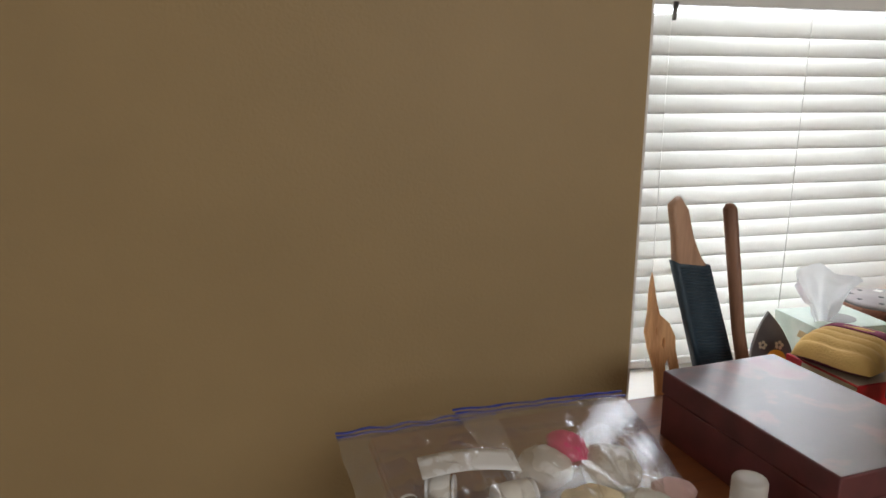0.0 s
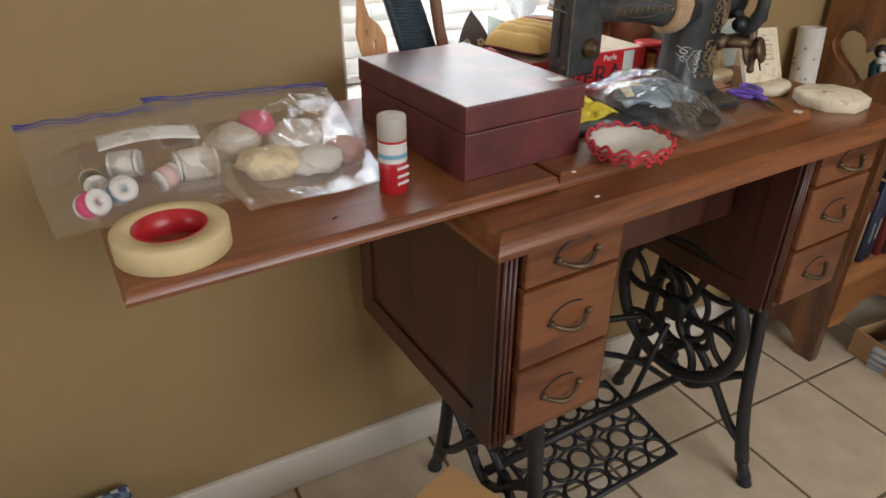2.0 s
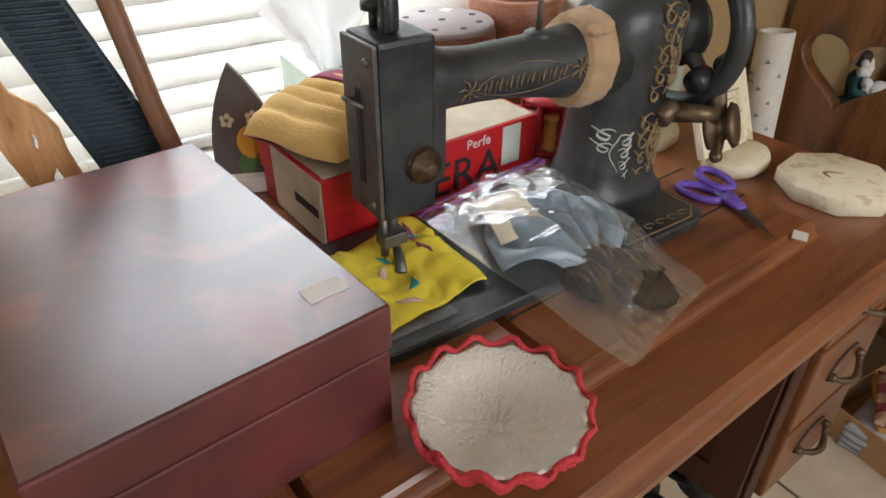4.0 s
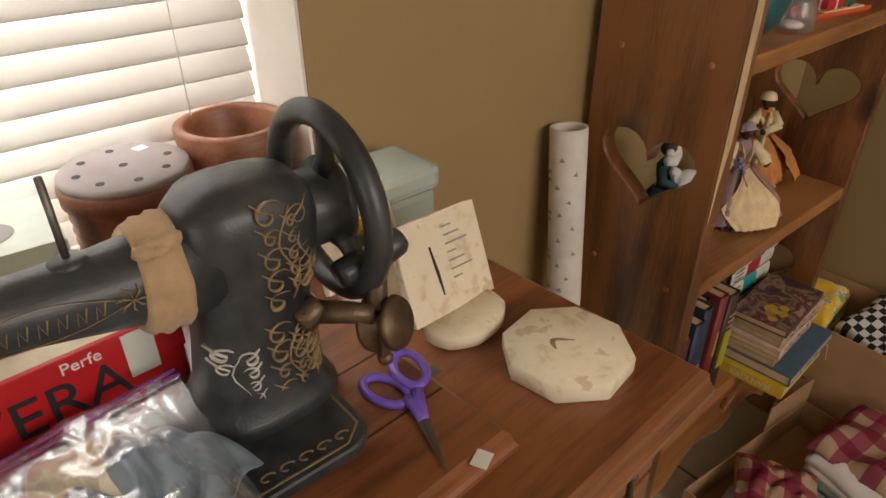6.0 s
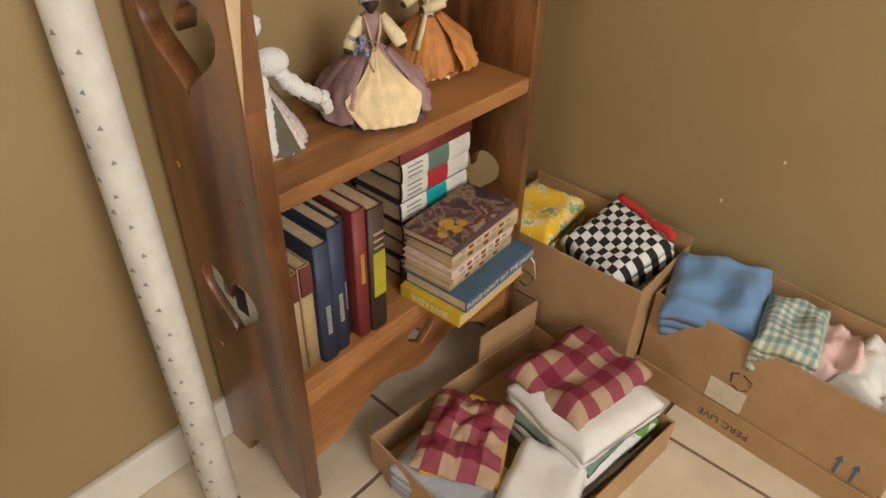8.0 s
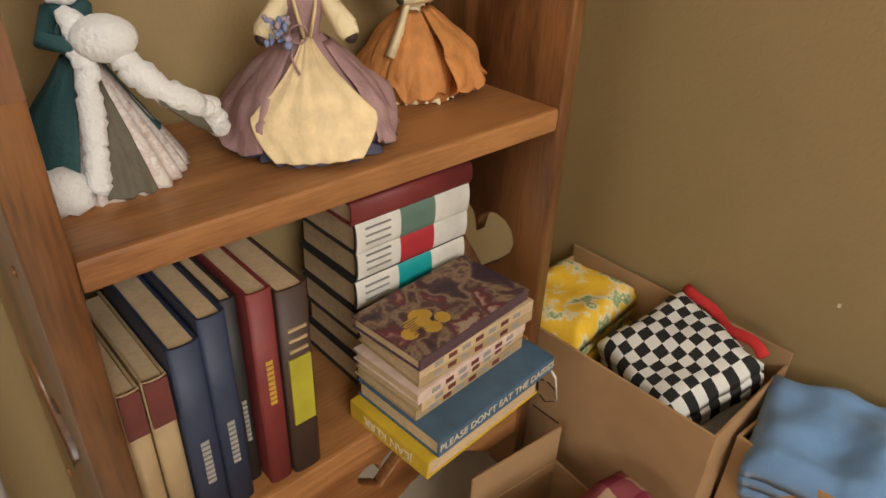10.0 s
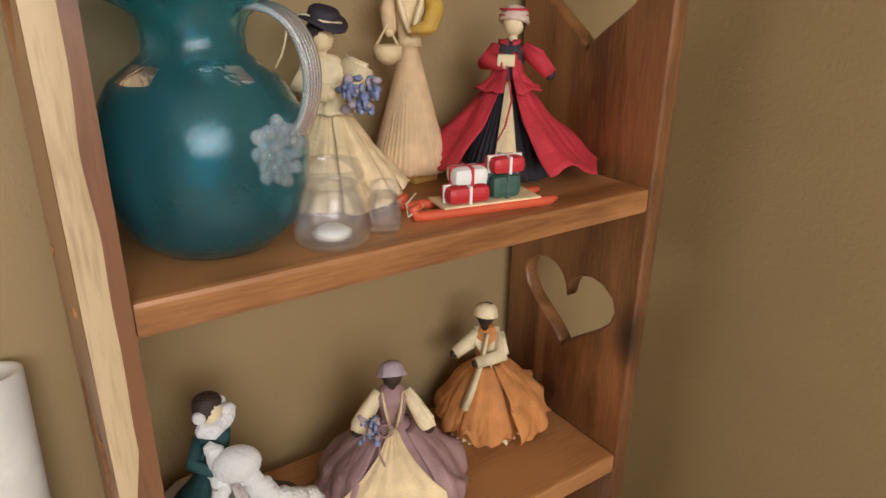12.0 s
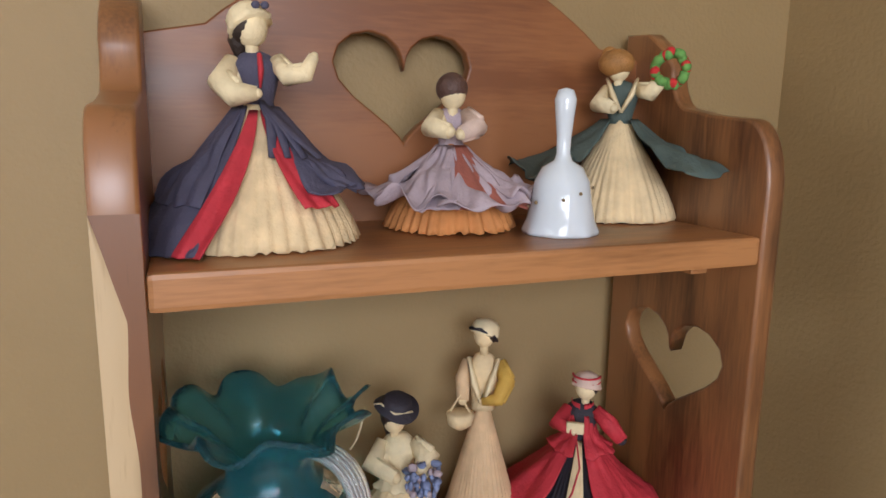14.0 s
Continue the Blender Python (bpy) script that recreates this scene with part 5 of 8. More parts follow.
satin.sheet(70, 14, satin_fn, M["satin"], None, 0.0006)
thing("satin_cloth", "pale silver-blue folded cloth inside the clear bag", "cloth", (0, 0, 0), 0, "", satin)
thing("fibre_strands", "loose dark brown thread strands inside the clear bag", "thread", (0, 0, 0), 0, "", tangle)
card = Mesh().sheet(6, 6, lambda u, v: (1.258 + 0.05 * u + 0.012 * v, 0.90 + 0.06 * v, 0.822 + 0.008 * math.sin(3 * v)), M["cream_paper"], None, 0.0008)
thing("paper_card", "cream paper card inside the clear bag", "card", (0, 0, 0), 0, "", card)

# wooden pots, tissue box, painted iron and caddy on the sill side
lp = thing("turned_pot", "reddish turned wooden pot with a pierced grey lid", "pot", (1.43, 1.232, WZ0), 0)
ribs = [(0.05, 0.0), (0.056, 0.002)] + [(0.056 + 0.003 * (k % 2), 0.006 + 0.006 * k) for k in range(12)] + [(0.058, 0.082), (0.0625, 0.088), (0.0625, 0.104), (0.06, 0.107)]
part("body", Mesh().lathe(ribs, M["terra"], 40), lp)
part("lid", Mesh().lathe([(0.0605, 0.1071), (0.0605, 0.112), (0.058, 0.1145)], mat("grey_lid_paint", (0.3, 0.26, 0.25), 0.55, vary=0.12), 40), lp, "grey lid pierced with eight holes")
for i in range(9):
    r = 0.043 if i < 8 else 0.0
    part("hole", Mesh().lathe([(0.0042, 0.1143), (0.0042, 0.1149)], M["ink"], 12, Matrix.Translation((r * math.cos(i * 0.785), r * math.sin(i * 0.785), 0))), lp)
part("price_tag", Mesh().box((0.028, 0.016, 0.1147), (0.041, 0.028, 0.1151), M["white_paper"], 0, Matrix.Rotation(0.3, 4, "Z")), lp)
op = thing("turned_bowl", "reddish turned wooden jar standing open", "pot", (1.548, 1.243, WZ0), 0)
prof = [(0.045, 0.0), (0.05, 0.002), (0.052, 0.03), (0.056, 0.05)] + [(0.056 + 0.003 * (k % 2), 0.054 + 0.006 * k) for k in range(8)] + [(0.058, 0.104), (0.06, 0.126), (0.058, 0.128), (0.05, 0.128), (0.048, 0.124), (0.046, 0.03), (0.001, 0.028)]
part("body", Mesh().lathe(prof, M["terra"], 40, None, None, True, (True, False)), op)

tb = thing("tissue_box", "pale green and yellow printed tissue box", "tissue box", (1.293, 1.188, TOP + 0.0003), -3)
part("carton", Mesh().box((-0.062, -0.05, 0), (0.062, 0.05, 0.086), M["mint"], 0.001), tb)
tb2 = Mesh()
for x, z, r, k in ((0.03, 0.022, 0.018, "lemon"), (0.045, 0.05, 0.012, "yellow_towel"), (-0.01, 0.03, 0.014, "leaf"), (-0.035, 0.05, 0.012, "husk_lilac"), (0.01, 0.055, 0.01, "lemon")):
    tb2.lathe([(r, 0), (r, 0.0004)], M[k], 18, Matrix.Translation((x, -0.0501, z)) @ Matrix.Rotation(radians(90), 4, "X"))
part("printed_flowers", tb2, tb, "yellow and green printed flowers")
part("opening", Mesh().lathe([(0.03, 0.0861), (0.03, 0.0865)], M["grey_ink"], 26, Matrix.Translation((0.0, -0.008, 0)) @ Matrix.Diagonal((1, 0.8, 1, 1))), tb)


def tissue_fn(u, v):
    a = (u - 0.5) * 2.4
    w = 0.012 + 0.05 * v ** 1.2
    return (-0.034 + w * math.sin(a) - 0.012 * v + 0.006 * wob(u * 4, v * 3, 1, 3), -0.018 + 0.022 * math.cos(a * 2.2) * v + 0.01 * wob(u * 5, v * 2, 1, 9), 0.084 + 0.088 * v - 0.03 * v * abs(a) * 0.55 + 0.006 * wob(u * 6, v * 6, 1, 1))


part("tissue", Mesh().sheet(26, 16, tissue_fn, M["tissue"]), tb, "white crumpled tissue standing out of the box")

ir = thing("painted_plaque", "dark iron-shaped wooden plaque painted with a lemon and flowers", "plaque", (1.158, 1.14, TOP + 0.001), -24)
ir.scale = (0.86, 0.86, 0.86)
lean = Matrix.Rotation(radians(-12), 4, "X") @ Matrix.Rotation(radians(-6), 4, "Y")
shape = [(0.036 * (1 - t ** 2.4) * s, 0.012 + 0.118 * t) for s, seq in ((1, [i / 14 for i in range(15)]), (-1, [i / 14 for i in range(14, -1, -1)])) for t in seq]
part("board", cut_board(shape, [], 0.014, M["slate"], lean @ stand_x(0, 0, 0)), ir)
part("base", Mesh().box((-0.026, -0.016, 0), (0.026, 0.026, 0.018), M["white_paper"], 0.002), ir, "white wooden block base")
pf = Mesh()
for x, z, r, k in [(0.006, 0.05, 0.0155, "lemon"), (-0.004, 0.028, 0.009, "leaf"), (0.012, 0.03, 0.007, "leaf")] + [(cx + 0.0048 * math.cos(q * 1.257), cz + 0.0048 * math.sin(q * 1.257), 0.0026, "cream_paper") for cx, cz in ((-0.014, 0.076), (0.012, 0.075)) for q in range(5)]:
    pf.lathe([(r, 0.0072), (r, 0.0078)], M[k], 18, lean @ Matrix.Translation((x, 0, z)) @ Matrix.Rotation(radians(90), 4, "X") @ Matrix.Diagonal((1, 1.15, 1, 1)))
part("painting", pf, ir, "painted lemon, white blossoms and leaves")
part("price_tag", Mesh().box((-0.008, -0.0082, 0.098), (0.008, -0.0074, 0.109), M["cream_paper"], 0, lean @ Matrix.Rotation(0.5, 4, "Y")), ir)

cd = thing("thread_caddy", "red plastic caddy holding thread spools", "caddy", (1.445, 1.06, TOP), 0)
part("rack", Mesh().lathe([(0.031, 0), (0.031, 0.004), (0.006, 0.005), (0.006, 0.05), (0.027, 0.051), (0.027, 0.055), (0.004, 0.056)], M["red_plastic"], 30), cd)
for i in range(6):
    a = i * math.pi / 3
    part("spool", Mesh().lathe([(0.008, 0.005), (0.008, 0.008), (0.0065, 0.009), (0.0065, 0.036), (0.008, 0.037), (0.008, 0.041)], (M["gold"], M["plum"], M["red_cloth"], M["thread_w"], M["mustard"], M["pink"])[i], 14, Matrix.Translation((0.02 * math.cos(a), 0.02 * math.sin(a), 0))), cd)
    part("post", Mesh().tube([(0.0285 * math.cos(a + 0.5), 0.0285 * math.sin(a + 0.5), 0.002), (0.0255 * math.cos(a + 0.5), 0.0255 * math.sin(a + 0.5), 0.053)], 0.0025, M["red_plastic"], 8), cd)

# scissors
sc = thing("scissors", "small scissors with purple plastic handles lying on the board", "scissors", (1.497, 0.862, TOP + 0.001), 0)
for s, (hx, hy) in ((1, (0.022, 0.04)), (-1, (-0.004, 0.036))):
    loop = [(hx + 0.0125 * math.cos(a), hy + 0.019 * math.sin(a) + 0.006 * math.cos(a) * s, 0.004 + 0.0022 * s) for a in [2 * math.pi * i / 24 for i in range(24)]]
    hm = Mesh().tube(loop, 0.0036, M["purple"], 8, None, True)
    hm.tube([(hx - 0.006 * s, hy - 0.018, 0.004), (0.004 + 0.002 * s, 0.008, 0.004), (-0.002, -0.008, 0.004)], [0.004, 0.0055, 0.0045], M["purple"], 8, None, False, 0.8)
    part("handle", hm, sc, "purple plastic finger loop")
    part("blade", Mesh().put([(-0.004 + 0.002 * s, -0.004, 0.003 + s * 0.0006), (0.003 + 0.002 * s, -0.004, 0.003 + s * 0.0006), (-0.0205, -0.056, 0.0025), (-0.004 + 0.002 * s, -0.004, 0.0045 + s * 0.0006), (0.003 + 0.002 * s, -0.004, 0.0045 + s * 0.0006)], [(0, 2, 1), (3, 4, 2), (0, 1, 4, 3), (1, 2, 4), (2, 0, 3)], M["steel"], False), sc, "steel blade")
thing("price_sticker", "small white square price sticker on the wood", "sticker", (1.505, 0.804, TOP + 0.0002), 25, "", Mesh().box((-0.0075, -0.006, 0), (0.0075, 0.006, 0.0005), M["white_paper"]))
thing("wood_chip", "tiny dark chip lying on the leaf", "debris", (0.787, 0.79, TOP), 30, "", Mesh().box((-0.003, -0.0012, 0), (0.003, 0.0012, 0.0012), M["ink"], 0.0003))
for x, y in ((1.086, 0.742), (1.075, 0.775)):
    thing("paper_scrap", "tiny white paper scrap on the table edge", "debris", (x, y, TOP if y > 0.77 else 0.772), 15, "scraps", Mesh().box((-0.003, -0.002, 0), (0.003, 0.002, 0.0006), M["white_paper"]))

# stone coaster and standing tiles
octo = Mesh().lathe([(0.054, 0), (0.056, 0.002), (0.056, 0.016), (0.0545, 0.018)], M["stone"], 8, Matrix.Rotation(radians(22.5), 4, "Z"), None, False)
oc = thing("stone_coaster", "octagonal cream travertine coaster on the table end", "coaster", (1.645, 0.848, 0.772), 10, "", octo)
cr = Mesh().tube([(-0.012 + 0.02 * t, 0.004 + 0.008 * math.sin(t * 4), 0.0181) for t in [i / 8 for i in range(9)]], [0.0008, 0.0016, 0.0022, 0.0024, 0.002, 0.0018, 0.0014, 0.001, 0.0006], M["gold"], 6, None, False, 0.3)
part("natural_pit", cr, oc, "brown natural crack")


def tile_stand(x, y, rz, label, yellow):
    t = thing("standing_tile", label, "tile", (x, y, 0.772), rz, "standing tiles")
    part("base", Mesh().lathe([(0.040, 0), (0.044, 0.004), (0.044, 0.012), (0.042, 0.015)], M["stone"], 26, Matrix.Diagonal((1, 0.72, 1, 1)), lambda a, k, r: (r * (1 + 0.015 * math.sin(9 * a)), 0)), t, "rough stone base")
    ln = Matrix.Translation((0, 0.012, 0.013)) @ Matrix.Rotation(radians(-24), 4, "X") @ Matrix.Rotation(radians(5), 4, "Y")
    part("tile", Mesh().box((-0.052, -0.0045, 0), (0.052, 0.0045, 0.09), M["stone"], 0.002, ln), t, "cream stone tile")
    p = Mesh()
    if yellow:
        for k in range(6):
            p.lathe([(0.008, 0), (0.008, 0.0004)], M["lemon"] if k < 3 else M["leaf"], 12, ln @ Matrix.Translation((-0.012 + 0.009 * (k % 3), -0.0046, 0.05 - 0.012 * (k // 3))) @ Matrix.Rotation(radians(90), 4, "X"))
    else:
        p.tube([ln @ Vector((-0.016, -0.0047, 0.064)), ln @ Vector((-0.014, -0.0047, 0.04)), ln @ Vector((-0.012, -0.0047, 0.018))], [0.002, 0.0035, 0.0015], M["ink"], 6, None, False, 0.3)
    for k in range(7):
        w = 0.012 + 0.008 * ((k * 7) % 3)
        p.box((0.004, -0.0049, 0.076 - k * 0.008), (0.004 + w, -0.0045, 0.0775 - k * 0.008), M["grey_ink"], 0, ln)
    part("print", p, t, "small printed picture and lines")


tile_stand(1.612, 0.94, 8, "cream stone tile with small drawing on a stone base", False)
tile_stand(1.582, 1.035, 12, "cream stone tile with yellow flower on a stone base", True)
gd = thing("glass_dish", "pale green covered glass dish behind the tiles", "dish", (1.63, 1.118, 0.772), 0)
part("bowl", Mesh().box((-0.066, -0.036, 0), (0.066, 0.036, 0.06), M["green_glass"], 0.008), gd)
part("lid", Mesh().box((-0.07, -0.04, 0.0605), (0.07, 0.04, 0.088), M["green_glass"], 0.008), gd, "frosted green glass lid")

# wooden fork, sheathed blade and stick leaning in the window corner
fk = thing("carved_fork", "light carved wooden giraffe-like fork in the window", "ornament", (0.992, NORTH - 0.012, TOP - 0.02), 0)
fork = [(-0.014, 0.178), (-0.009, 0.15), (-0.004, 0.132), (0.012, 0.118), (0.021, 0.1), (0.022, 0.08), (0.033, 0.03), (0.026, 0.028), (0.013, 0.075), (0.005, 0.06), (0.007, 0.03), (0.005, 0.0), (-0.002, 0.0), (-0.006, 0.05), (-0.017, 0.085), (-0.022, 0.11), (-0.017, 0.14), (-0.016, 0.165)]
part("carving", cut_board(fork[::-1], [[(0.004 + 0.0045 * math.cos(i), 0.092 + 0.011 * math.sin(i)) for i in [k * 0.628 for k in range(10)]], [(-0.008 + 0.003 * math.cos(i), 0.11 + 0.008 * math.sin(i)) for i in [k * 0.628 for k in range(10)]]], 0.009, M["orange_wood"], Matrix.Rotation(radians(-6), 4, "X") @ stand_x(0, 0, 0), 0.003), fk)
kn_ = thing("sheathed_machete", "wooden-handled blade in a blue-black leather sheath in the window", "machete", (1.08, NORTH - 0.026, TOP + 0.001), 0)
hs = [(-0.043, 0.184), (-0.087, 0.192), (-0.092, 0.235), (-0.1, 0.276), (-0.092, 0.283), (-0.082, 0.27), (-0.072, 0.235), (-0.058, 0.205)]
part("handle", cut_board(hs[::-1], [], 0.018, M["handle_wood"], stand_x(0, 0, 0), 0.004), kn_, "curved tan wooden handle")
part("sheath", cut_board([(0.027, 0), (-0.041, 0.188), (-0.089, 0.195), (-0.027, 0.0)], [], 0.02, M["sheath"], stand_x(0, 0, 0), 0.004), kn_, "ribbed leather sheath")
for i in range(40):
    t = (i + 0.5) / 40
    xa, xb, z = -0.0265 - 0.062 * t, 0.0265 - 0.068 * t, 0.19 * t
    part("rib", Mesh().tube([(xa + 0.002, -0.0102, z + 0.004), (xb - 0.002, -0.0102, z - 0.004 + 0.006)], 0.0014, M["sheath"], 5), kn_)
sk = thing("wooden_stick", "straight brown wooden stick leaning in the window", "stick", (1.1, 1.12, TOP), 0)
part("shaft", Mesh().tube([(0.0, 0, 0.002), (-0.018, 0.012, 0.1), (-0.04, 0.026, 0.272), (-0.041, 0.026, 0.279)], [0.011, 0.0105, 0.011, 0.006], M["brown_wood"], 12, None, False, 0.8), sk)

# ---------------------------------------------------------------- paper roll against the wall
pr = thing("paper_roll", "tall white printed paper roll leaning in the corner", "paper roll", (1.978, 1.068, 0.0), 0)
axis = Vector((1.998, 1.15, 0.805)) - Vector((1.978, 1.068, 0.0))
tilt = axis.to_track_quat("Z", "X").to_matrix().to_4x4()
part("paper", Mesh().lathe([(0.0235, 0.006), (0.0255, 0.007), (0.026, 0.4), (0.0275, axis.length), (0.0255, axis.length + 0.001), (0.019, axis.length - 0.001), (0.018, axis.length - 0.03)], M["paperroll"], 36, tilt, None, True, (True, True)), pr)
mk = Mesh()
for i in range(36):
    z = 0.03 + 0.021 * i
    for a, w_ in ((radians(-60) + 0.12 * math.sin(i * 1.3), 0.0042),) if i % 2 else ((radians(-20) + 0.2 * math.sin(i * 2.1), 0.0036),):
        place = tilt @ Matrix.Rotation(a, 4, "Z") @ Matrix.Translation((0.0263 + 0.0022 * z, 0, z)) @ Matrix.Rotation(0.3 * math.sin(i * 2.7), 4, "X")
        mk.put([(0, -w_, 0), (0, w_, 0), (0, 0, w_ * 1.7), (-0.002, -w_, 0), (-0.002, w_, 0), (-0.002, 0, w_ * 1.7)], [(0, 1, 2), (0, 3, 4, 1), (1, 4, 5, 2), (2, 5, 3, 0)], M["grey_ink"], False, place)
    if i % 3 == 0:
        turn = tilt @ Matrix.Rotation(radians(-112), 4, "Z")
        for row in range(2):
            mk.tube([turn @ Vector((0.0264 + 0.0022 * z - 0.0026 * ((k - 6) / 6) ** 2, -0.012 + 0.002 * k, z + 0.012 + 0.012 * row + 0.003 * math.sin(k * 1.9 + i))) for k in range(13)], 0.0007, M["grey_ink"], 4)
part("print", mk, pr, "small grey printed motifs")

# ---------------------------------------------------------------- bookcase with heart cut-outs
BX0, BX1, BYF, BYB = 2.074, 2.614, 0.957, 1.166
PT = 0.0205
S0, S1, S2, S3, ST = 1.262, 0.926, 0.590, 0.272, 0.026
bc = thing("bookcase", "stained knotty pine bookcase with heart cut-outs in the corner", "bookcase", (0, 0, 0))


def side_outline():
    d = BYB - BYF
    pts = [(0.0, 0.0), (0.0, 1.30)]
    pts += [(0.03 - 0.03 * math.cos(radians(9 * i)), 1.30 + 0.062 * math.sin(radians(9 * i))) for i in range(1, 11)]
    pts += [(0.075, 1.366), (0.105, 1.372)]
    pts += [(0.105 + 0.03 * math.sin(radians(9 * i)), 1.372 + 0.045 * (1 - math.cos(radians(9 * i)))) for i in range(1, 11)]
    pts += [(0.15, 1.435), (0.175, 1.452), (d, 1.455), (d, 0.0), (d - 0.045, 0.0)]
    pts += [(d / 2 + (d / 2 - 0.045) * math.cos(radians(12 * i)), 0.062 * math.sin(radians(12 * i))) for i in range(1, 15)]
    pts += [(0.045, 0.0)]
    return pts


hearts = [heart(0.106, 1.106, 0.155, 0.112), heart(0.104, 0.745, 0.16, 0.118), heart(0.112, 0.37, 0.14, 0.118)]
for x, tk_ in ((BX0 + PT - 0.0145, 0.029), (BX1 - PT / 2, PT)):
    part("side_panel", cut_board(side_outline(), hearts, tk_, M["pine"], stand_y(x, BYF, 0), 0.003), bc, "pine side panel pierced with hearts")
def edge_line(v):
    """Wavy border between the pale strip and the dark strip on the front edge."""
    z = 0.7 + 0.6 * v
    return z, min(1, 5 * v, 9 * (1 - v)) * (0.0165 + 0.006 * wob(z * 6, 0, 1, 3) + 0.002 * wob(z * 19, 0, 1, 6))


def pale_edge(u, v):
    z, wide = edge_line(v)
    return (BX0 + PT - 0.0285 + wide * u, BYF - 0.0042 - 0.001 * math.sin(math.pi * u), z)


def dark_edge(u, v):
    z, wide = edge_line(v)
    return (BX0 + PT - 0.0285 + wide + (0.028 - wide) * u, BYF - 0.0042, z)


part("pale_edge", Mesh().sheet(4, 90, pale_edge, M["edge_pale"]), bc, "pale strip along the front edge")
part("dark_edge", Mesh().sheet(4, 90, dark_edge, M["edge_dark"]), bc, "dark strip along the front edge")
for z in (S0, S1, S2, S3):
    part("shelf", Mesh().box((BX0 + PT, BYF - 0.001, z - ST), (BX1 - PT, BYB - 0.006, z), M["pine_x"], 0.004), bc)
    for x in (BX1 - PT - 0.02,):
        part("cleat", Mesh().box((x, BYF + 0.06, z - ST - 0.02), (x + 0.02, BYB - 0.02, z - ST - 0.0005), M["pine_x"], 0.002), bc)
    for x, sx in ((BX0 + PT - 0.029, -1), (BX1, 1)):
        for y in (BYF + 0.035, BYF + 0.17):
            part("peg", Mesh().lathe([(0.0045, 0), (0.0045, 0.0012), (0.003, 0.002)], M["pine_x"], 10, Matrix.Translation((x, y, z - ST / 2)) @ Matrix.Rotation(radians(90 * sx), 4, "Y")), bc)
xc, bw_ = (BX0 + BX1) / 2, BX1 - BX0 - 2 * PT
crest = [(-bw_ / 2, 0.0), (bw_ / 2, 0.0), (bw_ / 2, 0.165), (bw_ / 2 - 0.05, 0.175)]
crest += [(bw_ / 2 - 0.05 - (bw_ - 0.1) * i / 24, 0.175 + 0.085 * math.sin(math.pi * i / 24) ** 0.9) for i in range(1, 24)]
crest += [(-bw_ / 2 + 0.05, 0.175), (-bw_ / 2, 0.165)]
part("crest_board", cut_board(crest, [heart(-0.02, 0.125, 0.142, 0.112)], 0.016, M["crest"], stand_x(xc, BYB - 0.009, S0 + 0.0005), 0.002), bc, "arched back board with a heart cut-out")
ap = [(-bw_ / 2, 0.0), (-bw_ / 2 + 0.06, 0.0)]
ap += [(-bw_ / 2 + 0.06 + 0.1 * i / 8, 0.055 * math.sin(math.pi / 2 * i / 8)) for i in range(1, 9)]
ap += [(-0.06 + 0.12 * i / 10, 0.055 - 0.028 * math.sin(math.pi * i / 10)) for i in range(1, 10)]
ap += [(bw_ / 2 - 0.16 + 0.1 * i / 8, 0.055 * math.cos(math.pi / 2 * i / 8)) for i in range(0, 9)]
ap += [(bw_ / 2, 0.0), (bw_ / 2, 0.155), (-bw_ / 2, 0.155)]
part("apron", cut_board(ap, [heart(0.0, 0.1, 0.07, 0.055)], 0.016, M["pine_x"], stand_x(xc, BYF + 0.012, S3 - ST - 0.156), 0.002), bc, "scalloped pine apron below the lowest shelf")

# ---------------------------------------------------------------- corn husk dolls (plain shapes, each one mesh)


def girth(r, t, e=1.15):
    t = max(0.0, min(1.0, t))
    return r * (1 - 0.84 * t ** e)


def skirt(b, r, hs, material, n=28, depth=0.05, bulge=0.0, jag=0.004, top=1.0, e=1.15, seed=0.0):
    """Pleated husk skirt with an uneven torn hem; top cuts it short."""
    prof = [(0.0, 0.001 + top * k / 12) for k in range(13)]

    def wave(a, k, q):
        t = top * k / 12
        tri = abs(((n * a / (2 * math.pi) + 0.4 * math.sin(3 * a + seed)) % 1.0) * 2 - 1) - 0.5
        rr = girth(r, t, e) * (1 + depth * tri * (1.3 - t) + bulge * math.sin(math.pi * min(1, t * 1.25)) + 0.05 * wob(math.cos(a) * 2, math.sin(a) * 2, 1, seed) * (1 - t))
        return rr, hs * t - t + (jag * wob(a * 6, seed, 1, 3.0) if 0 < k < 2 else 0) + (abs(jag * wob(a * 9, seed, 1, 7.0)) if k == 0 else 0)
    b.lathe(prof, material, n * 4, None, wave)


def flap(b, r, hs, a0, a1, t0, t1, off, material, flare=0.0, crumple=0.12, seed=0.0, taper=1.0, shift=0.0, e=1.15, nu=30, nv=16):
    """A husk leaf laid over the skirt from angle a0 to a1 (degrees, -90 in front) and height t0 to t1, with folds and a lifted hem."""
    mid, wide = (a0 + a1) / 2, a1 - a0

    def fn(u, v):
        a = radians(mid + shift * v + (u - 0.5) * wide * (1 + (taper - 1) * v))
        t = t0 + (t1 - t0) * v
        fold = abs(wob(u * 3.5 * abs(wide) / 90, v * 2.2, 1, seed)) - 0.2
        fine = 0.03 * math.sin(u * abs(wide) * 0.55 + 3 * wob(u * 2, v, 1, seed))
        q = girth(r, t, e) * (1 + off) + 0.003 + r * (flare * (1 - v) ** 2 + crumple * fold * (1.1 - v) + fine * 0.5 * (1.1 - v))
        return (q * math.cos(a), q * math.sin(a), hs * t + r * crumple * 0.9 * wob(u * 4, v * 3, 1, seed + 5) * (1 - v) ** 1.5 + r * flare * 0.5 * (1 - v) ** 4)
    b.sheet(nu, nv, fn, material, None, 0.0012)


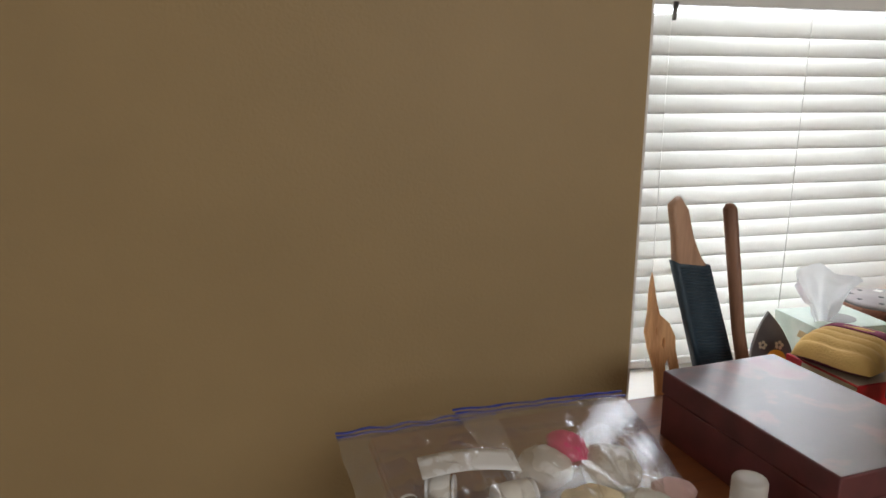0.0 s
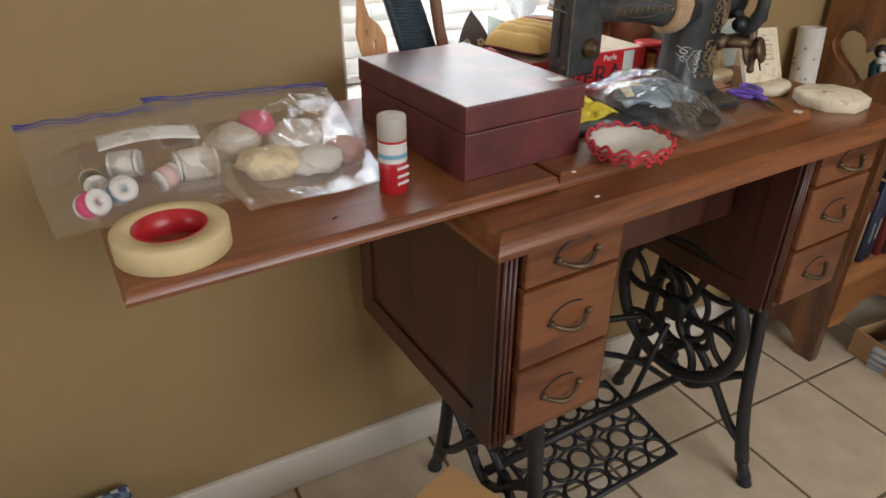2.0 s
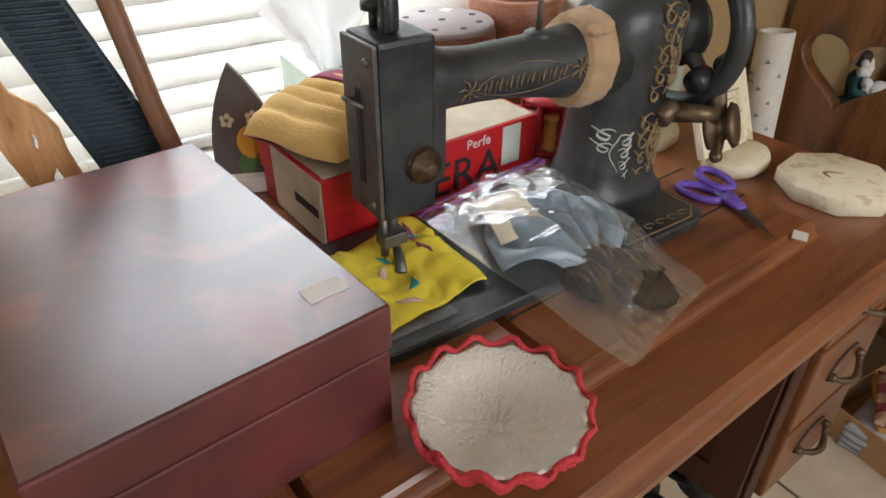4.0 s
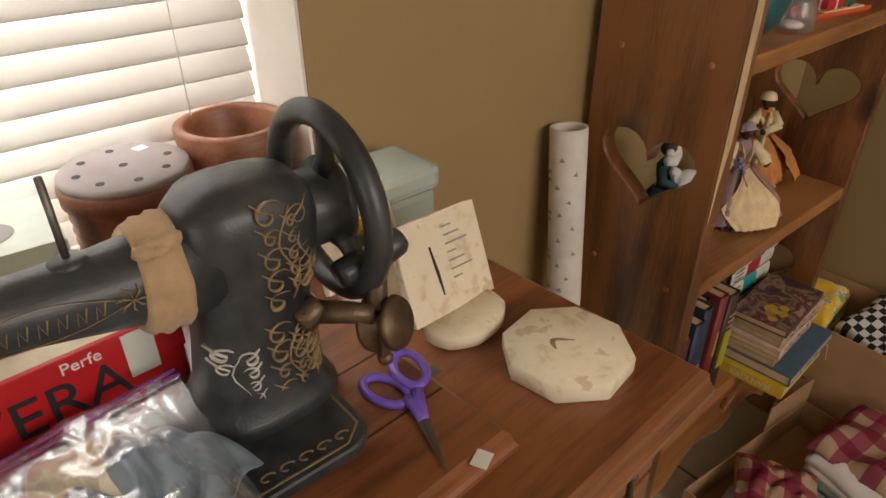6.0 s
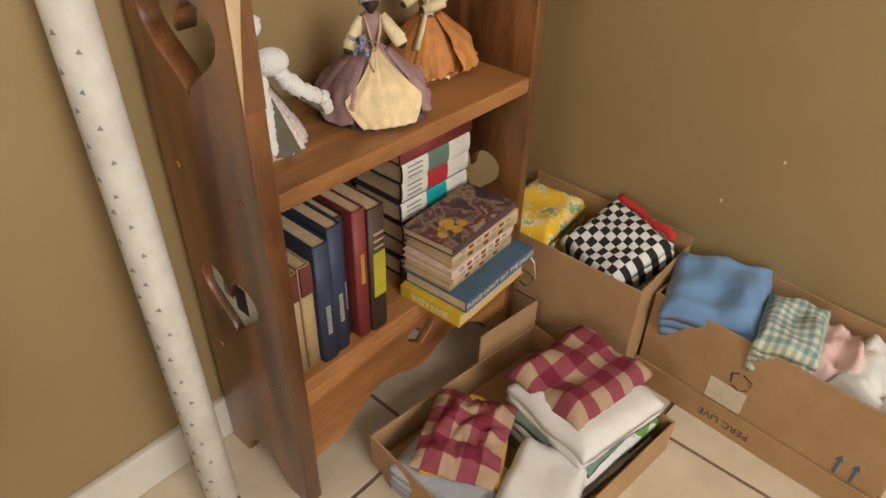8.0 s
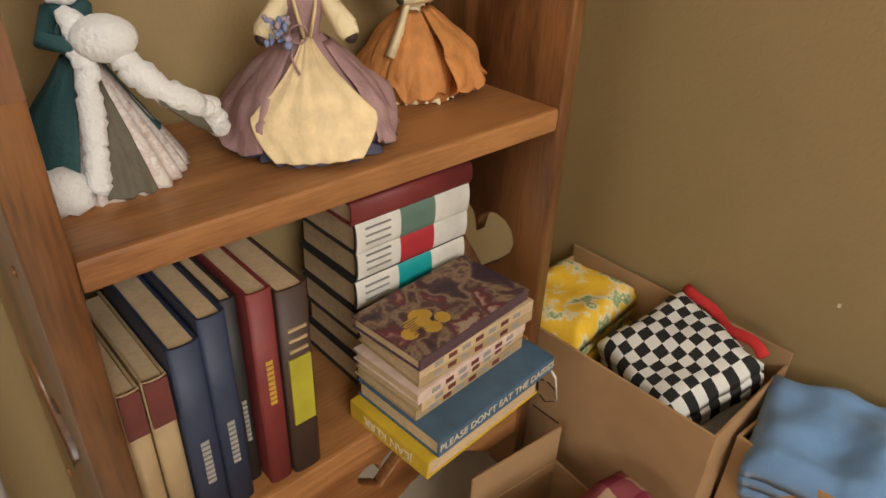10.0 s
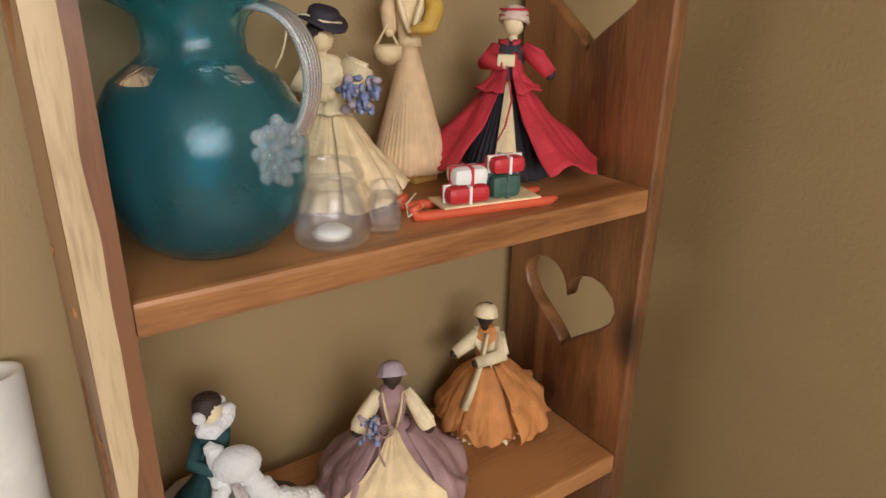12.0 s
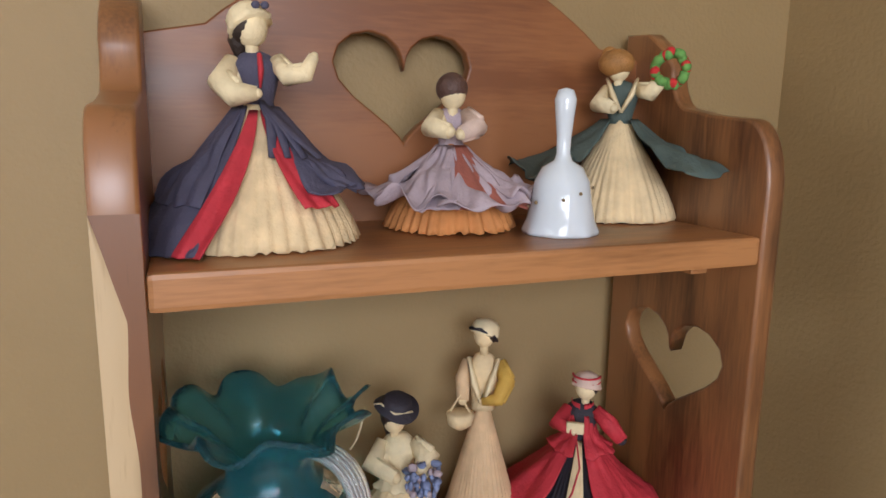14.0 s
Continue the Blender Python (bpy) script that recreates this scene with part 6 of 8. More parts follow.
def torso(b, hs, top, w, material, up):
    b.lathe([(w * 0.85, hs * 0.97), (w * 0.74, hs * 1.03), (w * 1.0, hs + (top - hs) * 0.5), (w * 1.08, hs + (top - hs) * 0.75), (w * 0.62, top * 0.985), (w * 0.3, top)], material, 26, up, lambda a, k, q: (q * (1 + 0.28 * abs(math.cos(a)) + 0.03 * math.sin(9 * a)), 0))


def head(b, c, r, face, skin, hair, cap=None, cap_tilt=0.9, brim=1.28, frill=0.05, tail=0.0):
    """Plain ball head turned to face, hair behind it, and a gathered cap."""
    c, f = Vector(c), Vector(face).normalized()
    b.tube([c - Vector((0, 0, r * 1.9)), c], [r * 0.36, r * 0.4], M[skin], 10)
    b.ball(c, r, M[skin], None, 18, (0.92, 0.92, 1.12))
    b.ball(c - f * r * 0.28 + Vector((0, 0, r * 0.12)), r * 1.08, M[hair], None, 18, (1, 1, 1.06))
    if tail:
        b.tube([c - f * r * 0.7, c - f * r * 1.1 - Vector((0, 0, r * tail * 0.5)), c - f * r * 0.9 - Vector((0, 0, r * tail))], [r * 0.7, r * 0.62, r * 0.3], M[hair], 10)
    if cap:
        ax = (Vector((0, 0, 1)) - f * cap_tilt).normalized()
        mm = Matrix.Translation(c + ax * r * 0.12) @ ax.to_track_quat("Z", "X").to_matrix().to_4x4()
        b.lathe([(r * brim, -r * 0.12), (r * (brim + 0.06), 0.0), (r * 1.2, r * 0.3), (r * 1.12, r * 0.75), (r * 0.8, r * 1.12), (r * 0.2, r * 1.3)], M[cap], 40, mm, lambda a, k, q: (q * (1 + frill * math.sin(13 * a + 1.5 * math.sin(3 * a)) * (1.6 if k < 2 else 0.6)), 0))


def sleeve(b, pts, radii, material, hand=None):
    pts = [Vector(p) for p in pts]
    b.tube(pts, radii, M[material], 12)
    for k in range(1, len(pts)):
        d = (pts[k] - pts[k - 1]).normalized()
        side = d.cross(Vector((0.3, 0.9, 0.2))).normalized()
        b.tube([pts[k - 1] + side * radii[k - 1] * 0.8, pts[k] + side * radii[k] * 0.86], [radii[k] * 0.3, radii[k] * 0.34], M[material], 6)
    if hand:
        b.ball(pts[-1], radii[-1] * 0.8, M[hand], None, 10)


def strip(b, pts, radii, material, flat=0.35):
    b.tube(pts, radii, M[material], 8, None, False, flat)


def fuzz(b, pts, radius, seed):
    """A fluffy rope: overlapping uneven tufts along points."""
    rng = random.Random(seed)
    pts = [Vector(p) for p in pts]
    line = []
    for p, q in zip(pts, pts[1:]):
        n = max(2, int((q - p).length / (radius * 0.4)))
        line += [p.lerp(q, i / n) + Vector([rng.uniform(-0.14, 0.14) * radius for _ in range(3)]) for i in range(n)]
    line.append(pts[-1])
    b.tube(line, [radius * rng.uniform(0.85, 1.1) * (0.6 if k in (0, len(line) - 1) else 1) for k in range(len(line))], M["fluff"], 12)


def bloom(b, c, spread, n, keys, seed, size=0.0036):
    rng = random.Random(seed)
    for i in range(n):
        p = Vector(c) + Vector([rng.uniform(-1, 1) * spread for _ in range(3)])
        b.ball(p, size * rng.uniform(0.6, 1.2), M[keys[i % len(keys)]], None, 6, (rng.uniform(0.6, 1.3), rng.uniform(0.6, 1.3), rng.uniform(0.6, 1.3)))


def doll(b, label, x, y, z, rz, size=1.0):
    ob = thing("doll", label, "doll", (x, y, z + 0.0005), rz, "corn husk dolls on the shelves", b)
    ob.scale = (size, size, size)
    return ob


ID = Matrix.Identity(4)

# green cloak with white fur
b = Mesh()
skirt(b, 0.068, 0.1, M["lace"], 26, 0.08)
flap(b, 0.06, 0.105, -96, -66, 0.06, 0.85, 0.2, M["husk_olive"], 0.08, 0.08, 7)
flap(b, 0.058, 0.105, 112, 252, 0.2, 1.0, 0.3, M["husk_teal"], 0.16, 0.12, 2)
flap(b, 0.05, 0.105, -20, 60, 0.35, 1.0, 0.15, M["husk_teal"], 0.1, 0.12, 5)
torso(b, 0.105, 0.156, 0.0125, M["husk_teal"], ID)
fuzz(b, [(0.078 * math.cos(radians(a)), 0.078 * math.sin(radians(a)), 0.018) for a in range(100, 264, 12)], 0.019, 1)
fuzz(b, [(-0.002, -0.02, 0.145), (0.0, -0.036, 0.1), (-0.006, -0.058, 0.05), (-0.012, -0.072, 0.014)], 0.0095, 2)
fuzz(b, [(-0.014, -0.008, 0.158), (0.0, -0.016, 0.154), (0.014, -0.006, 0.16), (0.016, 0.004, 0.172)], 0.0085, 3)
b.ball((0.018, -0.034, 0.124), 0.0185, M["fluff"], None, 16, (1.35, 1, 1.0))
fuzz(b, [(0.024, -0.034, 0.112), (0.045, -0.046, 0.086), (0.066, -0.042, 0.07), (0.088, -0.03, 0.058), (0.1, -0.022, 0.03)], 0.0115, 4)
strip(b, [(0.03, -0.03, 0.1), (0.052, -0.036, 0.076), (0.074, -0.03, 0.056), (0.09, -0.022, 0.036)], [0.008, 0.02, 0.024, 0.01], "husk_olive", 0.25)
sleeve(b, [(-0.013, -0.002, 0.142), (-0.022, -0.018, 0.122), (-0.002, -0.034, 0.118)], [0.007, 0.0085, 0.006], "husk_teal")
head(b, (0.0, -0.004, 0.173), 0.0132, (0.8, -0.5, -0.25), "husk_w", "hair")
b.ball((-0.002, -0.001, 0.181), 0.0135, M["hair"], None, 14, (1.1, 1, 0.75))
for ex, ey in ((-0.011, -0.013), (0.01, 0.01)):
    b.ball((ex, ey, 0.172), 0.0068, M["fluff"], None, 12)
doll(b, "white-furred doll in dark green cloak and lace skirt", 2.16, 1.082, S2, -12, 0.92)

# mauve skirt with a wide cream apron
b = Mesh()
skirt(b, 0.074, 0.1, M["husk_mauve"], 24, 0.06, 0.1, 0.004, 1.0, 1.9)
skirt(b, 0.08, 0.1, M["husk_navy"], 22, 0.12, 0.0, 0.004, 0.1)
flap(b, 0.074, 0.1, -50, 60, 0.1, 0.95, 0.08, M["husk_mauve"], 0.1, 0.34, 3, 1.0, 0, 1.9)
flap(b, 0.074, 0.1, 115, 236, 0.1, 0.95, 0.1, M["husk_mauve"], 0.12, 0.34, 8, 1.0, 0, 1.9)


def apron(u, v):
    wide = 13 + (46 - 13) * min(1, (1 - v) / 0.66) if v > 0.34 else 46 - 22 * (0.34 - v) / 0.34
    a = radians(-90 + (u - 0.5) * 2 * wide)
    t = 0.1 + 0.9 * v
    q = girth(0.074, t, 1.9) * 1.06 + 0.006 + 0.0045 * abs(((u * 5 + 0.3 * v) % 1) - 0.5) + 0.003 * wob(u * 3, v * 3, 1, 6) + 0.008 * (abs(2 * u - 1) ** 2) * (1 - v)
    return (q * math.cos(a), q * math.sin(a), 0.1 * t - 0.004 * (1 - v) * math.cos((u - 0.5) * 3))


b.sheet(60, 20, apron, M["husk"], None, 0.0014)
torso(b, 0.1, 0.144, 0.0135, M["husk_mauve"], ID)
for s in (-1, 1):
    strip(b, [(s * 0.003, -0.017, 0.1), (s * 0.008, -0.0175, 0.122), (s * 0.011, -0.008, 0.14)], [0.005, 0.005, 0.004], "husk")
    sleeve(b, [(s * 0.015, -0.001, 0.137), (s * 0.025, -0.008, 0.122), (s * 0.036, -0.018, 0.106), (s * 0.039, -0.021, 0.1)], [0.006, 0.0088, 0.0105, 0.008], "husk_w", "hair")
bloom(b, (-0.026, -0.032, 0.108), 0.011, 34, ("bluefl", "bluefl", "husk_lilac"), 4)
strip(b, [(-0.008 + 0.008 * math.cos(t), -0.03, 0.105 + 0.008 * math.sin(t)) for t in [i * 0.5 for i in range(13)]], 0.0009, "husk_mauve", 1)
strip(b, [(-0.014, -0.034, 0.1), (-0.016, -0.044, 0.088), (-0.01, -0.05, 0.075)], 0.0012, "husk_mauve", 1)
head(b, (0.0, -0.004, 0.157), 0.0118, (0.1, -0.9, -0.45), "hair", "hair", "husk_lilac", 0.75, 1.3)
doll(b, "mauve-skirted corn husk doll with cream apron and posy", 2.338, 1.052, S2, -28, 0.96)

# orange skirt, white jacket and bonnet
b = Mesh()
skirt(b, 0.054, 0.1, M["husk_orange"], 20, 0.08, 0.25, 0.004, 1.0, 2.2)
skirt(b, 0.055, 0.1, M["husk_w"], 30, 0.12, 0.0, 0.005, 0.1)
flap(b, 0.056, 0.104, -62, 75, 0.14, 0.98, 0.42, M["husk_orange"], 0.12, 0.55, 4, 1.0, 0, 2.4)
flap(b, 0.054, 0.1, -120, -58, 0.12, 0.98, 0.2, M["husk_orange"], 0.06, 0.34, 9, 1.0, 0, 2.2)
flap(b, 0.052, 0.1, 130, 235, 0.2, 0.98, 0.2, M["husk_orange"], 0.1, 0.3, 6, 1.0, 0, 2.2)
torso(b, 0.1, 0.15, 0.0135, M["husk_orange"], ID)
flap(b, 0.03, 0.1, -150, 60, 0.7, 1.25, 0.9, M["husk_w"], 0.3, 0.2, 1)
strip(b, [(0.0, -0.016, 0.145), (-0.006, -0.024, 0.112), (-0.016, -0.034, 0.08), (-0.028, -0.046, 0.052)], [0.006, 0.009, 0.013, 0.016], "husk_w", 0.4)
for s in (-1, 1):
    strip(b, [(s * 0.012, 0.0, 0.148), (s * 0.009, -0.014, 0.13), (0.0, -0.018, 0.112)], [0.005, 0.007, 0.004], "husk_w")
sleeve(b, [(-0.014, -0.002, 0.14), (-0.026, -0.012, 0.128), (-0.042, -0.02, 0.118)], [0.007, 0.01, 0.0075], "husk_w", "hair")
sleeve(b, [(0.015, -0.002, 0.14), (0.018, -0.022, 0.118), (-0.014, -0.034, 0.112)], [0.007, 0.0105, 0.0075], "husk_w", "hair")
head(b, (-0.003, -0.005, 0.166), 0.0125, (-0.35, -0.7, -0.6), "hair", "hair", "husk_w", 0.3, 1.22, 0.03)
doll(b, "orange-skirted corn husk doll with white kerchief and bonnet", 2.5, 1.098, S2, -36, 0.94)

# cream doll, black hat, blue flowers
b = Mesh()
skirt(b, 0.055, 0.092, M["husk"], 28, 0.07, 0.12)
flap(b, 0.055, 0.092, -85, -10, 0.04, 1.0, 0.16, M["husk"], 0.1, 0.25, 3)
flap(b, 0.055, 0.092, -20, 70, 0.1, 1.0, 0.2, M["husk"], 0.15, 0.25, 7)
flap(b, 0.055, 0.092, 160, 262, 0.05, 1.0, 0.18, M["husk"], 0.12, 0.25, 9)
torso(b, 0.092, 0.138, 0.0135, M["husk_w"], ID)
flap(b, 0.03, 0.092, -160, -20, 0.9, 1.4, 1.0, M["husk_w"], 0.3, 0.2, 12)
sleeve(b, [(-0.015, -0.002, 0.13), (-0.024, -0.016, 0.112), (0.0, -0.032, 0.106)], [0.0075, 0.012, 0.007], "husk_w", "husk")
sleeve(b, [(0.015, -0.002, 0.13), (0.03, -0.012, 0.118), (0.022, -0.03, 0.108)], [0.0075, 0.0125, 0.007], "husk_w", "husk")
bloom(b, (0.026, -0.036, 0.106), 0.015, 56, ("bluefl", "bluefl", "husk_lilac"), 9, 0.0042)
head(b, (-0.004, -0.003, 0.153), 0.0122, (0.35, -0.7, -0.5), "husk", "hair", None, 0.9, 1.2, 0.05, 2.6)
hat = Matrix.Translation((-0.002, -0.004, 0.166)) @ Matrix.Rotation(radians(12), 4, "Y") @ Matrix.Rotation(radians(14), 4, "X")
b.lathe([(0.0225, 0), (0.023, 0.0012), (0.022, 0.0026), (0.015, 0.003), (0.0142, 0.01), (0.012, 0.0125), (0.003, 0.013)], M["husk_black"], 34, hat, lambda a, k, q: (q, 0.0025 * math.sin(2 * a) * (k < 3)))
strip(b, [hat @ Vector(p) for p in ((0.016, -0.006, 0.0045), (0.0, -0.016, 0.005), (-0.016, -0.004, 0.0045), (-0.0225, -0.006, 0.003))], [0.0016] * 4, "husk_w", 0.6)
strip(b, [(-0.032, -0.012, 0.168), (-0.036, -0.016, 0.15), (-0.04, -0.018, 0.138), (-0.046, -0.018, 0.128)], 0.001, "husk_w", 1)
doll(b, "cream corn husk doll with black hat holding blue flowers", 2.302, 1.096, S1, -22, 0.97)

# tall slim doll with a basket
b = Mesh()
skirt(b, 0.041, 0.128, M["husk_tan"], 40, 0.07, 0.0, 0.002, 1.0, 1.0)
torso(b, 0.128, 0.185, 0.012, M["husk"], ID)
for s in (-1, 1):
    strip(b, [(s * 0.0015, -0.014, 0.137), (s * 0.008, -0.0165, 0.158), (s * 0.015, -0.004, 0.18)], [0.006, 0.009, 0.0065], "husk_w", 0.4)
sleeve(b, [(0.016, 0.0, 0.176), (0.0245, -0.008, 0.158), (0.016, -0.02, 0.142), (0.0, -0.02, 0.139)], [0.0062, 0.0092, 0.0075, 0.004], "husk_gold", "husk")
sleeve(b, [(-0.016, 0.0, 0.176), (-0.021, -0.006, 0.158), (-0.02, -0.018, 0.138)], [0.0062, 0.0082, 0.006], "husk_tan", "husk")
b.lathe([(0.005, 0), (0.013, 0.006), (0.0145, 0.017), (0.01, 0.019)], M["husk"], 18, Matrix.Translation((-0.022, -0.02, 0.108)), lambda a, k, q: (q * (1 + 0.05 * math.sin(9 * a)), 0))
strip(b, [(-0.035, -0.02, 0.122), (-0.022, -0.02, 0.145), (-0.01, -0.02, 0.122)], 0.0016, "husk", 1)
head(b, (0.0, -0.002, 0.205), 0.0122, (-0.5, -0.7, -0.35), "husk", "hair", "husk_w", 0.45, 1.15, 0.03)
strip(b, [(-0.014, -0.004, 0.212), (-0.003, -0.015, 0.214), (0.01, -0.01, 0.206), (0.012, 0.002, 0.198)], [0.003] * 4, "husk_black", 0.6)
doll(b, "tall slim cream corn husk doll with basket and bonnet", 2.402, 1.118, S1 + 0.012, -28)
thing("doll_stand", "small mustard wooden block under the tall doll", "stand", (2.408, 1.112, S1), 10, "", Mesh().box((-0.016, -0.014, 0), (0.016, 0.014, 0.012), M["mustard"], 0.002))

# red cape
b = Mesh()
skirt(b, 0.05, 0.1, M["husk_black"], 34, 0.1)
flap(b, 0.05, 0.1, -106, -78, 0.02, 1.0, 0.1, M["husk"], 0.02, 0.04, 2, 0.9)
flap(b, 0.054, 0.1, 130, 236, 0.1, 1.3, 0.4, M["husk_red"], 0.45, 0.3, 3, 1.0, 12)
flap(b, 0.054, 0.1, -66, 40, 0.06, 1.3, 0.4, M["husk_red"], 0.5, 0.3, 9, 1.0, -12)
flap(b, 0.05, 0.1, 40, 130, 0.1, 1.3, 0.3, M["husk_red"], 0.2, 0.2, 5)
torso(b, 0.1, 0.142, 0.013, M["husk_black"], ID)
flap(b, 0.03, 0.1, -200, -100, 0.85, 1.42, 0.8, M["husk_red"], 0.5, 0.2, 14)
flap(b, 0.03, 0.1, -78, 20, 0.85, 1.42, 0.8, M["husk_red"], 0.5, 0.2, 15)
sleeve(b, [(-0.014, -0.004, 0.133), (-0.024, -0.018, 0.12), (-0.006, -0.03, 0.119)], [0.007, 0.0095, 0.006], "husk_red", "husk_w")
sleeve(b, [(0.014, -0.004, 0.133), (0.03, -0.012, 0.122), (0.042, -0.014, 0.108)], [0.007, 0.0095, 0.007], "husk_red", "husk_black")
b.box((-0.014, -0.034, 0.117), (0.004, -0.028, 0.129), M["husk_w"], 0.002)
strip(b, [(-0.004, -0.034, 0.118), (0.002, -0.042, 0.085), (-0.004, -0.05, 0.06), (-0.012, -0.054, 0.045)], [0.002, 0.003, 0.0028, 0.002], "husk_red")
head(b, (0.003, -0.004, 0.158), 0.0122, (-0.3, -0.8, -0.35), "husk_w", "hair", "husk_pink", 0.35, 1.24, 0.02)
for zz_ in (0.165, 0.171):
    strip(b, [(0.003 + 0.0142 * math.cos(radians(a)), -0.002 + 0.0142 * math.sin(radians(a)), zz_) for a in range(180, 361, 20)], 0.0012, "husk_red", 1)
doll(b, "corn husk doll in red cape over dark pleated skirt", 2.506, 1.088, S1, -36)

# large navy and red doll
b = Mesh()
skirt(b, 0.083, 0.112, M["husk"], 44, 0.05, 0.03, 0.006)
flap(b, 0.083, 0.112, 45, 248, 0.0, 1.0, 0.1, M["husk_navy"], 0.1, 0.14, 3, 1.0, 0, 1.15, 60, 18)
flap(b, 0.083, 0.112, 175, 240, 0.3, 1.0, 0.16, M["husk_navy"], 0.06, 0.2, 11)
flap(b, 0.083, 0.112, -62, 50, 0.36, 1.0, 0.14, M["husk_navy"], 0.2, 0.25, 6)
flap(b, 0.083, 0.112, -126, -112, 0.02, 0.97, 0.2, M["husk_red"], 0.02, 0.03, 5, 1.3, 24)
flap(b, 0.083, 0.112, -66, -44, 0.3, 0.97, 0.22, M["husk_red"], 0.06, 0.05, 8, 1.0, -16)
flap(b, 0.083, 0.112, -44, -26, 0.4, 0.97, 0.26, M["husk_navy"], 0.14, 0.2, 18, 1.0, -26)
torso(b, 0.112, 0.156, 0.0145, M["husk_navy"], ID)
strip(b, [(0.004, -0.0155, 0.152), (0.005, -0.0195, 0.14), (0.004, -0.018, 0.126)], [0.004, 0.0048, 0.002], "husk_red", 0.5)
for q in range(4):
    strip(b, [(0.004, -0.018, 0.116), (0.012 + 0.006 * q, -0.034 - 0.004 * q, 0.1 - 0.004 * q), (0.012 + 0.012 * q, -0.05 - 0.002 * q, 0.072)], [0.003, 0.005, 0.003], "husk_navy")
sleeve(b, [(-0.017, -0.002, 0.148), (-0.025, -0.012, 0.13), (-0.015, -0.028, 0.12), (0.002, -0.03, 0.121)], [0.0075, 0.012, 0.0105, 0.005], "husk_w", "husk_w")
sleeve(b, [(0.017, -0.004, 0.148), (0.026, -0.016, 0.136), (0.04, -0.022, 0.138), (0.047, -0.022, 0.152)], [0.0075, 0.0085, 0.0075, 0.004], "husk_w", "husk_w")
head(b, (-0.002, -0.004, 0.174), 0.0142, (0.65, -0.6, -0.15), "husk_w", "hair", "husk_w", 0.75, 1.26, 0.04, 1.8)
for s in (-1, 1):
    b.ball((0.006 + s * 0.0035, -0.016, 0.19), 0.0034, M["husk_navy"], None, 8, (1, 0.5, 0.9))
doll(b, "large navy and red corn husk doll with white cap", 2.176, 1.066, S0, -8, 0.94)

# lilac and rust petals
b = Mesh()
skirt(b, 0.06, 0.078, M["husk_orange"], 34, 0.12, 0.05, 0.006)
for k in range(7):
    a = -150 + 51 * k
    flap(b, 0.06, 0.078, a, a + 62, 0.3 - 0.08 * (k % 2), 1.0, 0.16 + 0.05 * (k % 2), M["husk_lilac"], 0.42, 0.42, 2 + 3 * k, 0.8)
flap(b, 0.06, 0.078, -88, -18, 0.28, 1.0, 0.34, M["husk_rust"], 0.14, 0.14, 4, 0.7, -8)
flap(b, 0.06, 0.078, -114, -84, 0.3, 0.98, 0.42, M["husk_lilac"], 0.1, 0.14, 24, 0.5, 6)
torso(b, 0.078, 0.112, 0.012, M["husk_lilac"], ID)
sleeve(b, [(-0.012, -0.004, 0.106), (-0.018, -0.02, 0.094), (-0.002, -0.032, 0.09)], [0.007, 0.0105, 0.0065], "husk_w", "husk_w")
sleeve(b, [(0.013, -0.004, 0.106), (0.022, -0.02, 0.094), (0.008, -0.032, 0.088)], [0.007, 0.0105, 0.0065], "husk_pink", "husk_w")
head(b, (0.001, -0.008, 0.124), 0.013, (0.3, -0.45, -0.85), "husk_w", "hair_b", None, 0.9, 1.2, 0.05, 1.6)
b.ball((0.0, -0.006, 0.129), 0.0148, M["hair_b"], None, 16, (1, 1.05, 0.95))
b.box((-0.005, -0.006, 0.1385), (0.005, 0.002, 0.1425), M["pale_pink"], 0.0015)
doll(b, "corn husk doll in lilac tiered skirt with brown hair", 2.348, 1.086, S0, -20, 0.97)

# grey-green pannier dress with a wreath
b = Mesh()
skirt(b, 0.06, 0.1, M["husk"], 38, 0.07, 0.04, 0.006)
for a0, a1, sd_ in ((-60, 40, 3), (140, 240, 8), (40, 140, 5)):
    flap(b, 0.064, 0.102, a0, a1, 0.34, 1.0, 0.5, M["husk_green"], 0.62, 0.5, sd_, 1.0, 0, 1.3)
torso(b, 0.1, 0.14, 0.0125, M["husk_green"], ID)
for s in (-1, 1):
    strip(b, [(0, -0.017, 0.108), (s * 0.009, -0.017, 0.125), (s * 0.014, 0.0, 0.14)], [0.004, 0.0075, 0.005], "husk_w", 0.4)
sleeve(b, [(-0.014, -0.002, 0.131), (-0.022, -0.016, 0.116), (-0.008, -0.03, 0.112)], [0.007, 0.0095, 0.006], "husk_w", "husk_w")
sleeve(b, [(0.014, -0.002, 0.131), (0.028, -0.012, 0.128), (0.036, -0.018, 0.138)], [0.007, 0.009, 0.006], "husk_w", "husk_w")
for i in range(46):
    a = i * 0.41
    b.ball((0.044 + 0.0145 * math.cos(a), -0.02 + 0.003 * math.sin(i * 3), 0.15 + 0.0145 * math.sin(a) * (1 + 0.12 * math.sin(i * 5))), 0.0048, M["grass_cloth"] if i % 4 else M["red_cloth"], None, 6)
head(b, (-0.004, -0.006, 0.152), 0.0122, (0.5, -0.5, -0.7), "husk_w", "blond")
b.ball((-0.007, -0.006, 0.157), 0.0158, M["blond"], None, 16, (1.15, 1, 0.9))
b.ball((-0.014, -0.002, 0.166), 0.008, M["blond"], None, 12)
doll(b, "ginger corn husk doll in grey-green dress holding a wreath", 2.542, 1.102, S0, -34)

